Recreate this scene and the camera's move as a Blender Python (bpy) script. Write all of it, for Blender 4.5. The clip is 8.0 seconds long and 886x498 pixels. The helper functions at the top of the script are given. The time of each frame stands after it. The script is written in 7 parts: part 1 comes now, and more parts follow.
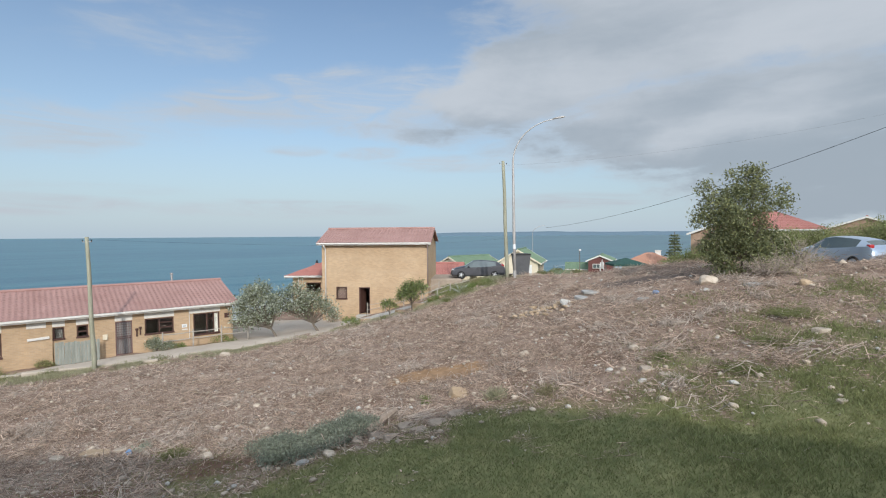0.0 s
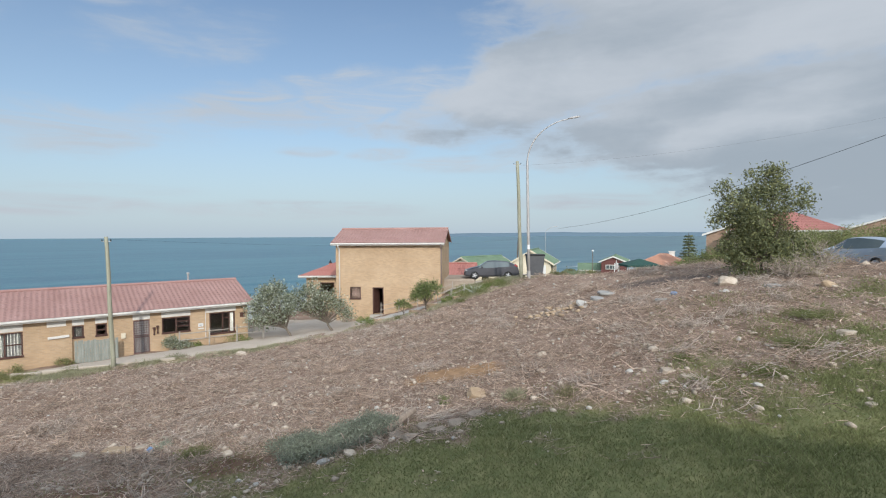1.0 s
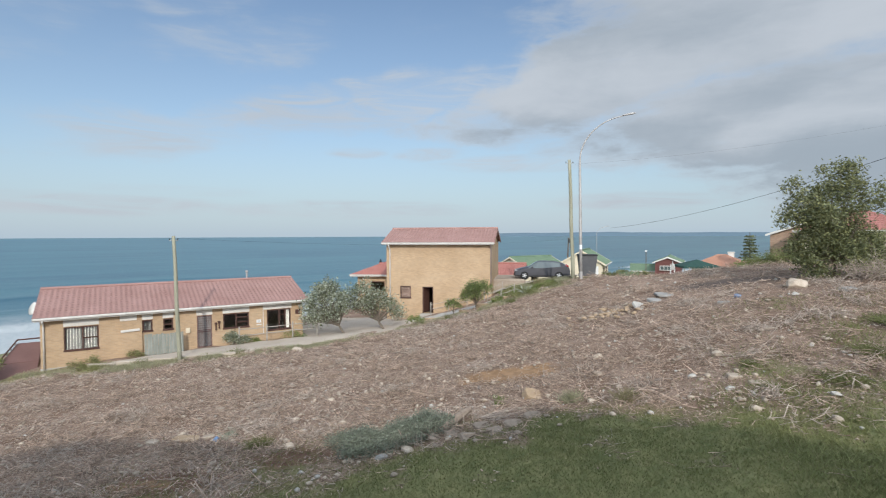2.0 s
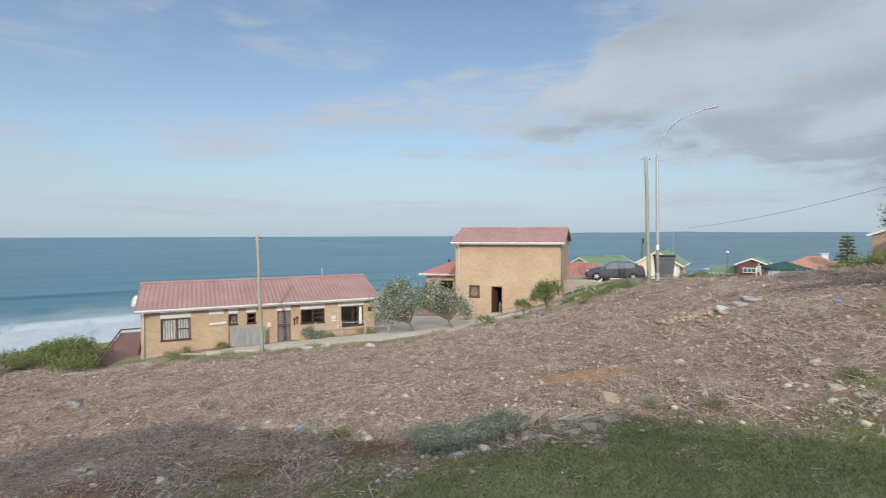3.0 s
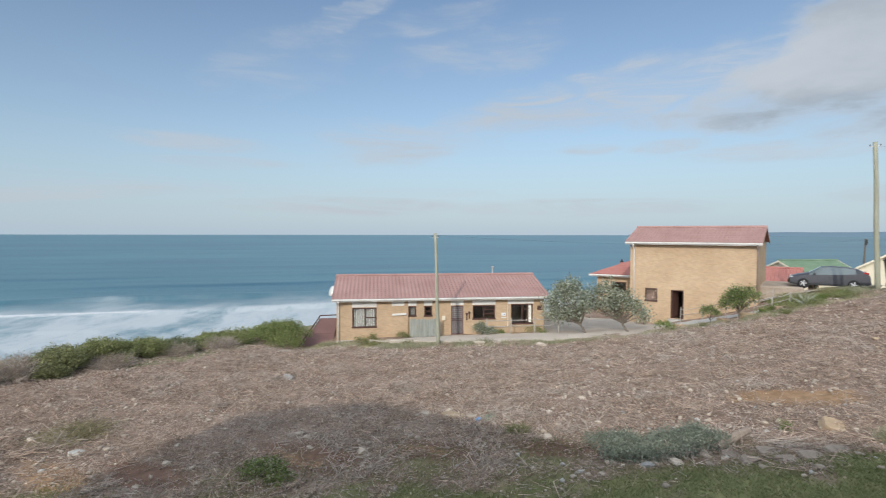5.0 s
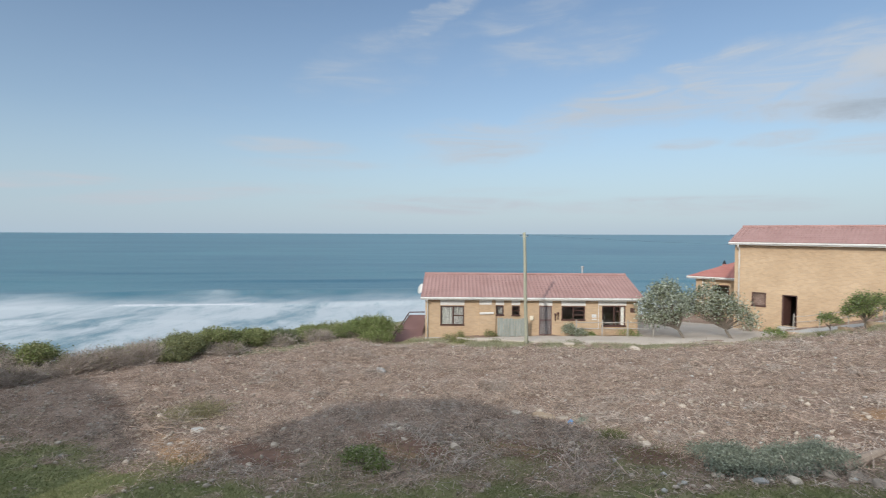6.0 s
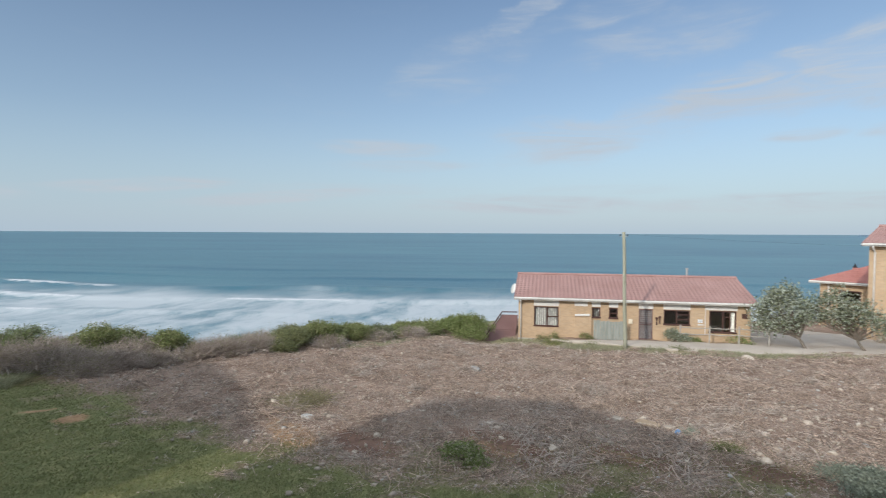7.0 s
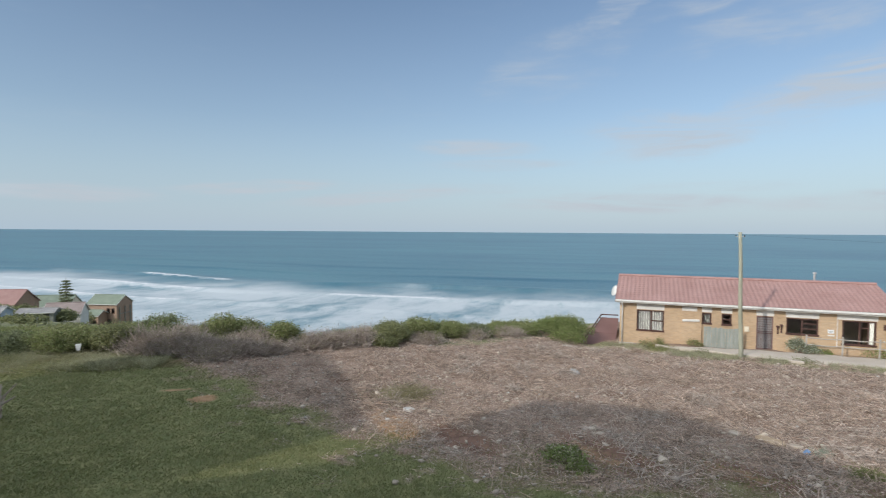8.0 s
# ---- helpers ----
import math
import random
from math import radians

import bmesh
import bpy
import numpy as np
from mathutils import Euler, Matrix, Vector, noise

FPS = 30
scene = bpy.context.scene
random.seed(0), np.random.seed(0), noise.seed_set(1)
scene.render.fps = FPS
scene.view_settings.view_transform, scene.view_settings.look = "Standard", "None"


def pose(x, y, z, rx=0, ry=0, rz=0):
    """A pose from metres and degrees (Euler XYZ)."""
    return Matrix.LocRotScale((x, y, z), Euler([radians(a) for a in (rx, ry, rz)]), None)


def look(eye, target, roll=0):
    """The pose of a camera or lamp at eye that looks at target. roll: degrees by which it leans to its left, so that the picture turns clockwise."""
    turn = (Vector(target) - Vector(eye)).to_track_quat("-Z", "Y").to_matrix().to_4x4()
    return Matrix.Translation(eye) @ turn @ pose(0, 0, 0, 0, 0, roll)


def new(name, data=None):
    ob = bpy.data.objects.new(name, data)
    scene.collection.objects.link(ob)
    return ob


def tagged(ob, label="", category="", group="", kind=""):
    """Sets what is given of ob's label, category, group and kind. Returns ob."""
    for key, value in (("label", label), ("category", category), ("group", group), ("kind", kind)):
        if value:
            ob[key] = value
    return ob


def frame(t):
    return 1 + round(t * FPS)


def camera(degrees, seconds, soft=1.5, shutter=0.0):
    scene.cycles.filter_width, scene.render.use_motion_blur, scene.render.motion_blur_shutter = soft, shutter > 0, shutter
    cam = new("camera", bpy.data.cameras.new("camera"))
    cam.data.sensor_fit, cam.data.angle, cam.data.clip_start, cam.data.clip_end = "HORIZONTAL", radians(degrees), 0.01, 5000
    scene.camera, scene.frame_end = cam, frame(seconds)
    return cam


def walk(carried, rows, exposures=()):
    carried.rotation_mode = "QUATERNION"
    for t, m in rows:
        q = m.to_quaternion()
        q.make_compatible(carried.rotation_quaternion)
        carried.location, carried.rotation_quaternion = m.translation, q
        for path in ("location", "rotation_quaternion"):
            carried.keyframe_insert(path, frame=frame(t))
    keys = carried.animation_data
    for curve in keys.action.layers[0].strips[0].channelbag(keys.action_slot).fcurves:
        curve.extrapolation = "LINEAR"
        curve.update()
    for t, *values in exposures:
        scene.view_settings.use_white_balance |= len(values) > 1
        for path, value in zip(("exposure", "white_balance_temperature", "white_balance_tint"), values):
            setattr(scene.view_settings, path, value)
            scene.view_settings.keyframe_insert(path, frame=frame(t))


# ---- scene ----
# ---------- camera ----------
cam = camera(80.8, 8.0, soft=1.1, shutter=0.35)
EYE = 4.5
ROWS = [
    (0.0, 0.0, 0.0, 0.0, 2.495, -1.778, -0.414),
    (0.5, -0.12, 0.012, -0.013, 2.755, -1.736, -0.36),
    (1.0, -0.24, 0.012, -0.018, 3.64, -1.704, -0.332),
    (1.5, -0.363, -0.001, -0.021, 5.895, -1.693, -0.305),
    (3.0, -0.778, -0.163, -0.019, 15.894, -1.725, -0.195),
    (3.5, -0.908, -0.241, -0.015, 20.35, -1.728, -0.121),
    (4.0, -1.028, -0.337, -0.008, 24.765, -1.766, -0.016),
    (4.5, -1.124, -0.446, -0.007, 29.12, -1.816, 0.014),
    (6.0, -1.363, -0.815, -0.019, 42.814, -1.972, 0.213),
    (6.5, -1.439, -0.951, -0.025, 47.463, -2.036, 0.235),
    (7.0, -1.517, -1.107, -0.027, 52.553, -2.065, 0.271),
    (7.5, -1.573, -1.259, -0.027, 57.937, -2.144, 0.342),
    (8.0, -1.611, -1.4, -0.023, 62.68, -2.185, 0.387),
]
walk(cam, [(t, pose(x, y, EYE + z) @ pose(0, 0, 0, 90 + pitch, 0, yaw) @ pose(0, 0, 0, 0, 0, roll)) for t, x, y, z, yaw, pitch, roll in ROWS])

# ---------- sky, sun ----------
SUN_AZ, SUN_EL = 164.0, 27.0        # compass bearing of the sun seen from the lot (0 = +y, clockwise), height in degrees
world = bpy.data.worlds.new("sky")
scene.world = world
world.use_nodes = True
wn, wl = world.node_tree.nodes, world.node_tree.links
wn.clear()
w_out = wn.new("ShaderNodeOutputWorld")
w_bg = wn.new("ShaderNodeBackground")
w_bg.inputs["Strength"].default_value = 0.12
w_sky = wn.new("ShaderNodeTexSky")
w_sky.sky_type, w_sky.sun_disc = "NISHITA", False
w_sky.sun_elevation, w_sky.sun_rotation = radians(SUN_EL), radians(SUN_AZ)
w_sky.air_density, w_sky.dust_density, w_sky.ozone_density, w_sky.altitude = 1.0, 0.2, 2.0, 0.0


def wnode(kind, **values):
    n = wn.new("ShaderNode" + kind)
    for key, value in values.items():
        n.inputs[key].default_value = value
    return n


def wmath(op, a, b=0.0, clamp=False):
    n = wn.new("ShaderNodeMath")
    n.operation, n.use_clamp = op, clamp
    for k, v in enumerate((a, b)):
        if isinstance(v, (int, float)):
            n.inputs[k].default_value = v
        else:
            wl.new(v, n.inputs[k])
    return n.outputs[0]


def wramp(value, stops):
    n = wn.new("ShaderNodeValToRGB")
    wl.new(value, n.inputs[0])
    while len(n.color_ramp.elements) < len(stops):
        n.color_ramp.elements.new(0.5)
    for e, (p, v) in zip(n.color_ramp.elements, stops):
        e.position, e.color = p, (v, v, v, 1)
    return n.outputs[0]


w_tc = wn.new("ShaderNodeTexCoord")
w_sep = wn.new("ShaderNodeSeparateXYZ")
wl.new(w_tc.outputs["Generated"], w_sep.inputs[0])
dx, dy, dz = w_sep.outputs
w_az = wmath("ARCTAN2", dx, dy)                      # bearing, right of +y is positive
w_el = wmath("ARCSINE", dz)
w_comb = wn.new("ShaderNodeCombineXYZ")
wl.new(w_az, w_comb.inputs[0])
wl.new(w_el, w_comb.inputs[1])


def wnoise(scale, detail, rough, dist=0.0, stretch=(1, 1, 1), turn=0.0, shift=(0, 0, 0)):
    mp = wn.new("ShaderNodeMapping")
    mp.inputs["Scale"].default_value = stretch
    mp.inputs["Rotation"].default_value = (0, 0, radians(turn))
    mp.inputs["Location"].default_value = shift
    wl.new(w_comb.outputs[0], mp.inputs[0])
    n = wnode("TexNoise", Scale=scale, Detail=detail, Roughness=rough, Distortion=dist)
    wl.new(mp.outputs[0], n.inputs["Vector"])
    return n.outputs["Fac"]


def wrange(v, a, b, c=0.0, d=1.0):
    n = wn.new("ShaderNodeMapRange")
    n.interpolation_type = "SMOOTHSTEP"
    for key, x in (("From Min", a), ("From Max", b), ("To Min", c), ("To Max", d)):
        n.inputs[key].default_value = x
    wl.new(v, n.inputs[0])
    return n.outputs[0]


def wblob(place, src):
    """A soft oval patch of sky: bearing, height, half width, half height (radians), turn (degrees), weight."""
    a, e, ra, re, turn, weight = place
    mp = wn.new("ShaderNodeMapping")
    mp.vector_type = "TEXTURE"
    mp.inputs["Location"].default_value = (a, e, 0)
    mp.inputs["Rotation"].default_value = (0, 0, radians(turn))
    mp.inputs["Scale"].default_value = (ra, re, 1)
    wl.new(src, mp.inputs[0])
    g = wn.new("ShaderNodeTexGradient")
    g.gradient_type = "SPHERICAL"
    wl.new(mp.outputs[0], g.inputs[0])
    return wmath("MULTIPLY", wmath("MULTIPLY", g.outputs["Fac"], 2.0, True), weight)


def wmost(places, src):
    out = None
    for place in places:
        one = wblob(place, src)
        out = one if out is None else wmath("MAXIMUM", out, one)
    return out


# ragged edges: the place of each bank is shifted by a slow noise
w_wn = wnode("TexNoise", Scale=5.0, Detail=5.0, Roughness=0.6)
w_wm = wn.new("ShaderNodeMapping")
w_wm.inputs["Scale"].default_value = (1.0, 2.0, 1)
wl.new(w_comb.outputs[0], w_wm.inputs[0])
wl.new(w_wm.outputs[0], w_wn.inputs["Vector"])
w_off = wn.new("ShaderNodeVectorMath")
w_off.operation = "MULTIPLY_ADD"
wl.new(w_wn.outputs["Color"], w_off.inputs[0])
w_off.inputs[1].default_value, w_off.inputs[2].default_value = (0.22, 0.09, 0), (-0.11, -0.045, 0)
w_warp = wn.new("ShaderNodeVectorMath")
wl.new(w_comb.outputs[0], w_warp.inputs[0])
wl.new(w_off.outputs[0], w_warp.inputs[1])
w_warped = w_warp.outputs[0]

w_big = wnoise(4.2, 7.0, 0.56, 0.3, stretch=(1, 2.3, 1), turn=-8, shift=(0.7, 0.2, 0))
w_fine = wnoise(11.0, 8.0, 0.62, 0.4, stretch=(0.7, 2.8, 1), turn=-8, shift=(0.3, 1.2, 0))
BANK = ((.50, .40, .55, .215, 0, 1.0), (.13, .275, .33, .105, 14, .95), (.43, .185, .46, .115, 2, .95), (.62, .085, .42, .095, 0, .85),
        (.62, .70, .62, .34, -8, .9), (-.08, .205, .22, .05, 6, .62))
VEIL = ((-.237, .255, .42, .065, 8, .78), (-.642, .172, .26, .05, 0, .56), (-.52, .331, .24, .05, 10, .36), (-.891, .316, .19, .06, 18, .28), (-.632, .178, .24, .045, 12, .60),
        (-.59, .385, .19, .04, 8, .36), (-.849, .294, .16, .05, 22, .24), (-.764, .392, .09, .035, 30, .42), (-.563, .389, .12, .02, 15, .38), (-.521, .313, .18, .022, 10, .32))
STREAKS = ((-.31, .151, .075, .014, 0, .55), (-.181, .150, .09, .017, 3, .66), (-.01, .130, .19, .022, 0, .66), (.207, .058, .19, .02, 0, .72), (-1.035, .153, .15, .021, -1, .60), (-.985, .122, .17, .015, 0, .42), (-.509, .185, .09, .016, 0, .46),
           (-1.441, .073, .19, .016, 4, .72), (-1.71, .054, .17, .019, 0, .72), (-1.207, .061, .24, .017, 5, .72), (-.755, .049, .30, .024, 0, .72), (-1.099, .076, .28, .016, 0, .36), (-.35, .045, .30, .022, 0, .72), (-.62, .075, .2, .015, 0, .36))
w_heavy = wmost(BANK, w_warped)
# unseen cloud behind and overhead, added to fill the shade
w_rear = wmath("MAXIMUM", wrange(dy, -0.3, -0.75), wrange(dz, 0.62, 0.9, 0.0, 0.8))
w_heavy = wmath("MAXIMUM", w_heavy, w_rear)
w_thin = wmath("MAXIMUM", wmost(VEIL, w_warped), wmost(STREAKS, w_comb.outputs[0]))
w_rough = wmath("ADD", wmath("MULTIPLY", wmath("SUBTRACT", w_big, 0.5), 1.1), wmath("MULTIPLY", wmath("SUBTRACT", w_fine, 0.5), 0.75))
w_cov = wmath("ADD", w_heavy, w_rough)
w_mask_heavy = wrange(w_cov, 0.16, 0.82, 0.0, 0.95)
w_wisp = wnoise(12.0, 9.0, 0.60, 1.2, stretch=(0.45, 3.0, 1), turn=-10, shift=(1.3, 0.4, 0))
w_mask_thin = wmath("MULTIPLY", wmath("MULTIPLY", wrange(wmath("ADD", w_thin, wmath("MULTIPLY", w_rough, 0.7)), 0.02, 0.85), wrange(w_wisp, 0.32, 0.72, 0.22, 1.0)), 0.92)
w_mask = wmath("MAXIMUM", w_mask_heavy, w_mask_thin)
# body and underside: greyer where the bank is deep and low, pale on the rims that the sun meets
GREY = ((.603, .075, .50, .105, 0, 1.15), (.237, .165, .19, .05, 0, .75), (.008, .185, .16, .045, 0, .65), (.543, .225, .26, .06, 0, .5), (.187, .345, .22, .06, 0, .4), (.62, .13, .3, .06, 0, .7))
PALE = ((.465, .180, .19, .045, 10, .65), (-.046, .262, .24, .07, 6, .75), (.007, .132, .22, .020, 0, .7), (.60, .30, .25, .08, 0, .7), (.24, .28, .2, .06, 0, .5))
w_thick = wmath("ADD", wmath("MULTIPLY", wmath("SUBTRACT", wmost(GREY, w_warped), wmost(PALE, w_warped)), 0.55), wmath("ADD", wmath("MULTIPLY", wmath("SUBTRACT", w_big, 0.5), 1.0), wmath("MULTIPLY", wmath("SUBTRACT", w_fine, 0.5), 0.55)))
w_thick = wrange(w_thick, -0.62, 0.70)
w_thick = wmath("MULTIPLY", w_thick, wrange(w_cov, 0.45, 0.75, 0.35, 1.0))
w_lit = wn.new("ShaderNodeMix")
w_lit.data_type = "RGBA"
wl.new(w_thick, w_lit.inputs["Factor"])
w_lit.inputs["A"].default_value = (4.6, 5.0, 5.5, 1)
w_lit.inputs["B"].default_value = (2.95, 3.45, 4.0, 1)
# thin cloud shines brighter towards the sun; strength raised to fill the shade
w_dot = wn.new("ShaderNodeVectorMath")
w_dot.operation = "DOT_PRODUCT"
wl.new(w_tc.outputs["Generated"], w_dot.inputs[0])
w_dot.inputs[1].default_value = (math.sin(radians(SUN_AZ)) * math.cos(radians(SUN_EL)), math.cos(radians(SUN_AZ)) * math.cos(radians(SUN_EL)), math.sin(radians(SUN_EL)))
w_glow = wrange(w_dot.outputs["Value"], -0.1, 1.0, 1.0, 4.4)
w_shine = wn.new("ShaderNodeVectorMath")
w_shine.operation = "SCALE"
wl.new(w_lit.outputs["Result"], w_shine.inputs[0])
wl.new(w_glow, w_shine.inputs["Scale"])
# pale sea haze low over the horizon
w_hz = wn.new("ShaderNodeMix")
w_hz.data_type = "RGBA"
wl.new(wmath("MULTIPLY", wramp(dz, ((0.0, 1.0), (0.05, 0.86), (0.20, 0.33), (0.50, 0.0))), 0.92), w_hz.inputs["Factor"])
wl.new(w_sky.outputs[0], w_hz.inputs["A"])
w_hz.inputs["B"].default_value = (3.42, 4.42, 5.42, 1)
w_mix = wn.new("ShaderNodeMix")
w_mix.data_type = "RGBA"
wl.new(w_mask, w_mix.inputs["Factor"])
wl.new(w_hz.outputs["Result"], w_mix.inputs["A"])
wl.new(w_shine.outputs[0], w_mix.inputs["B"])
wl.new(w_mix.outputs["Result"], w_bg.inputs["Color"])
wl.new(w_bg.outputs[0], w_out.inputs[0])

sun = new("sun", bpy.data.lights.new("sun", "SUN"))
sun.data.energy, sun.data.angle, sun.data.color = 2.5, radians(0.9), (1.0, 0.945, 0.875)
a_, e_ = radians(SUN_AZ), radians(SUN_EL)
sun.matrix_world = look((0, 0, 60), (-math.sin(a_) * math.cos(e_), -math.cos(a_) * math.cos(e_), 60 - math.sin(e_)))
scene.view_settings.exposure = 0.0


# ---------- materials ----------
def mat(name, a, b, scale=4.0, rough=0.8, bump=0.15, fine=None, metal=0.0, spec=0.4, islands=0.0, streak=None, thin=0.0):
    """A surface of two tones, mixed by a coarse and a fine noise at real size, with relief."""
    m = bpy.data.materials.new(name)
    m.use_nodes = True
    n, l = m.node_tree.nodes, m.node_tree.links
    p = n["Principled BSDF"]
    tc = n.new("ShaderNodeTexCoord")
    src = tc.outputs["Object"]
    if streak:
        mp = n.new("ShaderNodeMapping")
        mp.inputs["Scale"].default_value = streak
        l.new(src, mp.inputs[0])
        src = mp.outputs[0]
    n1, n2 = n.new("ShaderNodeTexNoise"), n.new("ShaderNodeTexNoise")
    for k, s, d in ((n1, scale, 4), (n2, fine or scale * 9, 5)):
        k.inputs["Scale"].default_value, k.inputs["Detail"].default_value = s, d
        k.inputs["Roughness"].default_value = 0.6
        l.new(src, k.inputs["Vector"])
    mixn = n.new("ShaderNodeMath")
    mixn.operation = "MULTIPLY_ADD"
    l.new(n1.outputs["Fac"], mixn.inputs[0])
    mixn.inputs[1].default_value = 0.6
    half = n.new("ShaderNodeMath")
    half.operation = "MULTIPLY"
    half.inputs[1].default_value = 0.4
    l.new(n2.outputs["Fac"], half.inputs[0])
    l.new(half.outputs[0], mixn.inputs[2])
    ramp = n.new("ShaderNodeValToRGB")
    ramp.color_ramp.elements[0].position, ramp.color_ramp.elements[1].position = 0.36, 0.64
    ramp.color_ramp.elements[0].color, ramp.color_ramp.elements[1].color = (*a, 1), (*b, 1)
    l.new(mixn.outputs[0], ramp.inputs[0])
    col = ramp.outputs[0]
    if islands:
        geo = n.new("ShaderNodeNewGeometry")
        hsv = n.new("ShaderNodeHueSaturation")
        mr = n.new("ShaderNodeMapRange")
        mr.inputs["To Min"].default_value, mr.inputs["To Max"].default_value = 1 - islands, 1 + islands
        l.new(geo.outputs["Random Per Island"], mr.inputs[0])
        l.new(mr.outputs[0], hsv.inputs["Value"])
        l.new(col, hsv.inputs["Color"])
        col = hsv.outputs[0]
    l.new(col, p.inputs["Base Color"])
    p.inputs["Roughness"].default_value, p.inputs["Metallic"].default_value = rough, metal
    p.inputs["Specular IOR Level"].default_value = spec
    if bump:
        bp = n.new("ShaderNodeBump")
        bp.inputs["Strength"].default_value, bp.inputs["Distance"].default_value = bump, 0.02
        l.new(n2.outputs["Fac"], bp.inputs["Height"])
        l.new(bp.outputs[0], p.inputs["Normal"])
    if thin:                                         # leaves and blades let some light through
        tr, mx = n.new("ShaderNodeBsdfTranslucent"), n.new("ShaderNodeMixShader")
        l.new(col, tr.inputs["Color"])
        mx.inputs[0].default_value = thin
        l.new(p.outputs[0], mx.inputs[1])
        l.new(tr.outputs[0], mx.inputs[2])
        l.new(mx.outputs[0], n["Material Output"].inputs["Surface"])
    return m


def brick_mat(name, a, b, mortar, axis="x"):
    """Face brick in stretcher bond, 222 x 73 mm with 10 mm joints, laid along the wall."""
    m = mat(name, a, b, 0.5, 0.9, 0.2, 25)
    n, l = m.node_tree.nodes, m.node_tree.links
    p = n["Principled BSDF"]
    tc = n.new("ShaderNodeTexCoord")
    sep, com = n.new("ShaderNodeSeparateXYZ"), n.new("ShaderNodeCombineXYZ")
    l.new(tc.outputs["Object"], sep.inputs[0])
    add = n.new("ShaderNodeMath")
    l.new(sep.outputs[0], add.inputs[0])
    l.new(sep.outputs[1], add.inputs[1])
    l.new(add.outputs[0], com.inputs[0])
    l.new(sep.outputs[2], com.inputs[1])
    br = n.new("ShaderNodeTexBrick")
    br.inputs["Scale"].default_value = 1.0
    br.inputs["Brick Width"].default_value, br.inputs["Row Height"].default_value = 0.232, 0.083
    br.inputs["Mortar Size"].default_value, br.inputs["Mortar Smooth"].default_value = 0.007, 0.3
    br.inputs["Bias"].default_value = 0.0
    br.inputs["Color1"].default_value, br.inputs["Color2"].default_value = (0.91, 0.905, 0.90, 1), (1.08, 1.075, 1.065, 1)
    br.inputs["Mortar"].default_value = (*[mortar[k] / max(0.01, (a[k] + b[k]) / 2) for k in range(3)], 1)
    l.new(com.outputs[0], br.inputs["Vector"])
    mul = n.new("ShaderNodeMix")
    mul.data_type, mul.blend_type = "RGBA", "MULTIPLY"
    mul.inputs["Factor"].default_value = 1.0
    old = p.inputs["Base Color"].links[0].from_socket
    l.new(old, mul.inputs["A"])
    l.new(br.outputs["Color"], mul.inputs["B"])
    l.new(mul.outputs["Result"], p.inputs["Base Color"])
    bp = n.new("ShaderNodeBump")
    bp.invert = True
    bp.inputs["Strength"].default_value, bp.inputs["Distance"].default_value = 0.5, 0.008
    l.new(br.outputs["Fac"], bp.inputs["Height"])
    l.new(p.inputs["Normal"].links[0].from_socket, bp.inputs["Normal"])
    l.new(bp.outputs[0], p.inputs["Normal"])
    return m


def glass_mat(name, tint):
    m = bpy.data.materials.new(name)
    m.use_nodes = True
    p = m.node_tree.nodes["Principled BSDF"]
    p.inputs["Base Color"].default_value = (*tint, 1)
    p.inputs["Roughness"].default_value = 0.03
    p.inputs["Transmission Weight"].default_value = 1.0
    p.inputs["IOR"].default_value = 1.45
    return m


M = {}
M["brick"] = brick_mat("golden face brick", (0.42, 0.288, 0.172), (0.515, 0.368, 0.232), (0.46, 0.36, 0.255))
# tone lightened to carry the sea haze over the shore houses
M["brick_dull"] = brick_mat("brown face brick", (0.31, 0.195, 0.135), (0.40, 0.27, 0.195), (0.36, 0.29, 0.22))
M["roof"] = mat("faded red roof tile", (0.30, 0.172, 0.148), (0.375, 0.228, 0.20), 0.7, 0.88, 0.25, 14)
M["roof_red"] = mat("red roof sheet", (0.33, 0.13, 0.105), (0.41, 0.18, 0.15), 0.8, 0.75, 0.15, 18)
M["roof_maroon"] = mat("maroon roof sheet", (0.15, 0.080, 0.070), (0.20, 0.112, 0.098), 0.8, 0.6, 0.15, 18)
M["roof_green"] = mat("green roof sheet", (0.125, 0.19, 0.12), (0.18, 0.25, 0.16), 0.8, 0.7, 0.15, 18)
# greyer copy of the green roof, distance haze put into its colour
M["roof_green_dull"] = mat("dull green roof sheet", (0.17, 0.205, 0.15), (0.23, 0.265, 0.20), 0.8, 0.8, 0.15, 18)
M["roof_orange"] = mat("orange clay roof", (0.38, 0.19, 0.125), (0.47, 0.26, 0.18), 0.8, 0.85, 0.2, 18)
M["roof_grey"] = mat("grey roof sheet", (0.25, 0.24, 0.23), (0.36, 0.34, 0.32), 0.8, 0.8, 0.2, 18)
M["roof_brown"] = mat("brown grey roof sheet", (0.25, 0.195, 0.175), (0.33, 0.265, 0.24), 0.8, 0.8, 0.2, 18)
M["white"] = mat("white paint", (0.58, 0.555, 0.505), (0.72, 0.695, 0.645), 1.2, 0.6, 0.05)
M["cream"] = mat("cream plaster", (0.62, 0.54, 0.40), (0.72, 0.64, 0.50), 0.7, 0.9, 0.1)
M["maroon"] = mat("maroon boards", (0.12, 0.045, 0.04), (0.17, 0.07, 0.06), 0.8, 0.8, 0.15, streak=(1, 1, 12))
M["blue_wall"] = mat("pale blue plaster", (0.38, 0.45, 0.52), (0.48, 0.55, 0.62), 0.7, 0.9, 0.1)
M["frame"] = mat("dark brown timber", (0.06, 0.028, 0.022), (0.11, 0.055, 0.042), 2.0, 0.6, 0.15)
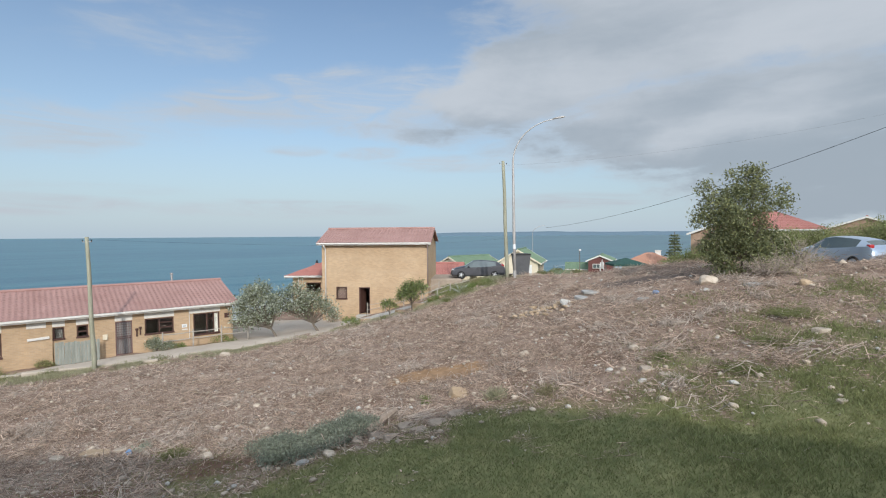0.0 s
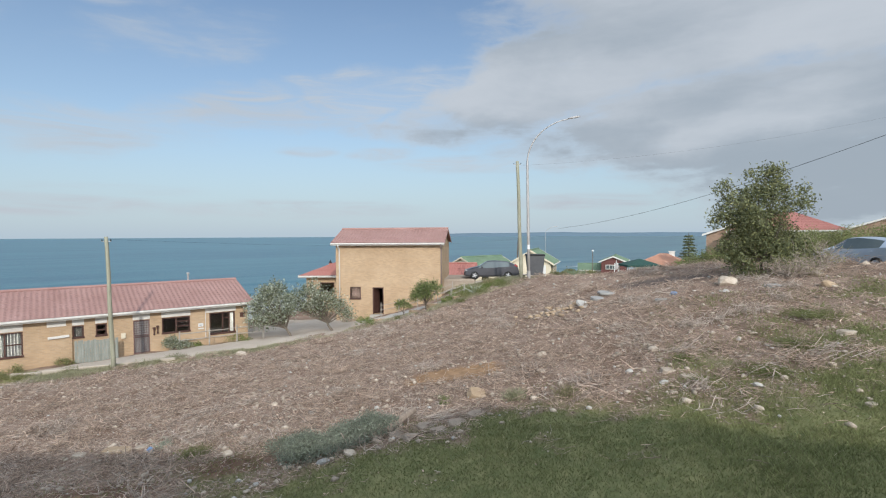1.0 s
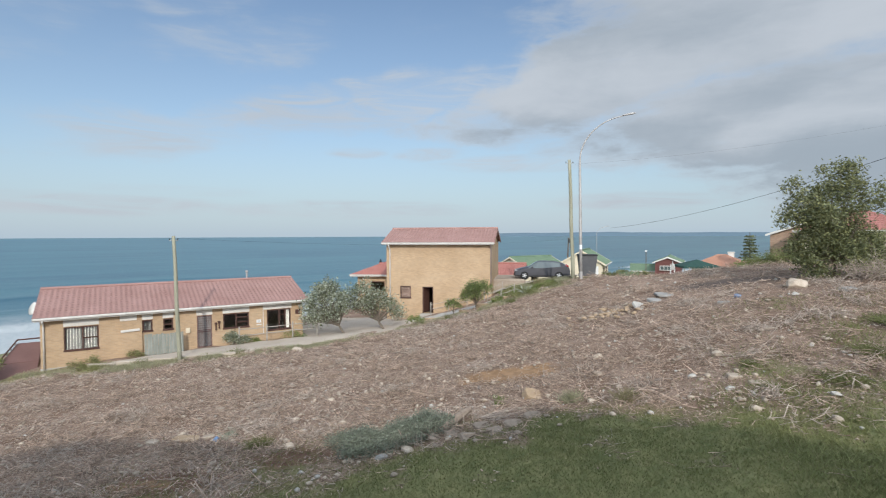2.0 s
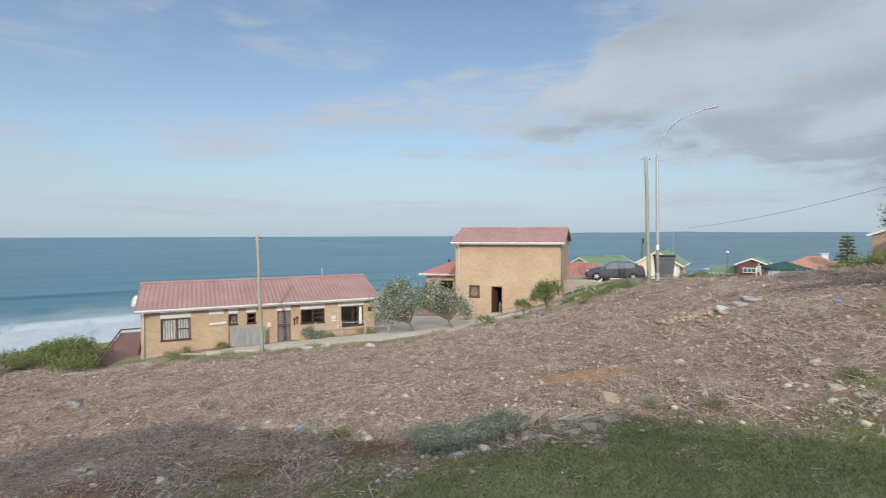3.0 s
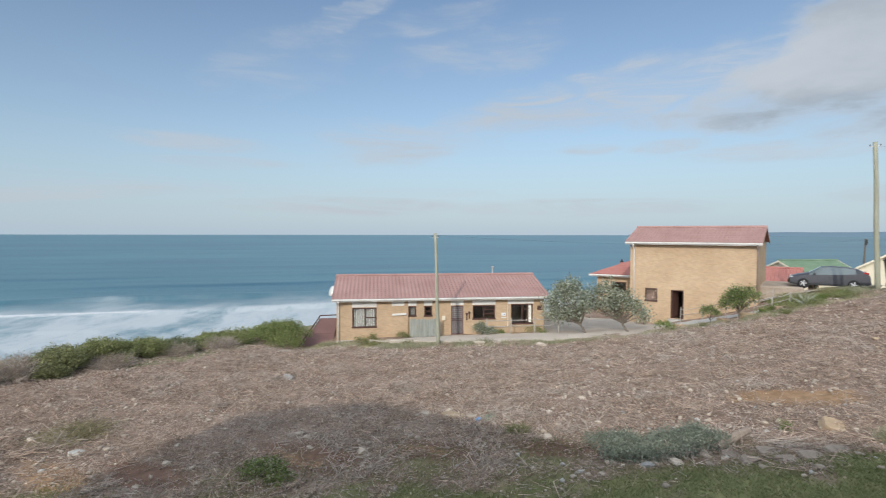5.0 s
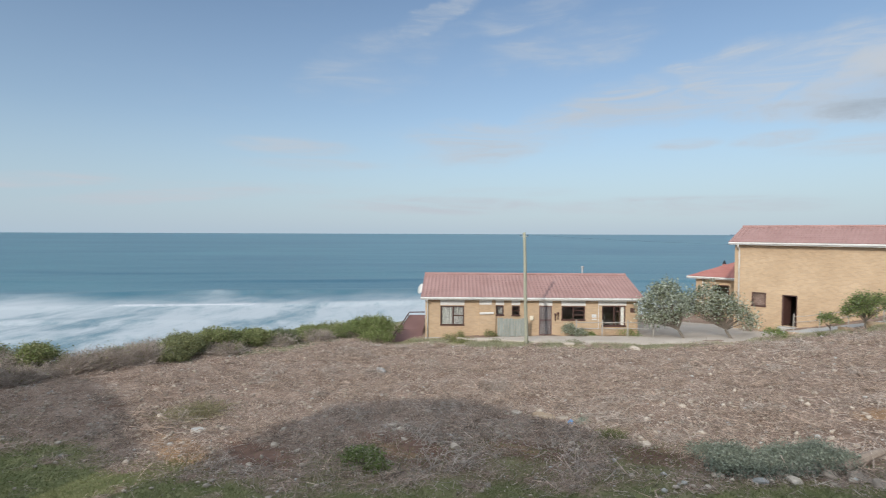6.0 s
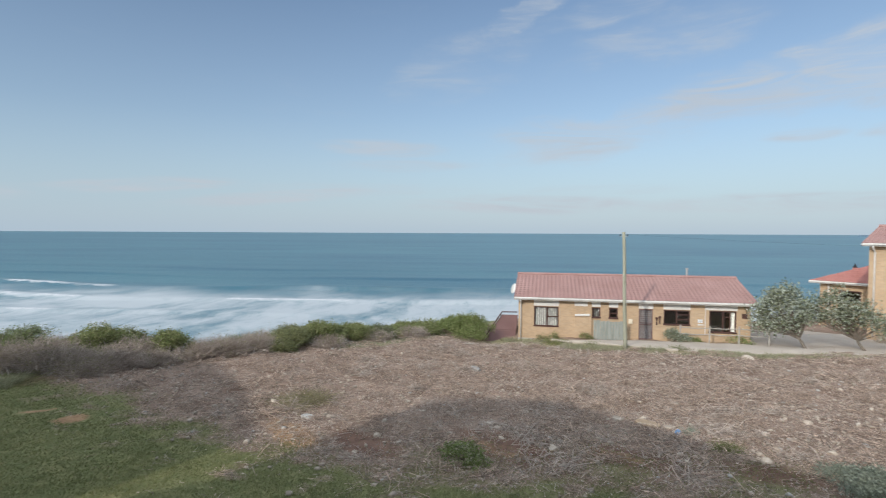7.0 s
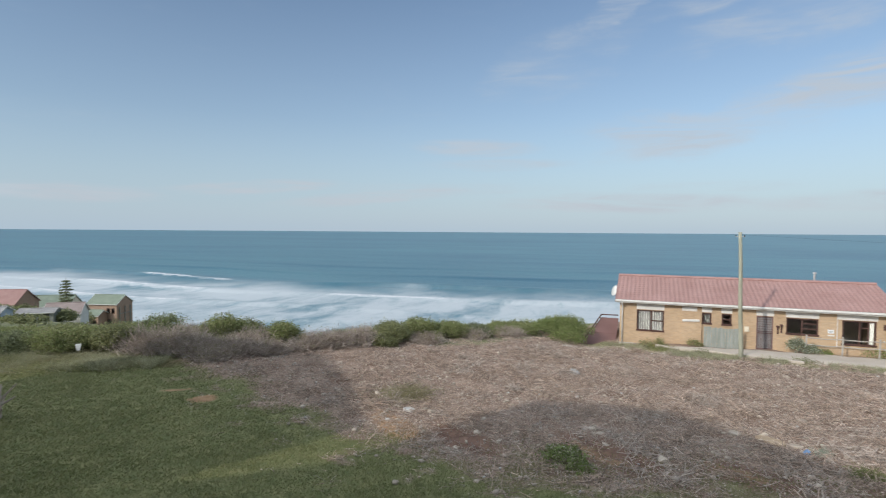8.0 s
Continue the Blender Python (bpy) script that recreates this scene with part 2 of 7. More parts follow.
M["gate"] = mat("painted steel gate", (0.13, 0.075, 0.07), (0.19, 0.12, 0.11), 3.0, 0.5, 0.1)
M["door_dark"] = mat("dark varnished door", (0.025, 0.014, 0.012), (0.05, 0.03, 0.024), 2.0, 0.5, 0.1)
M["curtain"] = mat("pale curtain", (0.20, 0.195, 0.19), (0.31, 0.30, 0.29), 2.0, 0.95, 0.3, streak=(14, 14, 1))
M["interior"] = mat("room plaster", (0.15, 0.14, 0.13), (0.22, 0.205, 0.19), 0.6, 0.9, 0.05)
M["glass"] = glass_mat("window glass", (0.86, 0.9, 0.9))
M["fence_wood"] = mat("weathered grey boards", (0.20, 0.21, 0.18), (0.34, 0.35, 0.31), 1.5, 0.95, 0.4, streak=(6, 6, 0.6))
M["pole_wood"] = mat("weathered treated pole", (0.24, 0.235, 0.165), (0.37, 0.36, 0.275), 1.2, 0.95, 0.5, streak=(9, 9, 0.5))
M["galv"] = mat("galvanised steel", (0.36, 0.345, 0.33), (0.47, 0.45, 0.43), 1.5, 0.6, 0.08, metal=0.25)
M["rail"] = mat("weathered timber rail", (0.28, 0.25, 0.21), (0.42, 0.39, 0.34), 2.0, 0.9, 0.3, streak=(2, 2, 2))
M["concrete"] = mat("old concrete", (0.36, 0.34, 0.30), (0.48, 0.45, 0.41), 0.8, 0.95, 0.3, 20)
M["road"] = mat("pale gravelled tarmac", (0.40, 0.335, 0.27), (0.505, 0.435, 0.36), 0.5, 0.95, 0.5, 60)
M["stone"] = mat("pale sandstone", (0.31, 0.25, 0.19), (0.50, 0.43, 0.35), 2.5, 0.95, 0.5, 30, islands=0.22)
M["stone_tan"] = mat("tan sandstone", (0.30, 0.215, 0.135), (0.45, 0.345, 0.235), 2.5, 0.95, 0.5, 30, islands=0.2)
M["stone_white"] = mat("white rubble", (0.37, 0.35, 0.315), (0.53, 0.505, 0.46), 4, 0.9, 0.4, 30)
M["stone_dull"] = mat("earth stained stone", (0.24, 0.19, 0.145), (0.40, 0.325, 0.26), 2.5, 0.97, 0.5, 30)
M["stone_grey"] = mat("grey stone slab", (0.27, 0.262, 0.245), (0.41, 0.40, 0.375), 2.5, 0.95, 0.4, 30)
M["stick"] = mat("dry cut brush", (0.27, 0.192, 0.143), (0.53, 0.413, 0.328), 3.0, 0.95, 0.3, islands=0.55)
M["stick_pale"] = mat("bleached twigs", (0.36, 0.295, 0.245), (0.54, 0.46, 0.39), 3.0, 0.95, 0.3, islands=0.35)
M["blade"] = mat("lawn grass", (0.150, 0.170, 0.066), (0.243, 0.248, 0.105), 0.45, 0.75, 0.0, 5, islands=0.16, thin=0.42)
M["blade_long"] = mat("long sunlit grass", (0.19, 0.215, 0.085), (0.31, 0.315, 0.145), 0.45, 0.75, 0.0, 5, islands=0.3, thin=0.45)
M["weed_pale"] = mat("pale olive weeds", (0.31, 0.31, 0.19), (0.48, 0.45, 0.30), 0.5, 0.8, 0.0, 5, islands=0.3, thin=0.45)
M["blade_dry"] = mat("dry grass", (0.26, 0.23, 0.125), (0.39, 0.34, 0.20), 0.6, 0.8, 0.0, 6, islands=0.3, thin=0.4)
M["leaf"] = mat("dull green leaves", (0.125, 0.145, 0.070), (0.225, 0.24, 0.125), 0.8, 0.5, 0.0, 8, islands=0.45, thin=0.32)
M["leaf_grey"] = mat("silver green leaves", (0.27, 0.295, 0.22), (0.46, 0.48, 0.385), 0.8, 0.6, 0.0, 8, islands=0.45, thin=0.28)
M["leaf_bright"] = mat("fresh green leaves", (0.15, 0.195, 0.058), (0.245, 0.295, 0.098), 0.8, 0.55, 0.0, 8, islands=0.4, thin=0.3)
M["leaf_olive"] = mat("olive coastal scrub leaves", (0.19, 0.20, 0.083), (0.33, 0.325, 0.15), 0.5, 0.6, 0.0, 5, islands=0.4, thin=0.35)
M["leaf_blue"] = mat("grey green succulent leaves", (0.15, 0.175, 0.13), (0.27, 0.29, 0.22), 0.8, 0.5, 0.0, 8, islands=0.4, thin=0.15)
M["log"] = mat("weathered brown log", (0.22, 0.17, 0.13), (0.36, 0.29, 0.23), 3, 0.95, 0.5, streak=(3, 3, 0.7))
M["bark"] = mat("grey bark", (0.10, 0.08, 0.06), (0.20, 0.165, 0.13), 3, 0.95, 0.4, streak=(3, 3, 0.7))
M["scrub"] = mat("dry grey scrub twigs", (0.31, 0.25, 0.205), (0.52, 0.435, 0.37), 1.2, 0.95, 0.2, islands=0.35)
M["car_grey"] = mat("dark grey metallic paint", (0.065, 0.064, 0.072), (0.08, 0.079, 0.088), 1.0, 0.33, 0.0, metal=0.3, spec=0.5)
M["car_silver"] = mat("pale silver blue paint", (0.36, 0.43, 0.52), (0.39, 0.46, 0.55), 1.0, 0.28, 0.0, metal=0.4, spec=0.6)
M["car_glass"] = mat("tinted car glass", (0.085, 0.105, 0.105), (0.10, 0.125, 0.125), 1.0, 0.05, 0.0, spec=0.9)
M["tyre"] = mat("tyre rubber", (0.015, 0.015, 0.015), (0.03, 0.03, 0.03), 4, 0.9, 0.1)
M["alloy"] = mat("alloy wheel", (0.5, 0.5, 0.51), (0.65, 0.65, 0.66), 3, 0.35, 0.0, metal=0.2)
M["red_lens"] = mat("red lamp lens", (0.32, 0.012, 0.012), (0.4, 0.02, 0.02), 3, 0.15, 0.0, spec=0.6)
M["clear_lens"] = mat("clear lamp lens", (0.6, 0.6, 0.6), (0.75, 0.75, 0.75), 3, 0.1, 0.0, spec=0.7)
M["black"] = mat("black plastic", (0.018, 0.018, 0.018), (0.035, 0.035, 0.035), 3, 0.6, 0.1)
M["bin"] = mat("dark grey plastic bin", (0.075, 0.075, 0.08), (0.11, 0.11, 0.115), 2, 0.6, 0.1)
M["sign_white"] = mat("white sheet sign", (0.66, 0.67, 0.66), (0.78, 0.79, 0.78), 3, 0.5, 0.03)
M["canvas_green"] = mat("dark green shade cloth", (0.02, 0.06, 0.05), (0.035, 0.085, 0.07), 3, 0.9, 0.1)
M["blue"] = mat("blue plastic", (0.10, 0.18, 0.32), (0.2, 0.3, 0.45), 6, 0.6, 0.1)


# ---------- building blocks ----------
def link(name, bm, material, parent=None, label="", smooth=False):
    me = bpy.data.meshes.new(name)
    bm.to_mesh(me)
    bm.free()
    for one in material if isinstance(material, (list, tuple)) else [material]:
        me.materials.append(one)
    if smooth:
        me.polygons.foreach_set("use_smooth", [True] * len(me.polygons))
    ob = new(name, me)
    if parent:
        ob.parent = parent
    if label:
        ob["label"] = label
    return ob


def part(name, bm, material, parent, label="", smooth=False):
    return link(name, bm, material, parent, label, smooth)


def thing(name, m, label, category, group="", kind=""):
    ob = new(name)
    ob.matrix_basis = m
    ob.empty_display_size = 0.2
    return tagged(ob, label, category, group, kind)


def mesh_thing(name, bm, material, label, category, m=None, group="", kind="", smooth=False):
    ob = link(name, bm, material, None, "", smooth)
    if m is not None:
        ob.matrix_basis = m
    return tagged(ob, label, category, group, kind)


def from_arrays(name, verts, faces, material, smooth=False):
    me = bpy.data.meshes.new(name)
    me.from_pydata([tuple(v) for v in verts], [], [tuple(int(i) for i in f) for f in faces])
    me.materials.append(material)
    if smooth:
        me.polygons.foreach_set("use_smooth", [True] * len(me.polygons))
    return new(name, me)


def box(bm, x0, x1, y0, y1, z0, z1, bevel=0.0):
    before = set(bm.verts)
    vs = [bm.verts.new((x, y, z)) for z in (z0, z1) for y in (y0, y1) for x in (x0, x1)]
    fs = [bm.faces.new([vs[i] for i in f]) for f in ((0, 2, 3, 1), (4, 5, 7, 6), (0, 1, 5, 4), (2, 6, 7, 3), (0, 4, 6, 2), (1, 3, 7, 5))]
    if bevel:
        es = list({e for f in fs for e in f.edges})
        bmesh.ops.bevel(bm, geom=es, offset=bevel, segments=1, affect="EDGES", profile=0.5)
    return bm


def boxed(*args, **kw):
    return box(bmesh.new(), *args, **kw)


def tube(bm, path, radii, sides=8, caps=True):
    """A round bar along a path of points with a radius at each."""
    path = [Vector(p) for p in path]
    rings, side = [], None
    for i, p in enumerate(path):
        d = (path[min(i + 1, len(path) - 1)] - path[max(i - 1, 0)]).normalized()
        if side is None or abs(side.dot(d)) > 0.95:
            side = d.orthogonal().normalized()
        side = (side - d * side.dot(d)).normalized()
        up = d.cross(side)
        r = radii[i] if isinstance(radii, (list, tuple)) else radii
        rings.append([bm.verts.new(p + (side * math.cos(a) + up * math.sin(a)) * r) for a in [2 * math.pi * k / sides for k in range(sides)]])
    for a, b in zip(rings, rings[1:]):
        for k in range(sides):
            bm.faces.new((a[k], a[(k + 1) % sides], b[(k + 1) % sides], b[k]))
    if caps:
        bm.faces.new(rings[0][::-1])
        bm.faces.new(rings[-1])
    return bm


def lathe(bm, profile, sides=24, axis="z", at=(0, 0, 0)):
    """Turns a profile of (radius, height) round an axis."""
    rings = []
    for r, h in profile:
        ring = []
        for k in range(sides):
            a = 2 * math.pi * k / sides
            v = {"z": (r * math.cos(a), r * math.sin(a), h), "y": (r * math.cos(a), h, r * math.sin(a)), "x": (h, r * math.cos(a), r * math.sin(a))}[axis]
            ring.append(bm.verts.new(Vector(v) + Vector(at)))
        rings.append(ring)
    for a, b in zip(rings, rings[1:]):
        for k in range(sides):
            bm.faces.new((a[k], a[(k + 1) % sides], b[(k + 1) % sides], b[k]))
    return bm


def sstep(a, b, v):
    t = np.clip((np.asarray(v, float) - a) / (b - a), 0, 1)
    return t * t * (3 - 2 * t)


# ---------- the lie of the land ----------
LOT = (-0.33, 3.334, -0.016, 0.423, 0.571, 0.513, -0.726, 0.054, 0.417, 0.086)
BUMPS = ((10.4, 23, .55, 4.5), (3, 36.5, .34, 5), (-27.4, 22.3, -.55, 1.7), (-8, 40.5, -.8, 4.5), (-18.6, 26, .5, 4.5), (-.5, 10, .35, 2.5))
SEA = -23.5


def ground_z(x, y):
    """Height of the land: a sloping lot that falls away to the shore."""
    x, y = np.asarray(x, float), np.asarray(y, float)
    a, b = np.clip(x, -27, 20) / 20, (np.clip(y, -4, 42) - 15) / 20
    c = LOT
    z = c[0] + c[1] * a + c[2] * b + c[3] * a * a + c[4] * a * b + c[5] * b * b + c[6] * a**3 + c[7] * a * a * b + c[8] * a * b * b + c[9] * b**3
    for bx, by, h, s in BUMPS:
        z = z + h * np.exp(-((x - bx) ** 2 + (y - by) ** 2) / (2 * s * s))
    cap = 2.05 + .085 * (np.clip(x, -60, 17) - 6)
    k = np.clip(.5 + .5 * (cap - z) / .7, 0, 1)
    z = cap * (1 - k) + z * k - .35 * k * (1 - k)
    s, w = (-x + y) * .7071, (x + y) * .7071
    s0 = 23.5 + 2.8 * sstep(-21, -14, w) + 18.7 * sstep(-18, 2, w)
    z = z - .25 * np.maximum(0, s - s0) - .13 * np.maximum(0, y - 40 + 4 * sstep(-2, 3, x) + 5 * sstep(3, 8, x) + 4 * sstep(12, 18, x)) * sstep(-20, 0, x)
    z = z + 2.2 * np.exp(-((x + 118) ** 2 + (y + 18) ** 2) / (2 * 22 ** 2))
    z = z + .62 * np.exp(-((x - 17.2) ** 2 + (y - 20.8) ** 2) / (2 * 1.9 ** 2))
    return np.maximum(z, -27)


def gz(x, y):
    return float(ground_z(x, y))


def grass_edge(x):
    """The far edge of the lawn, as y over x."""
    return np.interp(x, (-36, -28, -25.6, -22, -19.7, -16, -12.3, -9, -5, -2.5, 0, 2, 4, 8, 12, 20), (-7.5, -1.5, .9, 1.8, 3, 4.5, 6.2, 9, 10.8, 12, 13, 13.6, 12.6, 13.2, 14.5, 17))


SOIL = ((-12.6, 9.6, 2.4, 1.2), (-9.2, 11.4, 2.0, 1.0), (-15.6, 6.6, 2.2, .8), (-6.3, 12.4, 1.4, .7))     # bare soil near the lawn: place, half sizes


def patchy(x, y):
    """Uneven growth over the plan, about -1 to 1."""
    return .5 * np.sin(1.31 * x + .72 * y + 1) * np.sin(.93 * y - .55 * x) + .3 * np.sin(3.1 * x - 1.7 * y + 2) * np.sin(2.3 * y + 1.1 * x) + .2 * np.sin(6.7 * x + 4.1 * y) * np.sin(5.9 * y - 3.3 * x + 1)


def lawn_weight(x, y):
    """How much grass grows at a place: full on the lawn, fraying into patches among the brush."""
    x, y = np.asarray(x, float), np.asarray(y, float)
    d = grass_edge(x) - y + 1.3 * patchy(x, y)
    right = sstep(3, 7, x)
    w = sstep(-1.7 - .6 * right, 2.0 + 1.6 * right, d)
    worn = sstep(.22, .5, patchy(x * 1.7 + 3, y * 1.7)) * sstep(5.5, .5, d)      # bare soil shows near the edge
    w = w * (1 - .7 * worn)
    for px, py, r, a in ((12.8, 18.2, 2.0, .5), (9.3, 17.2, 1.3, .4), (8.2, 20.5, 1.2, .3), (6.6, 15.2, 1.3, .6), (14.5, 15.5, 2.5, .8), (10.8, 14.2, 2.2, .7), (-21, 6.8, 1.2, .5), (-6.5, 11.5, 1.8, .65), (-9.5, 10.0, 2.0, .6), (-12.4, 7.6, 1.8, .55)):
        w = np.maximum(w, a * np.exp(-((x - px) ** 2 + (y - py) ** 2) / (r * r)) * np.clip(.65 + patchy(x * 1.4, y * 1.4), 0, 1))
    return w


def steps(lo, hi, core0, core1, fine, growth=1.25):
    """Grid lines from lo to hi, evenly fine in the core and widening outside."""
    mid = list(np.arange(core0, core1 + fine * 0.5, fine))
    out, d, v = [], fine, mid[-1]
    while v < hi:
        d *= growth
        v = min(hi, v + d)
        out.append(v)
    pre, d, v = [], fine, mid[0]
    while v > lo:
        d *= growth
        v = max(lo, v - d)
        pre.append(v)
    return np.array(pre[::-1] + mid + out)


# ---------- ground and sea ----------
def noise2(x, y, s, seed=0.0):
    return np.array([noise.noise((a / s, b / s, seed)) for a, b in zip(np.ravel(x), np.ravel(y))]).reshape(np.shape(x))


def ground_mat():
    m = mat("cleared earth with chopped brush", (0.15, 0.092, 0.062), (0.345, 0.252, 0.192), 0.9, 0.97, 0.6, 16)
    n, l = m.node_tree.nodes, m.node_tree.links
    p = n["Principled BSDF"]
    col = p.inputs["Base Color"].links[0].from_socket
    tc = n.new("ShaderNodeTexCoord")

    def layer(col, attribute, a, b, scale, lo, hi):
        at = n.new("ShaderNodeAttribute")
        at.attribute_name = attribute
        nz = n.new("ShaderNodeTexNoise")
        nz.inputs["Scale"].default_value, nz.inputs["Detail"].default_value, nz.inputs["Roughness"].default_value = scale, 7, 0.65
        l.new(tc.outputs["Object"], nz.inputs["Vector"])
        rp = n.new("ShaderNodeValToRGB")
        rp.color_ramp.elements[0].position, rp.color_ramp.elements[1].position = 0.35, 0.65
        rp.color_ramp.elements[0].color, rp.color_ramp.elements[1].color = (*a, 1), (*b, 1)
        l.new(nz.outputs["Fac"], rp.inputs[0])
        ad = n.new("ShaderNodeMath")
        ad.operation = "ADD"
        l.new(at.outputs["Fac"], ad.inputs[0])
        sub = n.new("ShaderNodeMath")
        sub.operation = "MULTIPLY_ADD"
        sub.inputs[1].default_value, sub.inputs[2].default_value = 0.8, -0.4
        l.new(nz.outputs["Fac"], sub.inputs[0])
        l.new(sub.outputs[0], ad.inputs[1])
        mr = n.new("ShaderNodeMapRange")
        mr.inputs["From Min"].default_value, mr.inputs["From Max"].default_value = lo, hi
        l.new(ad.outputs[0], mr.inputs[0])
        mx = n.new("ShaderNodeMix")
        mx.data_type = "RGBA"
        l.new(mr.outputs[0], mx.inputs["Factor"])
        l.new(col, mx.inputs["A"])
        l.new(rp.outputs[0], mx.inputs["B"])
        return mx.outputs["Result"]

    col = layer(col, "verge", (0.19, 0.165, 0.08), (0.33, 0.28, 0.16), 2.0, 0.4, 0.6)
    col = layer(col, "lawn", (0.130, 0.145, 0.056), (0.225, 0.215, 0.096), 2.2, 0.2, 0.75)
    col = layer(col, "soil", (0.115, 0.062, 0.042), (0.215, 0.125, 0.085), 2.6, 0.3, 0.6)
    col = layer(col, "sand", (0.23, 0.135, 0.07), (0.36, 0.225, 0.125), 3.0, 0.35, 0.6)
    col = layer(col, "dark_patch", (0.065, 0.048, 0.040), (0.15, 0.112, 0.09), 3.0, 0.3, 0.6)
    col = layer(col, "wild", (0.11, 0.125, 0.05), (0.23, 0.215, 0.115), 0.6, 0.3, 0.6)
    l.new(col, p.inputs["Base Color"])
    return m


gx, gy = steps(-4800, 4800, -31, 21, 0.22), steps(-4800, 4800, -6, 44, 0.24)
GX, GY = np.meshgrid(gx, gy)
GZ = ground_z(GX, GY)
near = (GX > -34) & (GX < 24) & (GY > -8) & (GY < 48)
GZ[near] += 0.10 * noise2(GX[near], GY[near], 1.7, 2.0) + 0.05 * noise2(GX[near], GY[near], 0.55, 5.0)
lawn = lawn_weight(GX, GY)
road_low = np.interp(GX, (-30, -21, -19, -15.9, -12.2, -9.5, -6.4, -2.7, 1), (22, 23.6, 24.7, 26.4, 29.0, 31.4, 33.6, 34.0, 35.4))
verge = np.exp(-((GY - road_low - 0.1) / 0.9) ** 2) * (GX < 3) * (GX > -29)
wild = np.maximum(sstep(24, 27, (-GX + GY) * .7071 - 2.6 * sstep(-21, -14, (GX + GY) * .7071) - 21.4 * sstep(-12, 4, (GX + GY) * .7071)), sstep(34, 37, GY - 0.25 * np.maximum(0, GX - 3)) * (GX > -1) + sstep(22, 26, GX))
wild = np.clip(wild, 0, 1) * 0.9
sand = np.zeros_like(GX)
for px, py, r, q, a in ((-1.0, 18.2, 1.9, 1.0, 1.15), (-17.6, 5.2, 2.6, 0.8, .75), (-13.0, 9.3, 2.6, .8, .5), (-9.6, 11.2, 2.2, .7, .5), (-23.3, -0.5, .42, .6, 1.0), (-24.6, -1.4, .22, .7, .8), (7.6, 24.5, 1.2, .8, .4)):
    sand = np.maximum(sand, a * np.exp(-((GX - px) / r) ** 2 - ((GY - py) / q) ** 2))
soil = np.zeros_like(GX)
for px, py, r, q in SOIL:
    soil = np.maximum(soil, .85 * np.exp(-((GX - px) / r) ** 2 - ((GY - py) / q) ** 2))
# a darker oval of ground near the bush on the brow
dark_patch = .75 * np.exp(-((GX - 9.2) / 3.2) ** 2 - ((GY - 26.8 + .5 * (GX - 9.2)) / 1.7) ** 2)
ny, nx = GX.shape
idx = np.arange(nx * ny).reshape(ny, nx)
quads = np.stack([idx[:-1, :-1], idx[:-1, 1:], idx[1:, 1:], idx[1:, :-1]], -1).reshape(-1, 4)
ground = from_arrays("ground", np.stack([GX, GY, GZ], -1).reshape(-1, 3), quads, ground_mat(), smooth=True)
for key, values in (("lawn", lawn), ("verge", verge), ("wild", wild), ("sand", sand), ("dark_patch", dark_patch), ("soil", soil)):
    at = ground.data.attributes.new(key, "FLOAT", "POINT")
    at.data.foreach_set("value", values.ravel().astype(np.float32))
tagged(ground, "sloping cleared lot of earth, chopped brush and lawn above the sea", "ground", kind="structure")


def surf(x, y):
    """Height of the ground sheet as built, relief included."""
    x, y = np.asarray(x, float), np.asarray(y, float)
    i = np.clip(np.searchsorted(gx, x) - 1, 0, len(gx) - 2)
    j = np.clip(np.searchsorted(gy, y) - 1, 0, len(gy) - 2)
    a, b = (x - gx[i]) / (gx[i + 1] - gx[i]), (y - gy[j]) / (gy[j + 1] - gy[j])
    return (GZ[j, i] * (1 - a) + GZ[j, i + 1] * a) * (1 - b) + (GZ[j + 1, i] * (1 - a) + GZ[j + 1, i + 1] * a) * b


def gz(x, y):
    return float(surf(x, y))


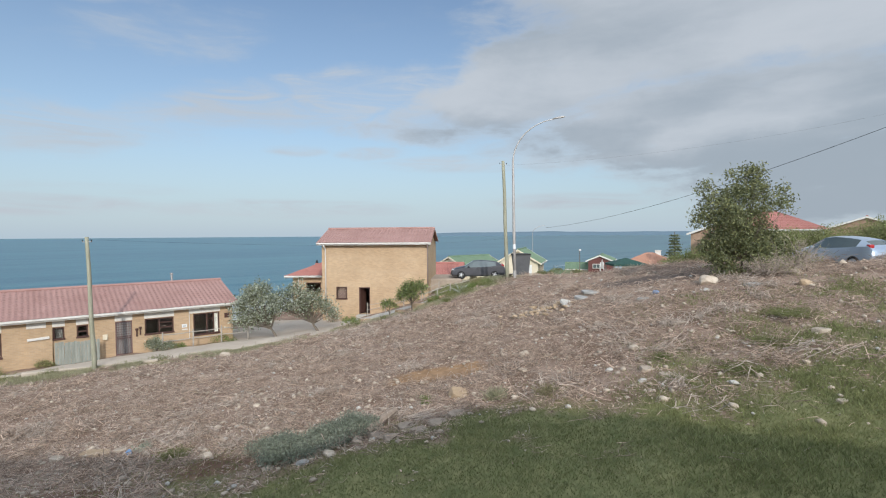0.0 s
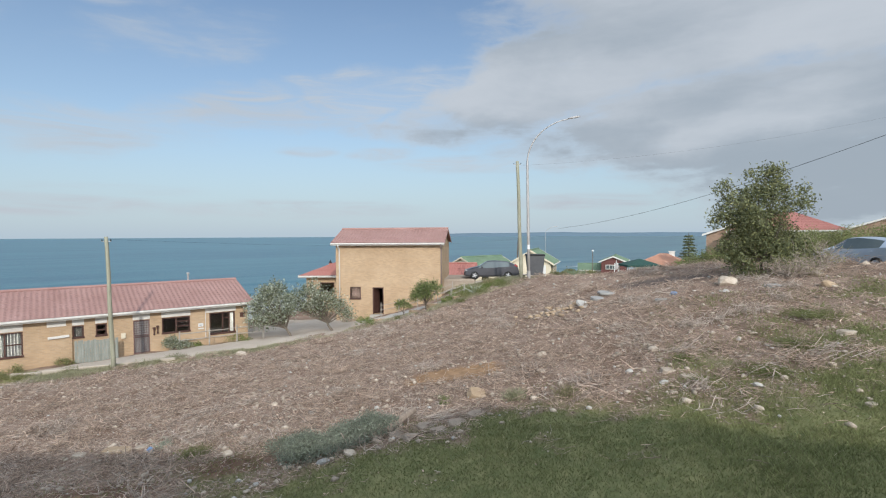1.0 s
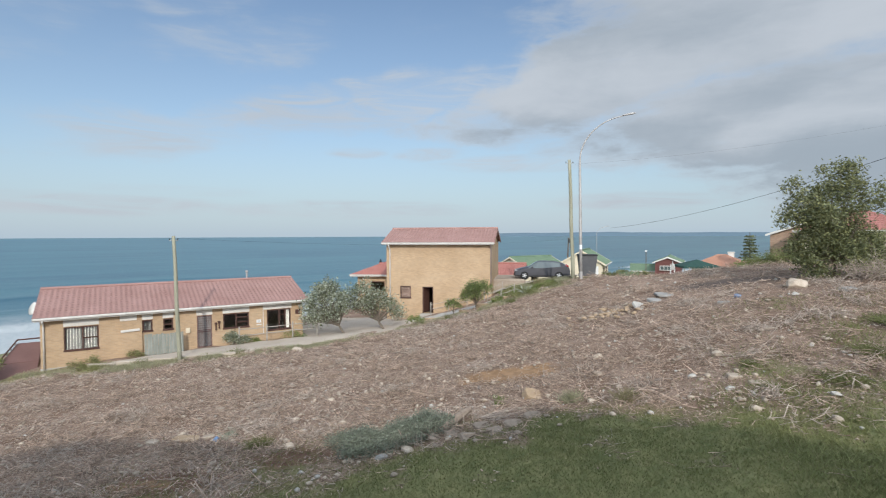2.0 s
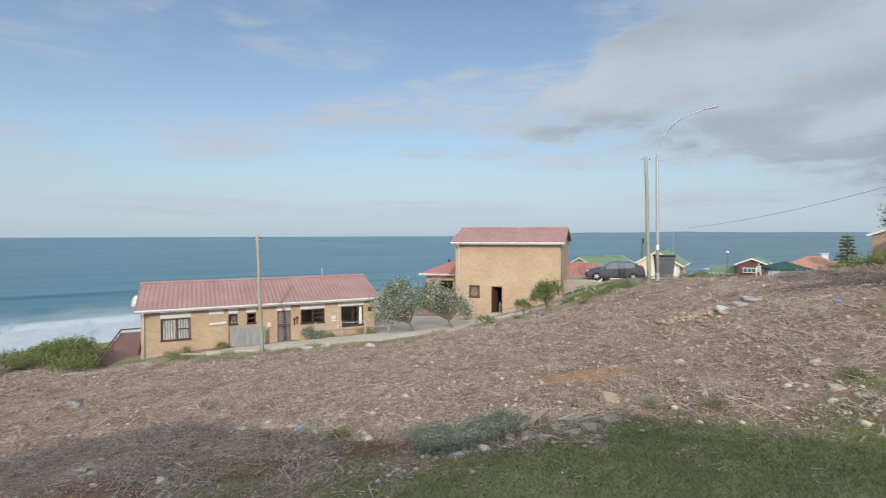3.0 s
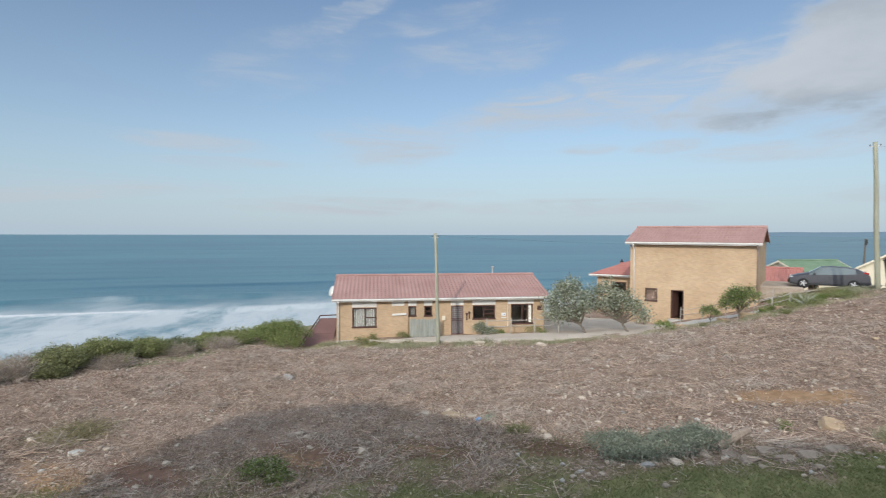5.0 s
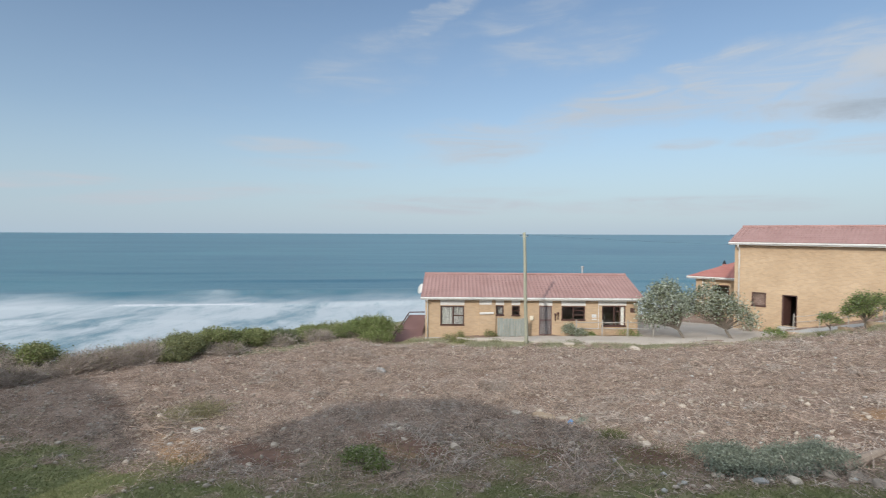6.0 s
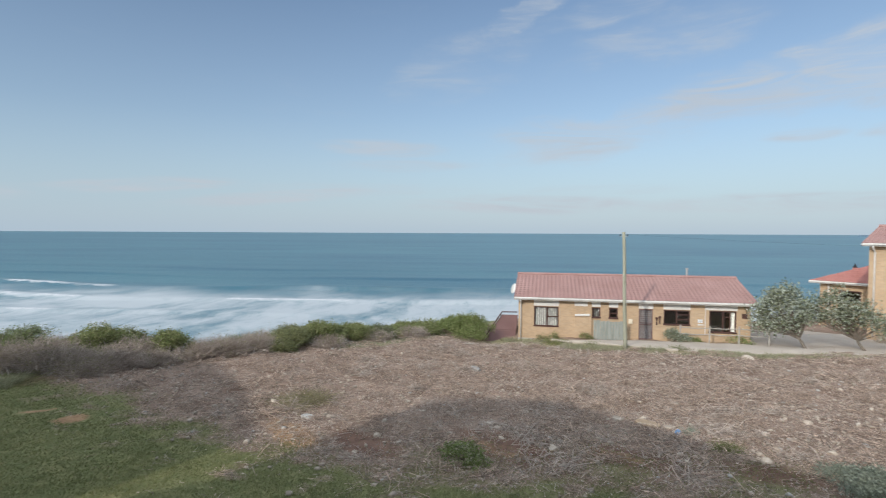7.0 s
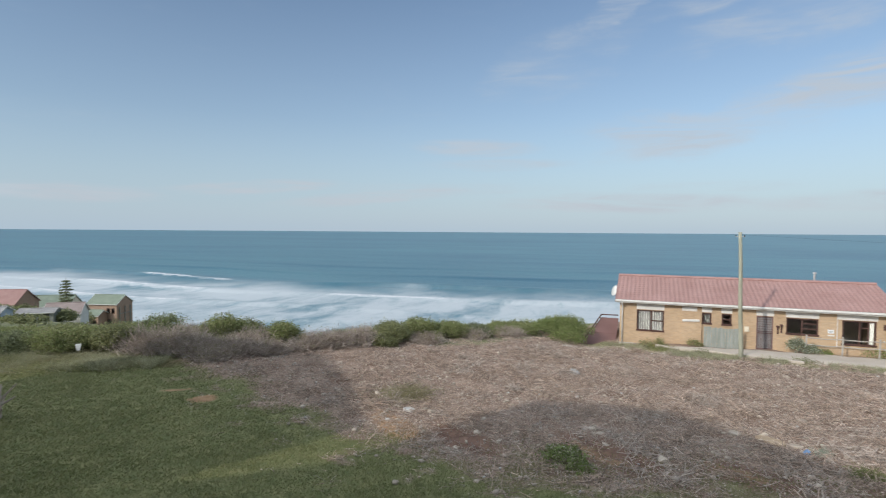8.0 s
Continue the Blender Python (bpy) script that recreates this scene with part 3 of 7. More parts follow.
def sea_mat():
    m = bpy.data.materials.new("sea water")
    m.use_nodes = True
    n, l = m.node_tree.nodes, m.node_tree.links
    p = n["Principled BSDF"]
    tc = n.new("ShaderNodeTexCoord")
    rot = n.new("ShaderNodeMapping")          # x along the shore, y out to sea
    rot.inputs["Rotation"].default_value = (0, 0, radians(-45))
    l.new(tc.outputs["Object"], rot.inputs[0])
    sep = n.new("ShaderNodeSeparateXYZ")
    l.new(rot.outputs[0], sep.inputs[0])

    def nz(scale, stretch, detail=6, rough=0.6, dist=0.0, shift=0.0):
        mp = n.new("ShaderNodeMapping")
        mp.inputs["Scale"].default_value = stretch
        mp.inputs["Location"].default_value = (shift * 37, shift * 11, shift)
        l.new(rot.outputs[0], mp.inputs[0])
        k = n.new("ShaderNodeTexNoise")
        k.inputs["Scale"].default_value, k.inputs["Detail"].default_value, k.inputs["Roughness"].default_value, k.inputs["Distortion"].default_value = scale, detail, rough, dist
        l.new(mp.outputs[0], k.inputs["Vector"])
        return k.outputs["Fac"]

    def math_(op, a, b=0.0):
        k = n.new("ShaderNodeMath")
        k.operation = op
        for i, v in enumerate((a, b)):
            if isinstance(v, (int, float)):
                k.inputs[i].default_value = v
            else:
                l.new(v, k.inputs[i])
        return k.outputs[0]

    def rng_(v, a, b, c=0.0, d=1.0):
        k = n.new("ShaderNodeMapRange")
        k.interpolation_type = "SMOOTHSTEP"
        for key, x in (("From Min", a), ("From Max", b), ("To Min", c), ("To Max", d)):
            k.inputs[key].default_value = x
        l.new(v, k.inputs[0])
        return k.outputs[0]

    out = sep.outputs[1]
    patch = math_("ADD", math_("MULTIPLY", nz(0.02, (0.25, 1, 1), 5), 0.5), math_("MULTIPLY", nz(0.0045, (0.12, 1, 1), 6, 0.65, 0.4, 2.0), 0.5))
    ramp = n.new("ShaderNodeMix")
    ramp.data_type = "RGBA"
    ramp.inputs["A"].default_value, ramp.inputs["B"].default_value = (0.026, 0.098, 0.138, 1), (0.055, 0.156, 0.182, 1)
    l.new(rng_(patch, 0.40, 0.60), ramp.inputs["Factor"])
    # turquoise shallows inside the surf
    sh = n.new("ShaderNodeMix")
    sh.data_type = "RGBA"
    l.new(rng_(out, 330, 150, 0, 0.75), sh.inputs["Factor"])
    l.new(ramp.outputs["Result"], sh.inputs["A"])
    sh.inputs["B"].default_value = (0.085, 0.185, 0.215, 1)
    wob = math_("ADD", out, math_("MULTIPLY", math_("SUBTRACT", nz(0.012, (1, 1, 1), 4), 0.5), 90.0))
    zone = math_("MULTIPLY", rng_(wob, 245, 190), 1.0)
    lace = nz(0.12, (1.0, 0.40, 1), 10, 0.76, 0.5)
    broad = nz(0.022, (0.8, 0.55, 1), 5, 0.6, 0.5)
    # broad sheets of spent foam, thinning into water between
    sheet = rng_(math_("ADD", math_("MULTIPLY", broad, 0.52), math_("MULTIPLY", lace, 0.48)), 0.34, 0.54)
    foam = math_("MULTIPLY", math_("MULTIPLY", sheet, zone), 0.64)
    # crisp breaking crests along some of the swells
    along = sep.outputs[0]
    wave = math_("ADD", math_("MULTIPLY", math_("SINE", math_("ADD", math_("DIVIDE", along, 61.0), 1.0)), 7.0), math_("MULTIPLY", math_("SINE", math_("DIVIDE", along, 23.0)), 2.5))
    for at_, wide_, lo_, seed_ in ((163, 4.0, 0.50, 3.0), (196, 5.0, 0.47, 11.0), (236, 4.0, 0.56, 23.0)):
        off = math_("ABSOLUTE", math_("SUBTRACT", out, math_("ADD", math_("MULTIPLY", wave, 0.5 + at_ / 500), at_ + 1.0)))
        ragged = math_("ADD", off, math_("MULTIPLY", math_("SUBTRACT", lace, 0.5), 22.0))
        crest = math_("MULTIPLY", rng_(ragged, wide_, wide_ * 0.25), rng_(nz(0.011, (1, 0.02, 1), 2, 0.5, 0.0, seed_), lo_, lo_ + 0.06))
        foam = math_("MAXIMUM", foam, math_("MULTIPLY", crest, rng_(lace, 0.36, 0.58, 0.55, 1.0)))
    col = n.new("ShaderNodeMix")
    col.data_type = "RGBA"
    l.new(foam, col.inputs["Factor"])
    l.new(sh.outputs["Result"], col.inputs["A"])
    col.inputs["B"].default_value = (0.655, 0.65, 0.645, 1)
    l.new(col.outputs["Result"], p.inputs["Base Color"])
    rr = n.new("ShaderNodeMix")
    rr.data_type = "FLOAT"
    l.new(foam, rr.inputs[0])
    rr.inputs[2].default_value, rr.inputs[3].default_value = 0.32, 0.9
    l.new(rr.outputs[0], p.inputs["Roughness"])
    p.inputs["IOR"].default_value = 1.33
    bp = n.new("ShaderNodeBump")
    bp.inputs["Strength"].default_value, bp.inputs["Distance"].default_value = 0.6, 1.2
    l.new(math_("ADD", nz(0.035, (0.25, 1, 1), 8, 0.65), math_("MULTIPLY", lace, 0.35)), bp.inputs["Height"])
    l.new(bp.outputs[0], p.inputs["Normal"])
    return m


# swells run parallel to the shore, which faces the direction (-1, 1)
so = np.concatenate([np.arange(70, 420, 2.0), np.geomspace(420, 6800, 90)])
sa = np.concatenate([-np.geomspace(6800, 260, 40), np.arange(-255, 260, 5.0), np.geomspace(260, 6800, 40)])
SO, SAL = np.meshgrid(so, sa)
wig = 7 * np.sin(SAL / 61.0 + 1) + 2.5 * np.sin(SAL / 23.0)
SZ = np.zeros_like(SO)
for at, high, wide in ((140, 0.6, 4), (163, 0.9, 4), (196, 1.3, 5), (236, 1.7, 6), (292, 0.8, 9), (352, 0.6, 12)):
    d = SO - at - wig * (0.5 + at / 500)
    SZ += high * np.exp(-np.where(d < 0, (d / (wide * 0.6)) ** 2, (d / (wide * 1.7)) ** 2)) * (0.65 + 0.35 * np.sin(SAL / 37.0 + at))
sx, sy = (-SO + SAL) * .7071, (SO + SAL) * .7071
idx = np.arange(SO.size).reshape(SO.shape)
quads = np.stack([idx[:-1, :-1], idx[:-1, 1:], idx[1:, 1:], idx[1:, :-1]], -1).reshape(-1, 4)[:, ::-1]
sea = from_arrays("sea", np.stack([sx, sy, SEA + SZ], -1).reshape(-1, 3), quads, sea_mat(), smooth=True)
tagged(sea, "blue green ocean with white surf breaking near the shore", "sea", kind="structure")


# ---------- roofs, walls, windows ----------
def roof_slope(u0, u1, d0, z0, d1, z1, pitch=0.30, row=0.36, amp=0.016, thick=0.05, skew0=0.0, skew1=0.0):
    """A tiled slope from the eave (d0, z0) to the ridge (d1, z1): rolls across, laps up the slope. skew: how far the ends lean in towards the ridge."""
    run = math.hypot(d1 - d0, z1 - z0)
    rows = max(2, round(run / row))
    cols = max(4, round((u1 - u0) / pitch) * 5)
    nrm = Vector((0, -(z1 - z0), d1 - d0)).normalized()
    if nrm.z < 0:
        nrm = -nrm
    bm = bmesh.new()
    grid = []
    for r in range(rows):
        for top in (0, 1):
            f = (r + top) / rows
            lap = 0.014 * (1 - top)
            line = []
            for c in range(cols + 1):
                g = c / cols
                u = (u0 + skew0 * f) + ((u1 - skew1 * f) - (u0 + skew0 * f)) * g
                h = amp * math.cos(2 * math.pi * (u - u0) / pitch) + lap
                line.append(bm.verts.new((u, d0 + (d1 - d0) * f + nrm.y * h, z0 + (z1 - z0) * f + nrm.z * h)))
            grid.append(line)
    for a, b in zip(grid, grid[1:]):
        for c in range(cols):
            bm.faces.new((a[c], a[c + 1], b[c + 1], b[c]))
    # underside
    lo = [bm.verts.new((u, d - nrm.y * thick, z - nrm.z * thick)) for u, d, z in ((u0, d0, z0), (u1, d0, z0), (u1 - skew1, d1, z1), (u0 + skew0, d1, z1))]
    bm.faces.new(lo[::-1])
    bmesh.ops.recalc_face_normals(bm, faces=bm.faces)
    return bm


def wall_bm(u0, u1, z0, z1, d0, d1, holes=()):
    """A wall in the plane of u and z, d0 to d1 thick, with rectangular openings (u0, u1, z0, z1)."""
    us = sorted({u0, u1, *[h[0] for h in holes], *[h[1] for h in holes]})
    zs = sorted({z0, z1, *[h[2] for h in holes], *[h[3] for h in holes]})
    solid = {}
    for i in range(len(us) - 1):
        for j in range(len(zs) - 1):
            c = ((us[i] + us[i + 1]) / 2, (zs[j] + zs[j + 1]) / 2)
            solid[i, j] = not any(h[0] < c[0] < h[1] and h[2] < c[1] < h[3] for h in holes)
    bm = bmesh.new()

    def quad(*p):
        bm.faces.new([bm.verts.new(q) for q in p])

    for (i, j), full in solid.items():
        if not full:
            continue
        a, b, c, d = us[i], us[i + 1], zs[j], zs[j + 1]
        quad((a, d0, c), (b, d0, c), (b, d0, d), (a, d0, d))
        quad((b, d1, c), (a, d1, c), (a, d1, d), (b, d1, d))
        if not solid.get((i - 1, j)):
            quad((a, d1, c), (a, d0, c), (a, d0, d), (a, d1, d))
        if not solid.get((i + 1, j)):
            quad((b, d0, c), (b, d1, c), (b, d1, d), (b, d0, d))
        if not solid.get((i, j - 1)):
            quad((a, d1, c), (b, d1, c), (b, d0, c), (a, d0, c))
        if not solid.get((i, j + 1)):
            quad((a, d0, d), (b, d0, d), (b, d1, d), (a, d1, d))
    bmesh.ops.remove_doubles(bm, verts=bm.verts, dist=1e-4)
    return bm


def window(house, u0, u1, z0, z1, d, split=(), cross=(), bars=False, curtain=0.0, name="window", label="dark brown timber window frame"):
    """A framed window set in an opening whose outer face lies at depth d."""
    w, t = 0.07, 0.06
    bm = bmesh.new()
    box(bm, u0, u1, d + 0.02, d + 0.02 + t, z1 - w, z1)
    box(bm, u0 - 0.03, u1 + 0.03, d - 0.05, d + 0.02 + t, z0 - 0.03, z0 + w)
    box(bm, u0, u0 + w, d + 0.02, d + 0.02 + t, z0 + w, z1 - w)
    box(bm, u1 - w, u1, d + 0.02, d + 0.02 + t, z0 + w, z1 - w)
    ob = part(name, bm, M["frame"], house, label)
    edges = [u0 + w, *split, u1 - w]
    for s in split:
        part("mullion", boxed(s - 0.035, s + 0.035, d + 0.022, d + 0.075, z0 + w, z1 - w), M["frame"], ob)
    for s, a, b in cross:
        part("transom", boxed(a, b, d + 0.024, d + 0.072, s - 0.03, s + 0.03), M["frame"], ob)
    for a, b in zip(edges, edges[1:]):
        part("pane", boxed(a, b, d + 0.05, d + 0.056, z0 + w, z1 - w), M["glass"], ob).visible_shadow = False
    if bars:
        k = u0 + 0.16
        while k < u1 - 0.1:
            part("bar", boxed(k - 0.012, k + 0.012, d + 0.085, d + 0.10, z0 + w, z1 - w), M["white"], ob, "white burglar bar")
            k += 0.135
    if curtain:
        bm = bmesh.new()
        n = 40
        prev = None
        for i in range(n + 1):
            u = u0 + w + (u1 - u0 - 2 * w) * i / n * curtain
            dd = d + 0.2 + 0.025 * math.sin(i * 1.9)
            cur = (bm.verts.new((u, dd, z0 + 0.03)), bm.verts.new((u, dd, z1 - 0.03)))
            if prev:
                bm.faces.new((prev[0], cur[0], cur[1], prev[1]))
            prev = cur
        part("curtain", bm, M["curtain"], ob, "pale net curtain")
    return ob


def gutter(house, u0, u1, d, z):
    bm = bmesh.new()
    box(bm, u0, u1, d + 0.02, d + 0.045, z - 0.19, z - 0.005)
    part("fascia", bm, M["white"], house, "white fascia board")
    bm = bmesh.new()
    prof = [(0.0, 0.0), (-0.10, 0.0), (-0.115, -0.03), (-0.10, -0.09), (-0.02, -0.10), (0.0, -0.09)]
    rings = [[bm.verts.new((u, d + 0.015 + a, z - 0.02 + b)) for a, b in prof] for u in (u0 - 0.02, u1 + 0.02)]
    for k in range(len(prof)):
        bm.faces.new((rings[0][k], rings[1][k], rings[1][(k + 1) % len(prof)], rings[0][(k + 1) % len(prof)]))
    bm.faces.new(rings[0])
    bm.faces.new(rings[1][::-1])
    part("gutter", bm, M["white"], house, "white gutter along the eave")


def gable_house(name, m, label, L, D, z0, eave, ridge, wall, roof, holes=(), over=0.45, end=0.3, group="houses", half=None, tile=0.26, white_gable=False):
    """A house with its long front in the local x direction, front wall at y = 0, and a gable roof along x."""
    h = thing(name, m, label, "house", group)
    half = half or D / 2
    t = 0.22
    part("wall", wall_bm(0, L, z0, eave + 0.02, 0, t, holes), wall, h)
    part("wall", boxed(0, L, D - t, D, z0, eave), wall, h)
    slope = (ridge - eave) / (half + over)
    for u in (0, L - t):
        bm = bmesh.new()
        zt = eave + slope * over
        pts = [(0.0 + t + .002, z0), (D - t - .002, z0), (D - t - .002, eave + slope * .3), (half, ridge - 0.08), (t + .002, eave + slope * .3)]
        a = [bm.verts.new((u, y, z)) for y, z in pts]
        b = [bm.verts.new((u + t, y, z)) for y, z in pts]
        bm.faces.new(a)
        bm.faces.new(b[::-1])
        for k in range(len(pts)):
            bm.faces.new((a[k], a[(k + 1) % 5], b[(k + 1) % 5], b[k]))
        bmesh.ops.recalc_face_normals(bm, faces=bm.faces)
        part("gable_wall", bm, wall, h)
    part("room_floor", boxed(t, L - t, t, D - t, z0 + 0.05, z0 + 0.15), M["interior"], h)
    part("room_ceiling", boxed(t, L - t, t, D - t, eave - 0.06, eave - 0.01), M["interior"], h)
    part("room_partition", boxed(t, L - t, D * 0.55, D * 0.55 + 0.1, z0 + 0.15, eave - 0.06), M["interior"], h)
    part("roof", roof_slope(-end, L + end, -over, eave, half, ridge, tile), roof, h, "front slope of ribbed roof")
    part("roof", roof_slope(-end, L + end, 2 * half + over, eave, half, ridge, tile), roof, h, "rear slope of ribbed roof")
    bm = bmesh.new()
    tube(bm, [(-end - .02, half, ridge + 0.03), (L + end + .02, half, ridge + 0.03)], 0.10, 8)
    part("ridge_cap", bm, roof, h)
    for u in (-end - 0.03, L + end):
        for y0, y1 in ((-over, half), (2 * half + over, half)):
            bm = bmesh.new()
            pr = [(y0, eave - 0.16), (y0, eave + 0.03), (y1, ridge + 0.03), (y1, ridge - 0.16)]
            a = [bm.verts.new((u, y, z)) for y, z in pr]
            b = [bm.verts.new((u + 0.03, y, z)) for y, z in pr]
            bm.faces.new(a)
            bm.faces.new(b[::-1])
            for k in range(4):
                bm.faces.new((a[k], a[(k + 1) % 4], b[(k + 1) % 4], b[k]))
            bmesh.ops.recalc_face_normals(bm, faces=bm.faces)
            part("barge_board", bm, M[white_gable] if isinstance(white_gable, str) else M["white"] if white_gable else roof, h)
    gutter(h, -end, L + end, -over, eave)
    return h


# ---------- the long low house ----------
AT = radians(41.03)
A_W = (-25.66 - .45 * math.sin(AT), 23.31 + .45 * math.cos(AT))
A_M = pose(A_W[0] + .25 * math.cos(AT), A_W[1] + .25 * math.sin(AT), 0, 0, 0, 41.03)
# openings along the front: start, end, sill, head
A_OPEN = dict(w1=(1.01, 2.60, -1.80, -0.50), w2=(4.71, 5.22, -1.12, -0.45), w3=(5.76, 6.29, -1.13, -0.45), door=(7.57, 8.41, -2.42, -0.46), w4=(9.05, 10.60, -1.40, -0.46), w5=(11.70, 13.25, -1.78, -0.42))
houseA = gable_house("house", A_M, "long low golden brick house with faded red tiled roof", 14.05, 7.0, -3.6, 0.14, 1.33, M["brick"], M["roof"], list(A_OPEN.values()), half=3.53, end=0.25)
o = A_OPEN
window(houseA, *o["w1"], 0.0, split=(1.86,), cross=((-1.15, 1.86, 2.53),), bars=True, curtain=1.0)
window(houseA, *o["w2"], 0.0, curtain=1.0)
window(houseA, *o["w3"], 0.0, cross=((-0.8, 5.8, 6.25),))
window(houseA, *o["w4"], 0.0, split=(9.82,), cross=((-0.75, 9.82, 10.53), (-1.05, 9.82, 10.53)))
w5 = window(houseA, *o["w5"], 0.0, split=(12.5, 12.9), cross=((-0.8, 12.5, 12.9),))
part("curtain", boxed(12.95, 13.17, 0.12, 0.14, -1.70, -0.5), M["white"], w5, "drawn white curtain")
for u0, u1, z0, z1 in ((1.0, 2.61, -.46, -.10), (3.60, 4.43, -.40, -.10), (4.69, 5.24, -.42, -.10), (5.74, 6.31, -.42, -.10), (7.55, 8.43, -.43, -.10), (9.03, 10.62, -.43, -.10), (11.45, 13.3, -.39, -.10)):
    part("lintel_panel", boxed(u0, u1, -0.02, -0.003, z0, z1), M["white"], houseA, "white fibre cement panel under the eave")

# ---------- the tall house ----------
BT = radians(-2)
B_M = pose(-11.52 - .45 * math.sin(BT) + .4 * math.cos(BT), 39.3 + .45 * math.cos(BT) + .4 * math.sin(BT), 0, 0, 0, -2)
B_OPEN = dict(win=(1.10, 1.96, -0.55, 0.40), door=(2.88, 3.74, -1.69, 0.36))
houseB = gable_house("house", B_M, "tall two storey golden brick house with red tiled roof", 8.25, 6.4, -3.2, 3.80, 4.86, M["brick"], M["roof"], list(B_OPEN.values()), half=2.75, end=0.25)
window(houseB, *B_OPEN["win"], 0.0)


# ---------- poles ----------
def timber_pole(x, y, z0, z1, r0, r1, lean=(0, 0), label="weathered timber utility pole beside the slope"):
    p = thing("utility_pole", pose(x, y, z0), label, "utility pole", "utility poles")
    bm = bmesh.new()
    h = z1 - z0
    tube(bm, [(lean[0] * k / 8 + 0.015 * math.sin(k * 1.3), lean[1] * k / 8, -0.3 + (h + 0.3) * k / 8) for k in range(9)], [r0 + (r1 - r0) * k / 8 for k in range(9)], 10)
    part("shaft", bm, M["pole_wood"], p, smooth=True)
    return p


P1 = (-18.37, 24.78)
pole_a = timber_pole(*P1, gz(*P1), 4.42, 0.115, 0.085, (-0.25, 0.05))
P2 = (2.9, 36.4)
pole_b = timber_pole(*P2, gz(*P2), 9.45, 0.14, 0.105, (-0.27, 0.0))
LP = (3.34, 35.7)
lamp = thing("street_lamp", pose(*LP, gz(*LP), 0, -0.7, -6), "tall galvanised street lamp with curved arm", "street lamp", "street lamps")
bm = bmesh.new()
zc = 9.2 - gz(*LP)
arc = [(0, 0, -0.2), (0, 0, 3.2), (0, 0, zc - 1.5), (0, 0, zc)] + [(3.1 * (1 - math.cos(a)), 0, zc + 2.85 * math.sin(a)) for a in np.linspace(0.12, 1.45, 14)]
tube(bm, arc, [0.10, 0.10, 0.085, 0.075] + [0.055 - 0.0018 * k for k in range(14)], 10)
part("column", bm, M["galv"], lamp, smooth=True)
bm = bmesh.new()
tube(bm, [(2.68, 0, zc + 2.85), (2.9, 0, zc + 2.89), (3.3, 0, zc + 2.95), (3.52, 0, zc + 2.97)], [0.035, 0.06, 0.075, 0.03], 8)
part("lantern_head", bm, M["galv"], lamp, "small grey lantern head", smooth=True)
bm = bmesh.new()
tube(bm, [(0, 0, 2.0), (0, 0, 2.3)], 0.107, 10)
part("band", bm, M["sign_white"], lamp, "white painted band")
bm = bmesh.new()
tube(bm, [(0, 0, -0.1), (0, 0, 0.5)], 0.118, 10)
part("base_sleeve", bm, M["galv"], lamp)

for pl, zt_, dirs in ((pole_a, 4.42 - gz(*P1), 1), (pole_b, 9.45 - gz(*P2), 1)):
    bm = bmesh.new()
    box(bm, -0.24, 0.24, -0.02, 0.02, zt_ - 0.25, zt_ - 0.22)
    off = (-0.25, 0.05) if pl is pole_a else (-0.27, 0)
    bmesh.ops.translate(bm, verts=bm.verts, vec=(*off, 0))
    part("crossarm", bm, M["galv"], pl, "short steel bracket near the top")
    for sx in (-0.23, 0.23):
        bm = bmesh.new()
        lathe(bm, [(0.0, zt_ - 0.22), (0.02, zt_ - 0.22), (0.032, zt_ - 0.19), (0.02, zt_ - 0.16), (0.028, zt_ - 0.14), (0.0, zt_ - 0.12)], 8, at=(off[0] + sx, off[1], 0))
        part("insulator", bm, M["black"], pl, "dark insulator")


# ---------- driveway ----------
def strip(low, high, n, lift, across=6):
    """A paved strip between two edges, laid on the land."""
    bm = bmesh.new()
    f = np.linspace(0, 1, n)
    k = np.linspace(0, 1, len(low))
    lo = np.stack([np.interp(f, k, [p[c] for p in low]) for c in (0, 1)], -1)
    hi = np.stack([np.interp(f, k, [p[c] for p in high]) for c in (0, 1)], -1)
    rows = []
    for a, b in zip(lo, hi):
        row = []
        for j in range(across + 1):
            p = a + (b - a) * j / across
            row.append(bm.verts.new((p[0], p[1], gz(p[0], p[1]) + lift + 0.02 * noise.noise((p[0], p[1], 3)) - (0.12 if j in (0, across) else 0))))
        rows.append(row)
    for a, b in zip(rows, rows[1:]):
        for j in range(across):
            bm.faces.new((a[j], b[j], b[j + 1], a[j + 1]))
    bmesh.ops.recalc_face_normals(bm, faces=bm.faces)
    for fa in bm.faces:
        if fa.normal.z < 0:
            fa.normal_flip()
    return bm


drive = link("driveway", strip([(-22.2, 24.2), (-18.6, 25.4), (-15.5, 27.0), (-13.3, 28.9), (-11.5, 30.4), (-9.6, 32.0), (-8.2, 33.8), (-6.8, 34.9)],
                               [(-22.5, 25.0), (-20.7, 26.9), (-18.9, 28.9), (-17.2, 30.7), (-15.6, 32.6), (-18.0, 38.2), (-16.4, 41.8), (-11.5, 41.8)], 60, 0.10), M["road"], smooth=True)
tagged(drive, "pale worn gravelled tarmac driveway beside the brick house", "driveway", kind="structure")
path = link("footpath", strip([(-9.0, 36.0), (-7.2, 35.6), (-5.4, 35.4), (-3.4, 35.2), (-1.6, 36.2)], [(-8.6, 38.6), (-6.8, 37.2), (-5.2, 36.6), (-3.2, 36.3), (-1.8, 37.2)], 30, 0.15, 3), M["concrete"], smooth=True)
tagged(path, "narrow concrete footpath climbing past the tall house", "path", kind="structure")
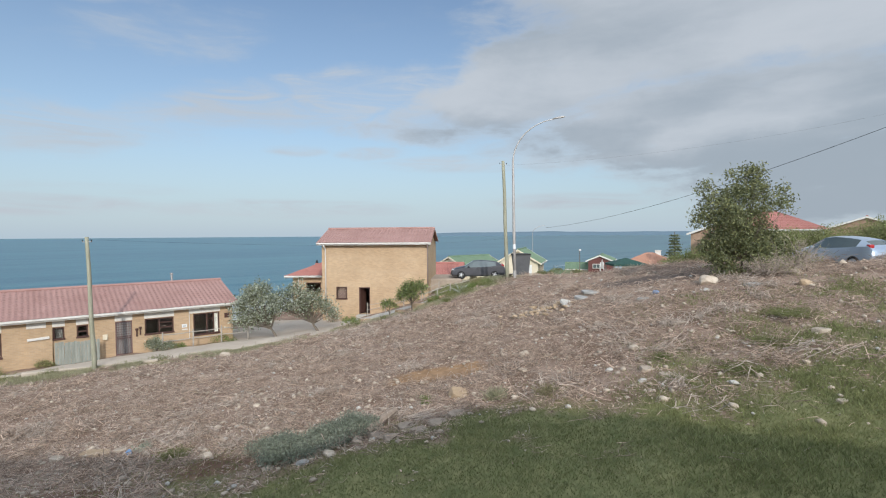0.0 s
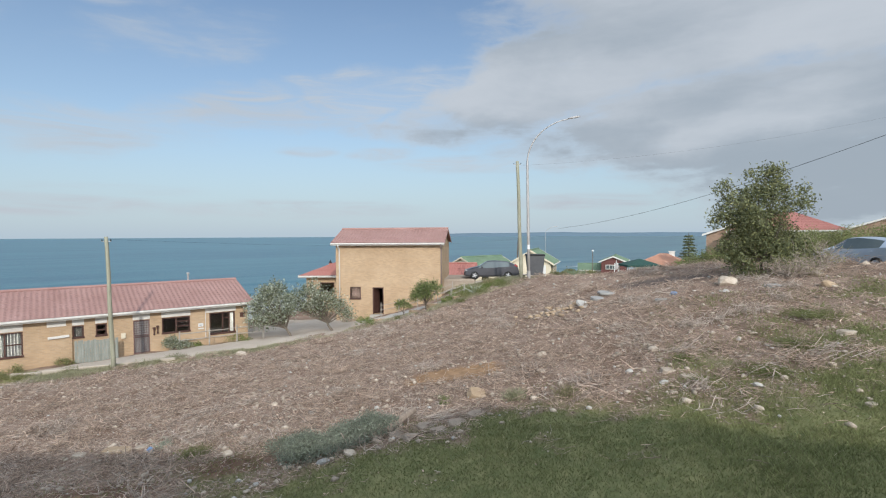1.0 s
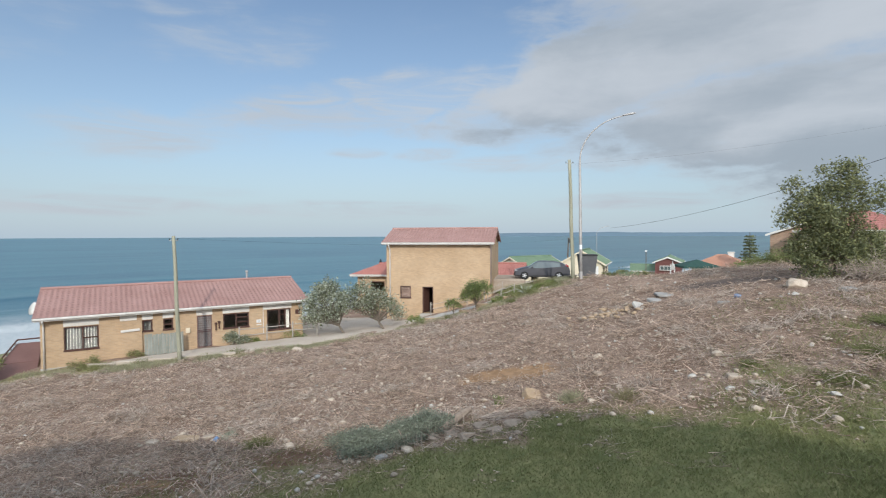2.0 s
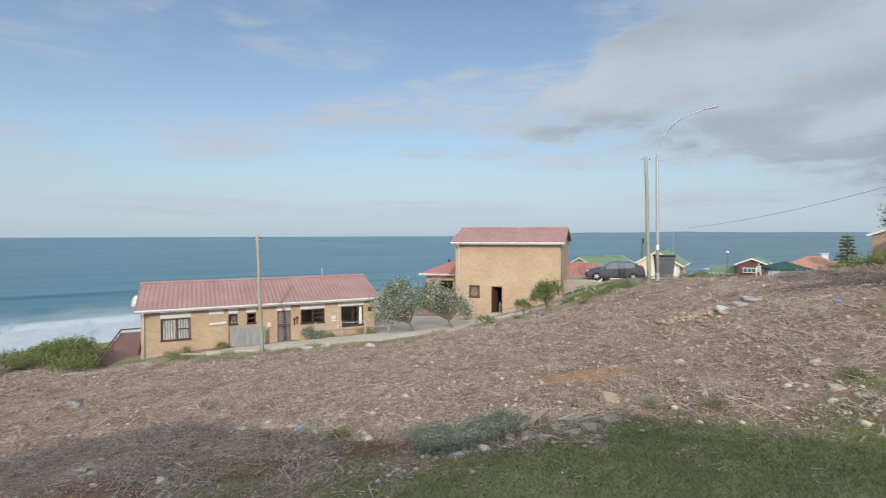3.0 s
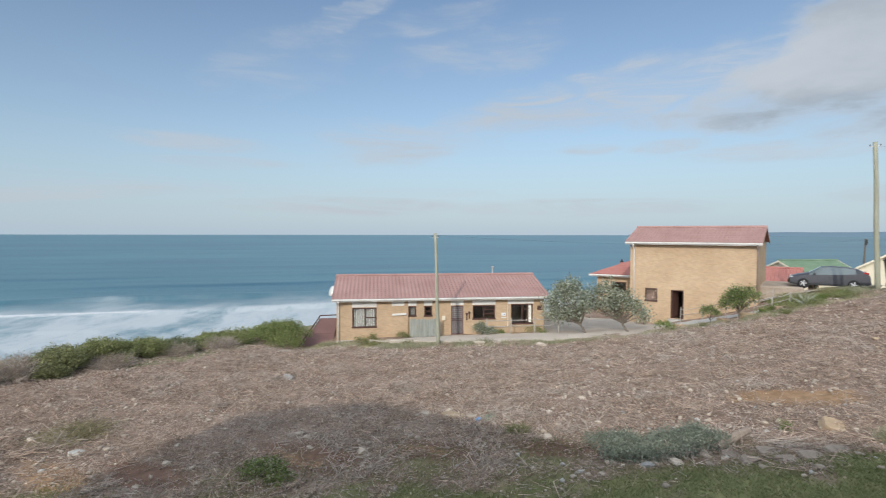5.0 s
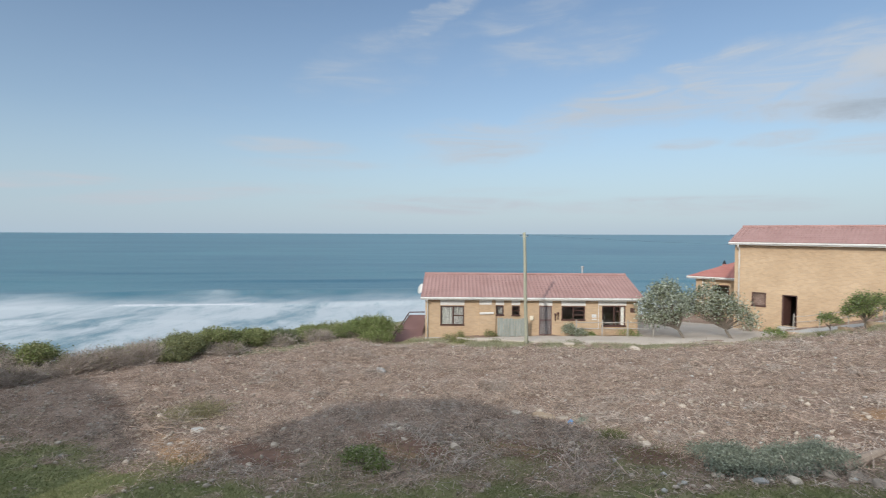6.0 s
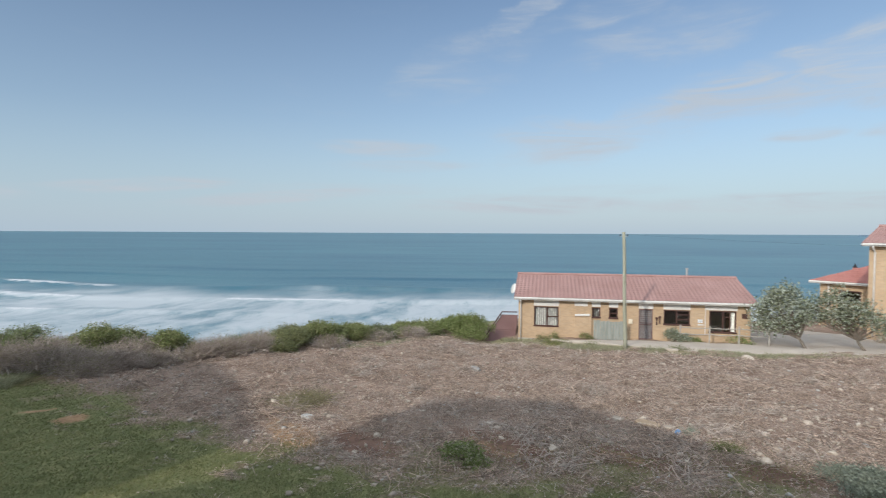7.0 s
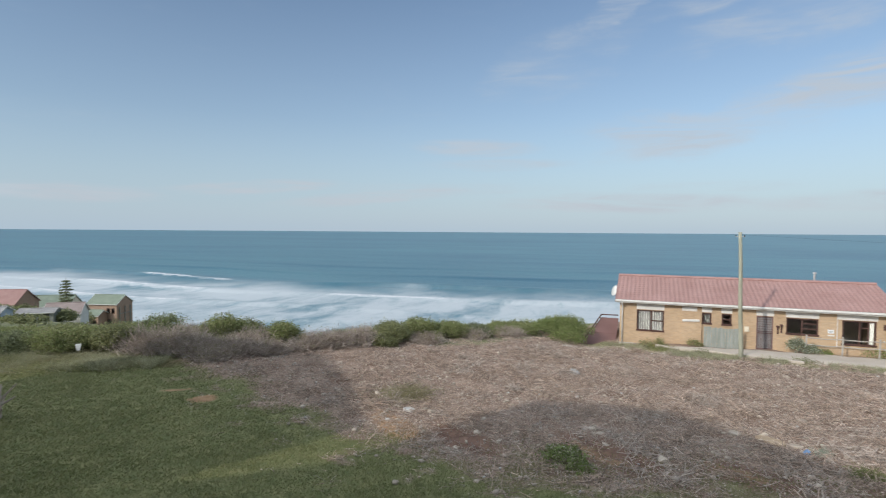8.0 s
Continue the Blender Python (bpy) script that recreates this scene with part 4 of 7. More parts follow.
yard = link("parking_apron", strip([(-2.6, 40.4), (0.5, 41.0), (4.0, 41.4)], [(-2.6, 46.0), (0.5, 46.0), (4.0, 46.0)], 14, 0.32), M["road"], smooth=True)
tagged(yard, "pale gravel parking apron beside the tall house", "parking area", kind="structure")

KERB = [(-22.9, 23.75), (-21.6, 24.15), (-20.2, 24.75), (-18.9, 25.25), (-17.5, 25.9), (-16.2, 26.55)]
for k, ((xa_, ya_), (xb_, yb_)) in enumerate(zip(KERB, KERB[1:])):
    ln_ = math.hypot(xb_ - xa_, yb_ - ya_)
    tagged(link("drive_edge", boxed(0.02, ln_ - .02, -.13, .13, -.5, .24 - .03 * k, bevel=.03), M["road"]), "pale worn concrete edge along the driveway", "kerb", kind="structure").matrix_basis = pose(xa_, ya_, (gz(xa_, ya_) + gz(xb_, yb_)) / 2, 0, 0, math.degrees(math.atan2(yb_ - ya_, xb_ - xa_)))

terrace = link("parking_terrace", boxed(-2.9, -0.3, 41.2, 45.6, -2.5, 0.86, bevel=0.12), mat("packed earth bank", (0.27, 0.215, 0.165), (0.40, 0.335, 0.27), 0.9, 0.97, 0.6, 18))
tagged(terrace, "levelled gravel edge of the parking apron", "parking area", kind="structure")

# ---------- fittings of the long low house ----------
u0, u1, z0, z1 = A_OPEN["door"]
gate = part("security_gate", boxed(u0, u0 + 0.06, 0.0, 0.05, z0, z1), M["gate"], houseA, "brown steel security gate over the front door")
part("gate_stile", boxed(u1 - 0.06, u1, 0.0, 0.05, z0, z1), M["gate"], gate)
part("gate_rail", boxed(u0 + .06, u1 - .06, 0.0, 0.05, z1 - 0.07, z1), M["gate"], gate)
part("gate_rail", boxed(u0 + .06, u1 - .06, 0.0, 0.05, z0, z0 + 0.09), M["gate"], gate)
for zz in (z0 + 0.95, z0 + 1.05):
    part("gate_rail", boxed(u0 + .06, u1 - .06, 0.0, 0.05, zz, zz + 0.05), M["gate"], gate)
for k in range(8):
    uu = u0 + 0.13 + k * 0.083
    part("gate_bar", boxed(uu, uu + 0.018, 0.01, 0.03, z0 + 0.09, z0 + 0.95), M["gate"], gate)
for k in range(5):
    zz = z0 + 1.20 + k * 0.14
    part("gate_bar", boxed(u0 + .06, u1 - .06, 0.012, 0.028, zz, zz + 0.018), M["gate"], gate)
for k in range(5):
    uu = u0 + 0.16 + k * 0.125
    part("gate_bar", boxed(uu, uu + 0.016, 0.03, 0.045, z0 + 1.10, z1 - 0.07), M["gate"], gate)
part("door_leaf", boxed(u0, u1, 0.12, 0.17, z0, z1), M["door_dark"], houseA, "pale grey timber front door behind the gate").data.materials[0] = M["roof_grey"]
part("door_step", boxed(u0 - 0.15, u1 + 0.15, -0.45, -0.003, z0 - 0.25, z0 - 0.02, bevel=0.02), M["concrete"], houseA, "concrete doorstep")
bm = bmesh.new()
tube(bm, [(0.15, -0.47, 0.0), (0.15, -0.42, -0.12), (0.15, -0.10, -0.28), (0.15, -0.06, -0.4), (0.15, -0.06, -2.75)], 0.045, 8)
part("downpipe", bm, M["white"], houseA, "white downpipe at the corner", smooth=True)
bm = bmesh.new()
tube(bm, [(11.47, -0.04, -0.15), (11.47, -0.04, -1.95)], 0.022, 6)
part("conduit", bm, M["white"], houseA, "thin white conduit")
part("meter_box", boxed(6.95, 7.18, -0.10, -0.003, -1.42, -1.12, bevel=0.01), M["cream"], houseA, "small cream meter box")
part("notice", boxed(11.05, 11.33, -0.02, -0.003, -1.20, -1.0), M["sign_white"], houseA, "white notice with unreadable lines")
part("notice_line", boxed(11.09, 11.29, -0.024, -0.021, -1.10, -1.085), M["black"], houseA)
part("notice_line", boxed(11.09, 11.26, -0.024, -0.021, -1.15, -1.135), M["black"], houseA)
part("ledge", boxed(11.05, 11.36, -0.03, -0.003, -1.36, -1.29), M["white"], houseA, "white ledge under the notice")
part("vent", boxed(13.55, 13.85, -0.03, -0.003, -0.85, -0.55), M["frame"], houseA, "dark square wall vent")
bm = bmesh.new()
lathe(bm, [(0.0, -0.30), (0.05, -0.29), (0.06, -0.24), (0.0, -0.19)], 10, at=(13.8, -0.10, 0))
part("wall_light", bm, M["white"], houseA, "small white outside light", smooth=True)
part("pier", boxed(3.60, 4.68, -0.115, -0.004, -3.2, -0.42), M["brick"], houseA, "shallow brick pier")
bm = bmesh.new()
box(bm, 3.62, 4.56, -0.20, -0.118, -1.02, -0.89, bevel=0.015)
bmesh.ops.rotate(bm, verts=bm.verts, cent=(4.1, 0, -0.95), matrix=Matrix.Rotation(radians(-2.5), 3, "Y"))
part("awning_roll", bm, M["white"], houseA, "white rolled awning fixed to the pier")
for uu in (8.62, 8.80):
    bm = bmesh.new()
    lathe(bm, [(0.02, -1.42), (0.05, -1.38), (0.03, -1.30), (0.035, -1.10), (0.075, -1.02), (0.08, -0.95), (0.0, -0.93)], 8, at=(uu, -0.10, 0 if uu < 8.7 else 0.08))
    part("wall_sconce", bm, M["frame"], houseA, "dark wall ornament by the door", smooth=True)
bm = bmesh.new()
tube(bm, [(11.3, 3.9, 1.2), (11.3, 3.9, 1.85)], 0.06, 8)
lathe(bm, [(0.0, 1.95), (0.10, 1.93), (0.10, 1.84), (0.05, 1.80)], 10, at=(11.3, 3.9, 0))
part("flue", bm, M["galv"], houseA, "short metal flue with a cap")
bm = bmesh.new()
prof = [(0.0, 0.0)] + [(0.10 * k, 0.055 * (0.1 * k) ** 2 * 8) for k in range(1, 6)]
lathe(bm, [(r, h) for r, h in prof] + [(0.5, 0.13), (0.0, 0.02)], 20)
dish = part("satellite_dish", bm, M["white"], houseA, "white satellite dish at the gable end", smooth=True)
dish.matrix_basis = pose(-0.38, 1.7, 0.42, 70, 0, -60) @ Matrix.Scale(0.72, 4)
bm = bmesh.new()
tube(bm, [(-0.02, 1.7, 0.05), (-0.34, 1.7, 0.10), (-0.36, 1.7, 0.40)], 0.025, 6)
part("dish_bracket", bm, M["galv"], houseA)
part("plinth", boxed(-0.02, 14.07, -0.03, -0.002, -3.4, -2.62), M["concrete"], houseA, "concrete footing")

# lean-to with a maroon roof on the seaward side of the low house
lean = thing("lean_to", A_M, "maroon sheet roofed lean-to below the gable wall", "outbuilding")
bm = bmesh.new()
rs = roof_slope(-2.45, -0.27, -0.3, -3.22, 4.0, -1.78, 0.6, 3.8, 0.003, skew0=1.0)
part("roof", rs, M["roof_maroon"], lean)
part("wall", boxed(-1.4, -0.3, 0.7, 3.9, -5.0, -3.15), M["roof_maroon"], lean)
bm = bmesh.new()
tube(bm, [(-2.45, -0.3, -3.02), (-1.95, 1.85, -2.30), (-1.45, 4.0, -1.58)], 0.045, 6)
tube(bm, [(-1.45, 4.0, -1.58), (-0.3, 4.0, -1.56)], 0.045, 6)
part("hand_rail", bm, M["frame"], lean, "dark rail round the roof edge")
for k in range(8):
    f = (k + .5) / 8
    part("rail_post", boxed(-2.48 + 1.0 * f, -2.42 + 1.0 * f, -.3 + 4.3 * f, -.24 + 4.3 * f, -3.22 + 1.44 * f, -3.02 + 1.44 * f), M["galv"], lean)

# ---------- fittings of the tall house ----------
u0, u1, z0, z1 = B_OPEN["door"]
bm = bmesh.new()
box(bm, u0, u0 + 0.09, 0.01, 0.12, z0, z1)
box(bm, u1 - 0.06, u1, 0.01, 0.12, z0, z1)
box(bm, u0 + .09, u1 - .06, 0.01, 0.12, z1 - 0.07, z1)
part("door_frame", bm, M["frame"], houseB, "dark brown door frame")
bm = bmesh.new()
box(bm, 0.0, 0.80, 0.0, 0.045, z0 + 0.02, z1 - 0.08)
leaf_ = part("door_leaf", bm, M["frame"], houseB, "dark brown door standing open inwards")
leaf_.matrix_basis = pose(u0 + 0.10, 0.12, 0, 0, 0, 72)
part("door_step", boxed(u0 - 0.1, u1 + 0.25, -0.6, -0.003, z0 - 0.4, z0 - 0.02, bevel=0.02), M["concrete"], houseB, "pale concrete doorstep")
part("blind", boxed(1.18, 1.88, 0.14, 0.155, -0.47, 0.34), mat("brown roller blind", (0.13, 0.085, 0.07), (0.17, 0.115, 0.095), 2.0, 0.9, 0.1, streak=(1, 1, 14)), houseB, "brown slatted blind")
bm = bmesh.new()
tube(bm, [(0.30, -0.47, 3.66), (0.30, -0.42, 3.5), (0.30, -0.1, 3.32), (0.30, -0.06, 3.2), (0.30, -0.06, -1.95)], 0.05, 8)
part("downpipe", bm, M["white"], houseB, "white downpipe at the corner", smooth=True)
bm = bmesh.new()
tube(bm, [(8.22, -0.47, 3.66), (8.22, -0.1, 3.4), (8.22, -0.06, 3.2), (8.22, -0.06, 0.4)], 0.045, 8)
part("downpipe", bm, M["roof_brown"], houseB, "brown downpipe", smooth=True)


# ---------- timber rail fences ----------
def rail_fence(label, pts, high, rails=(0.45, 0.9), r=0.045, material="rail"):
    base = pts[0]
    f = thing("rail_fence", pose(base[0], base[1], gz(*base)), label, "fence", "rail fences")
    tops = []
    for x, y in pts:
        z = gz(x, y) - gz(*base)
        bm = bmesh.new()
        tube(bm, [(x - base[0], y - base[1], z - 0.3), (x - base[0] + 0.02, y - base[1], z + high)], r, 7)
        part("post", bm, M[material], f)
        tops.append((x - base[0], y - base[1], z))
    for a, b in zip(tops, tops[1:]):
        for h in rails:
            bm = bmesh.new()
            tube(bm, [(a[0], a[1], a[2] + h), ((a[0] + b[0]) / 2, (a[1] + b[1]) / 2, (a[2] + b[2]) / 2 + h - 0.03), (b[0], b[1], b[2] + h)], r * 0.6, 6)
            part("rail", bm, M[material], f)
    return f


def on_a(u, d):
    p = A_M @ Vector((u, d, 0))
    return p.x, p.y


rail_fence("weathered timber post and rail fence before the low house", [on_a(9.75, -1.2), on_a(11.4, -1.2), on_a(13.0, -1.25), on_a(14.6, -1.3)], 1.15, (0.62, 1.0), 0.045)
rail_fence("weathered timber hand rail beside the footpath", [(-7.4, 38.6), (-6.0, 38.3), (-4.6, 38.2), (-3.3, 38.2), (-2.0, 38.3)], 1.05, (0.5, 0.85), 0.034)
rail_fence("low weathered timber rail along the garden terrace", [(-2.9, 35.6), (-2.0, 36.0), (-1.1, 36.5)], 0.8, (0.4, 0.7), 0.036)

# grey board fence before the low house
bf = thing("board_fence", A_M @ pose(4.75, -0.75, gz(*on_a(5.7, -0.75))), "weathered grey vertical board fence panel", "fence")
r_ = random.Random(5)
for k in range(14):
    uu = k * 0.142
    lean_ = r_.uniform(-0.012, 0.012)
    bm = boxed(uu, uu + 0.134, 0, 0.022, 0.0 + r_.uniform(0, 0.05), 1.22 + r_.uniform(-0.05, 0.04))
    bmesh.ops.rotate(bm, verts=bm.verts, cent=(uu, 0, 0), matrix=Matrix.Rotation(lean_, 3, "Y"))
    part("board", bm, M["fence_wood"], bf)
for zz in (0.3, 0.95):
    part("batten", boxed(0, 2.0, 0.023, 0.06, zz, zz + 0.09), M["fence_wood"], bf)
for uu in (0.02, 1.92):
    part("fence_post", boxed(uu, uu + 0.08, 0.061, 0.14, -0.2, 1.2), M["fence_wood"], bf)

# terrace kerbs and a wooden crate by the garden beds
for x, y, w, a in ((-3.2, 34.9, 0.9, 12), (-4.4, 34.5, 0.7, 8), (-2.2, 35.3, 0.6, 20), (-6.7, 34.2, 0.8, 5), (-1.5, 35.0, 0.7, 30)):
    mesh_thing("garden_kerb", boxed(-w / 2, w / 2, -0.12, 0.12, -0.15, 0.22, bevel=0.03), M["stone_tan"], "pale tan cut stone edging the garden terrace", "stone block", pose(x, y, gz(x, y), 0, 0, a), "terrace stones")


# ---------- neighbouring houses ----------
def small_house(x, y, zb, phi, label, L, D, wall, roof, eave, ridge, wins=(), over=0.35, white=True, name="house"):
    """wins: (u0, u1, z0, z1) on the front."""
    h = gable_house(name, pose(x, y, zb, 0, 0, phi), label, L, D, -1.5, eave, ridge, M[wall], M[roof], wins, over=over, end=0.25, white_gable=white, tile=0.25)
    for w in wins:
        window(h, *w, 0.0, split=((w[0] + w[1]) / 2,) if w[1] - w[0] > 1.0 else ())
    return h


# hipped house behind the tall one
def hip_house(x, y, zb, phi, label, L, D, wall, roof, eave, ridge, wins=(), chimney=None):
    h = thing("house", pose(x, y, zb, 0, 0, phi), label, "house", "houses")
    part("wall", wall_bm(0, L, -1.5, eave, 0, 0.22, wins), M[wall], h)
    part("wall", boxed(0, L, D - 0.22, D, -1.5, eave), M[wall], h)
    for u in (0, L - 0.22):
        part("side_wall", boxed(u, u + 0.22, 0.222, D - 0.222, -1.5, eave), M[wall], h)
    part("room_floor", boxed(0.22, L - 0.22, 0.22, D - 0.22, -0.1, 0.0), M["interior"], h)
    o = 0.55
    half = D / 2
    e = half + o
    part("roof", roof_slope(-o, L + o, -o, eave, half, ridge, 0.25, skew0=e, skew1=e), M[roof], h, "front slope of hipped roof")
    part("roof", roof_slope(-o, L + o, D + o, eave, half, ridge, 0.25, skew0=e, skew1=e), M[roof], h, "rear slope of hipped roof")
    for u, s in ((-o, 1), (L + o, -1)):
        bm = bmesh.new()
        tri = [(u, -o, eave), (u, D + o, eave), (u + s * e, half, ridge)]
        a = [bm.verts.new(p) for p in tri]
        b = [bm.verts.new((p[0], p[1], p[2] - 0.06)) for p in tri]
        bm.faces.new(a)
        bm.faces.new(b[::-1])
        for k in range(3):
            bm.faces.new((a[k], a[(k + 1) % 3], b[(k + 1) % 3], b[k]))
        bmesh.ops.recalc_face_normals(bm, faces=bm.faces)
        part("hip_slope", bm, M[roof], h)
    gutter(h, -o, L + o, -o, eave)
    part("side_fascia", boxed(-o - 0.03, -o + 0.0, -o, D + o, eave - 0.18, eave + 0.01), M["white"], h, "white fascia board")
    part("soffit", boxed(-o, L + o, -o + .05, D + o, eave - 0.17, eave - 0.14), M["white"], h)
    for w in wins:
        window(h, *w, 0.0)
    if chimney:
        cx, cy, c0, c1, mt = chimney
        ch = part("chimney", boxed(cx - 0.4, cx + 0.4, cy - 0.3, cy + 0.3, c0, c1), M[mt], h, "plastered chimney")
        part("chimney_cap", boxed(cx - 0.48, cx + 0.48, cy - 0.38, cy + 0.38, c1, c1 + 0.12), M[mt], ch)
    return h


hc = hip_house(-15.3, 45.3, -2.4, 2, "brick house with red hipped roof behind the tall house", 9.5, 7.5, "brick", "roof_red", 3.25, 4.9, [(1.2, 2.5, 1.75, 2.6), (3.2, 4.2, 1.75, 2.6)])
bm = bmesh.new()
tube(bm, [(0.55, -0.06, 3.0), (0.55, -0.06, 0)], 0.05, 8)
part("downpipe", bm, M["white"], hc, "white downpipe", smooth=True)
part("chimney", boxed(1.42, 1.68, 2.37, 2.63, 3.8, 4.18), M["roof_red"], hc, "small red chimney")
bm = bmesh.new()
bmesh.ops.create_cone(bm, cap_ends=True, segments=4, radius1=0.15, radius2=0.03, depth=0.30, matrix=Matrix.Translation((1.55, 2.5, 4.33)))
part("cowl", bm, M["black"], hc, "black wind cowl")

small_house(-7.2, 50.6, -0.8, -4, "house with low red sheet roof beyond the parking apron", 6.6, 6, "cream", "roof_red", 0.55, 2.2, over=0.5, white=False)
small_house(7.62, 55.43, -0.95, 76, "cream plastered house with green roof and white verges", 6.2, 4.2, "cream", "roof_green", 2.15, 3.6, [(0.8, 1.9, 0.5, 1.7), (2.6, 3.1, 0.0, 1.9), (4.0, 5.0, 0.5, 1.7)], white="cream")
small_house(-0.3, 61.4, -2.4, 42, "cream gabled house with green sheet roof", 6.4, 4.8, "cream", "roof_green", 2.85, 4.0, [(1.0, 2.2, 1.0, 2.0)], white="cream")
small_house(20.6, 74.4, -2.6, 72, "maroon boarded cabin with white gable trim and green roof", 6.5, 3.2, "maroon", "roof_green", 2.95, 3.75)
gw = thing("gable_window", pose(18.8, 74.8, 0.28, 0, 0, -18), "white framed window in the maroon cabin gable", "window")
part("window_frame", boxed(-0.75, 0.75, -0.08, 0.0, -1.0, -0.35), M["white"], gw)
for k in range(3):
    part("pane", boxed(-0.68 + k * 0.47, -0.26 + k * 0.47, -0.09, -0.082, -0.92, -0.43), M["car_glass"], gw)
hip_house(24.6, 83.0, -3.6, -24, "low house with orange clay roof and white chimney", 7.6, 6.5, "cream", "roof_orange", 3.0, 4.75, [], (5.0, 3.3, 3.6, 5.0, "white"))
small_house(15.03, 78.16, -2.48, -12, "low shed with green sheet roof behind a green fence", 3.4, 3.6, "cream", "roof_green", 1.5, 2.3, white=False, name="shed")
small_house(26.3, 48.9, 0.5, 58, "brown brick house with white gable trim", 8, 5.2, "brick_dull", "roof_grey", 3.75, 4.8, [(2, 3.2, 1.2, 2.4)])
hip_house(22.5, 47.5, 1.5, -33, "house with bright red hipped roof and white eaves", 7.5, 6.5, "cream", "roof_red", 3.1, 4.7)
small_house(44.8, 54.2, 0.0, 52, "house with red roof and broad white gable trim", 9, 7.2, "brick_dull", "roof_red", 4.55, 5.9)

# houses down by the shore
hj = small_house(-155.4, -20.6, -20.05, 58, "two storey brick house with green roof near the shore", 7.6, 5.7, "brick_dull", "roof_green_dull", 5.5, 7.5,
                 [(5.0, 5.9, 3.3, 4.5), (6.2, 7.1, 3.3, 4.5), (5.2, 6.2, 0.6, 1.8)])
for k in range(3):
    part("balcony_post", boxed(7.66, 7.82, 0.8 + k * 1.9, 0.96 + k * 1.9, -1.5, 4.8), M["fence_wood"], hj)
part("balcony_rail", boxed(7.64, 7.84, 0.75, 4.9, 3.0, 3.12), M["fence_wood"], hj)
small_house(-152.6, -21.6, -20.05, 58, "low brick garage wing with green roof", 4.4, 3.2, "brick_dull", "roof_green_dull", 3.1, 4.3, [(0.45, 1.9, 0.0, 2.0), (2.4, 3.9, 0.0, 2.0)], name="garage")
small_house(-156.2, -56.0, -15.9, 70, "long house with faded red roof near the shore", 24, 9, "brick_dull", "roof", 2.6, 5.8, [(15, 17, 0.9, 1.9)], white=False)
small_house(-163.4, -34.2, -18.2, 78, "house with dull green roof near the shore", 9.0, 8, "cream", "roof_green_dull", 2.6, 5.0, white=False)
small_house(-129.4, -24.8, -15.4, 80, "low white house with grey roof", 6.4, 5, "white", "roof_brown", 2.3, 4.3, [(1, 2.4, 1, 2), (4, 5.4, 1, 2)])
small_house(-106.1, -31.4, -10.9, 78, "pale blue plastered house with grey roof", 5.6, 4.4, "blue_wall", "roof_grey", 1.65, 2.6, [(3.0, 3.9, .2, 1.2)])
small_house(-111.2, -25.0, -11.8, 82, "low flat grey roofed carport beside the blue house", 5.2, 3.5, "fence_wood", "roof_grey", 1.7, 2.2, [(.6, 2.2, 0, 1.5), (3, 4.6, 0, 1.5)], name="carport", white=False)

# small white marker sign before the coastal scrub
mk = thing("marker_sign", pose(-30.9, -5.45, gz(-30.9, -5.45) + .05, 0, 0, 80) @ Matrix.Scale(0.62, 4), "small white tapered marker sign on a thin post", "sign")
bm = bmesh.new()
a = [bm.verts.new(p) for p in ((-.22, 0, 1.05), (-.1, 0, .55), (.1, 0, .55), (.22, 0, 1.05))]
b = [bm.verts.new((v.co.x, .02, v.co.z)) for v in a]
bm.faces.new(a); bm.faces.new(b[::-1])
for k in range(4):
    bm.faces.new((a[k], b[k], b[(k + 1) % 4], a[(k + 1) % 4]))
bmesh.ops.recalc_face_normals(bm, faces=bm.faces)
part("plate", bm, M["sign_white"], mk)
bm = bmesh.new()
tube(bm, [(0, .045, -.2), (0, .045, .95)], .022, 6)
part("post", bm, M["rail"], mk)
mesh_thing("slab", boxed(-.5, .5, -.18, .18, -.05, .10, bevel=.03), M["stone_white"], "pale flat slab at the edge of the lawn", "slab", pose(-30.1, -8.15, gz(-30.1, -8.15), 0, 4, 60))

# ---------- unseen buildings behind the viewpoint, outlines set to shade the lawn ---
def wing(name, x0, x1, y0, y1, eave, apex, xa, label, holes=(), eave_far=None):
    """A plain plastered wing whose gable looks over the lot; the row of buildings stands square to the sun's bearing."""
    far_ = eave if eave_far is None else eave_far
    low = min(eave, far_)
    h = thing(name, pose(0, 0, 0, 0, 0, 16), label, "building", "buildings")
    part("wall", wall_bm(x0, x1, -4, low - 0.02, y1 - 0.22, y1, holes), M["cream"], h)
    part("wall", boxed(x0, x1, y0, y0 + 0.22, -4, low - 0.02), M["cream"], h)
    for u in (x0, x1 - 0.22):
        part("side_wall", boxed(u, u + 0.22, y0 + 0.222, y1 - 0.222, -4, low - 0.02), M["cream"], h)
    outline = ((x0, low), (x0, eave + .02), (x0 + (xa - x0) * .5, eave + (apex - eave) * .62), (xa, apex), (xa + (x1 - xa) * .5, far_ + (apex - far_) * .62), (x1, far_ + .02), (x1, low))
    bm = bmesh.new()
    rings = [[bm.verts.new((x, y, z)) for x, z in outline] for y in (y0, y1)]
    n = len(outline)
    for k in range(n):
        bm.faces.new((rings[0][k], rings[0][(k + 1) % n], rings[1][(k + 1) % n], rings[1][k]))
    bm.faces.new(rings[0][::-1])
    bm.faces.new(rings[1])
    bmesh.ops.recalc_face_normals(bm, faces=bm.faces)
    part("roof", bm, M["roof_grey"], h)
    return h


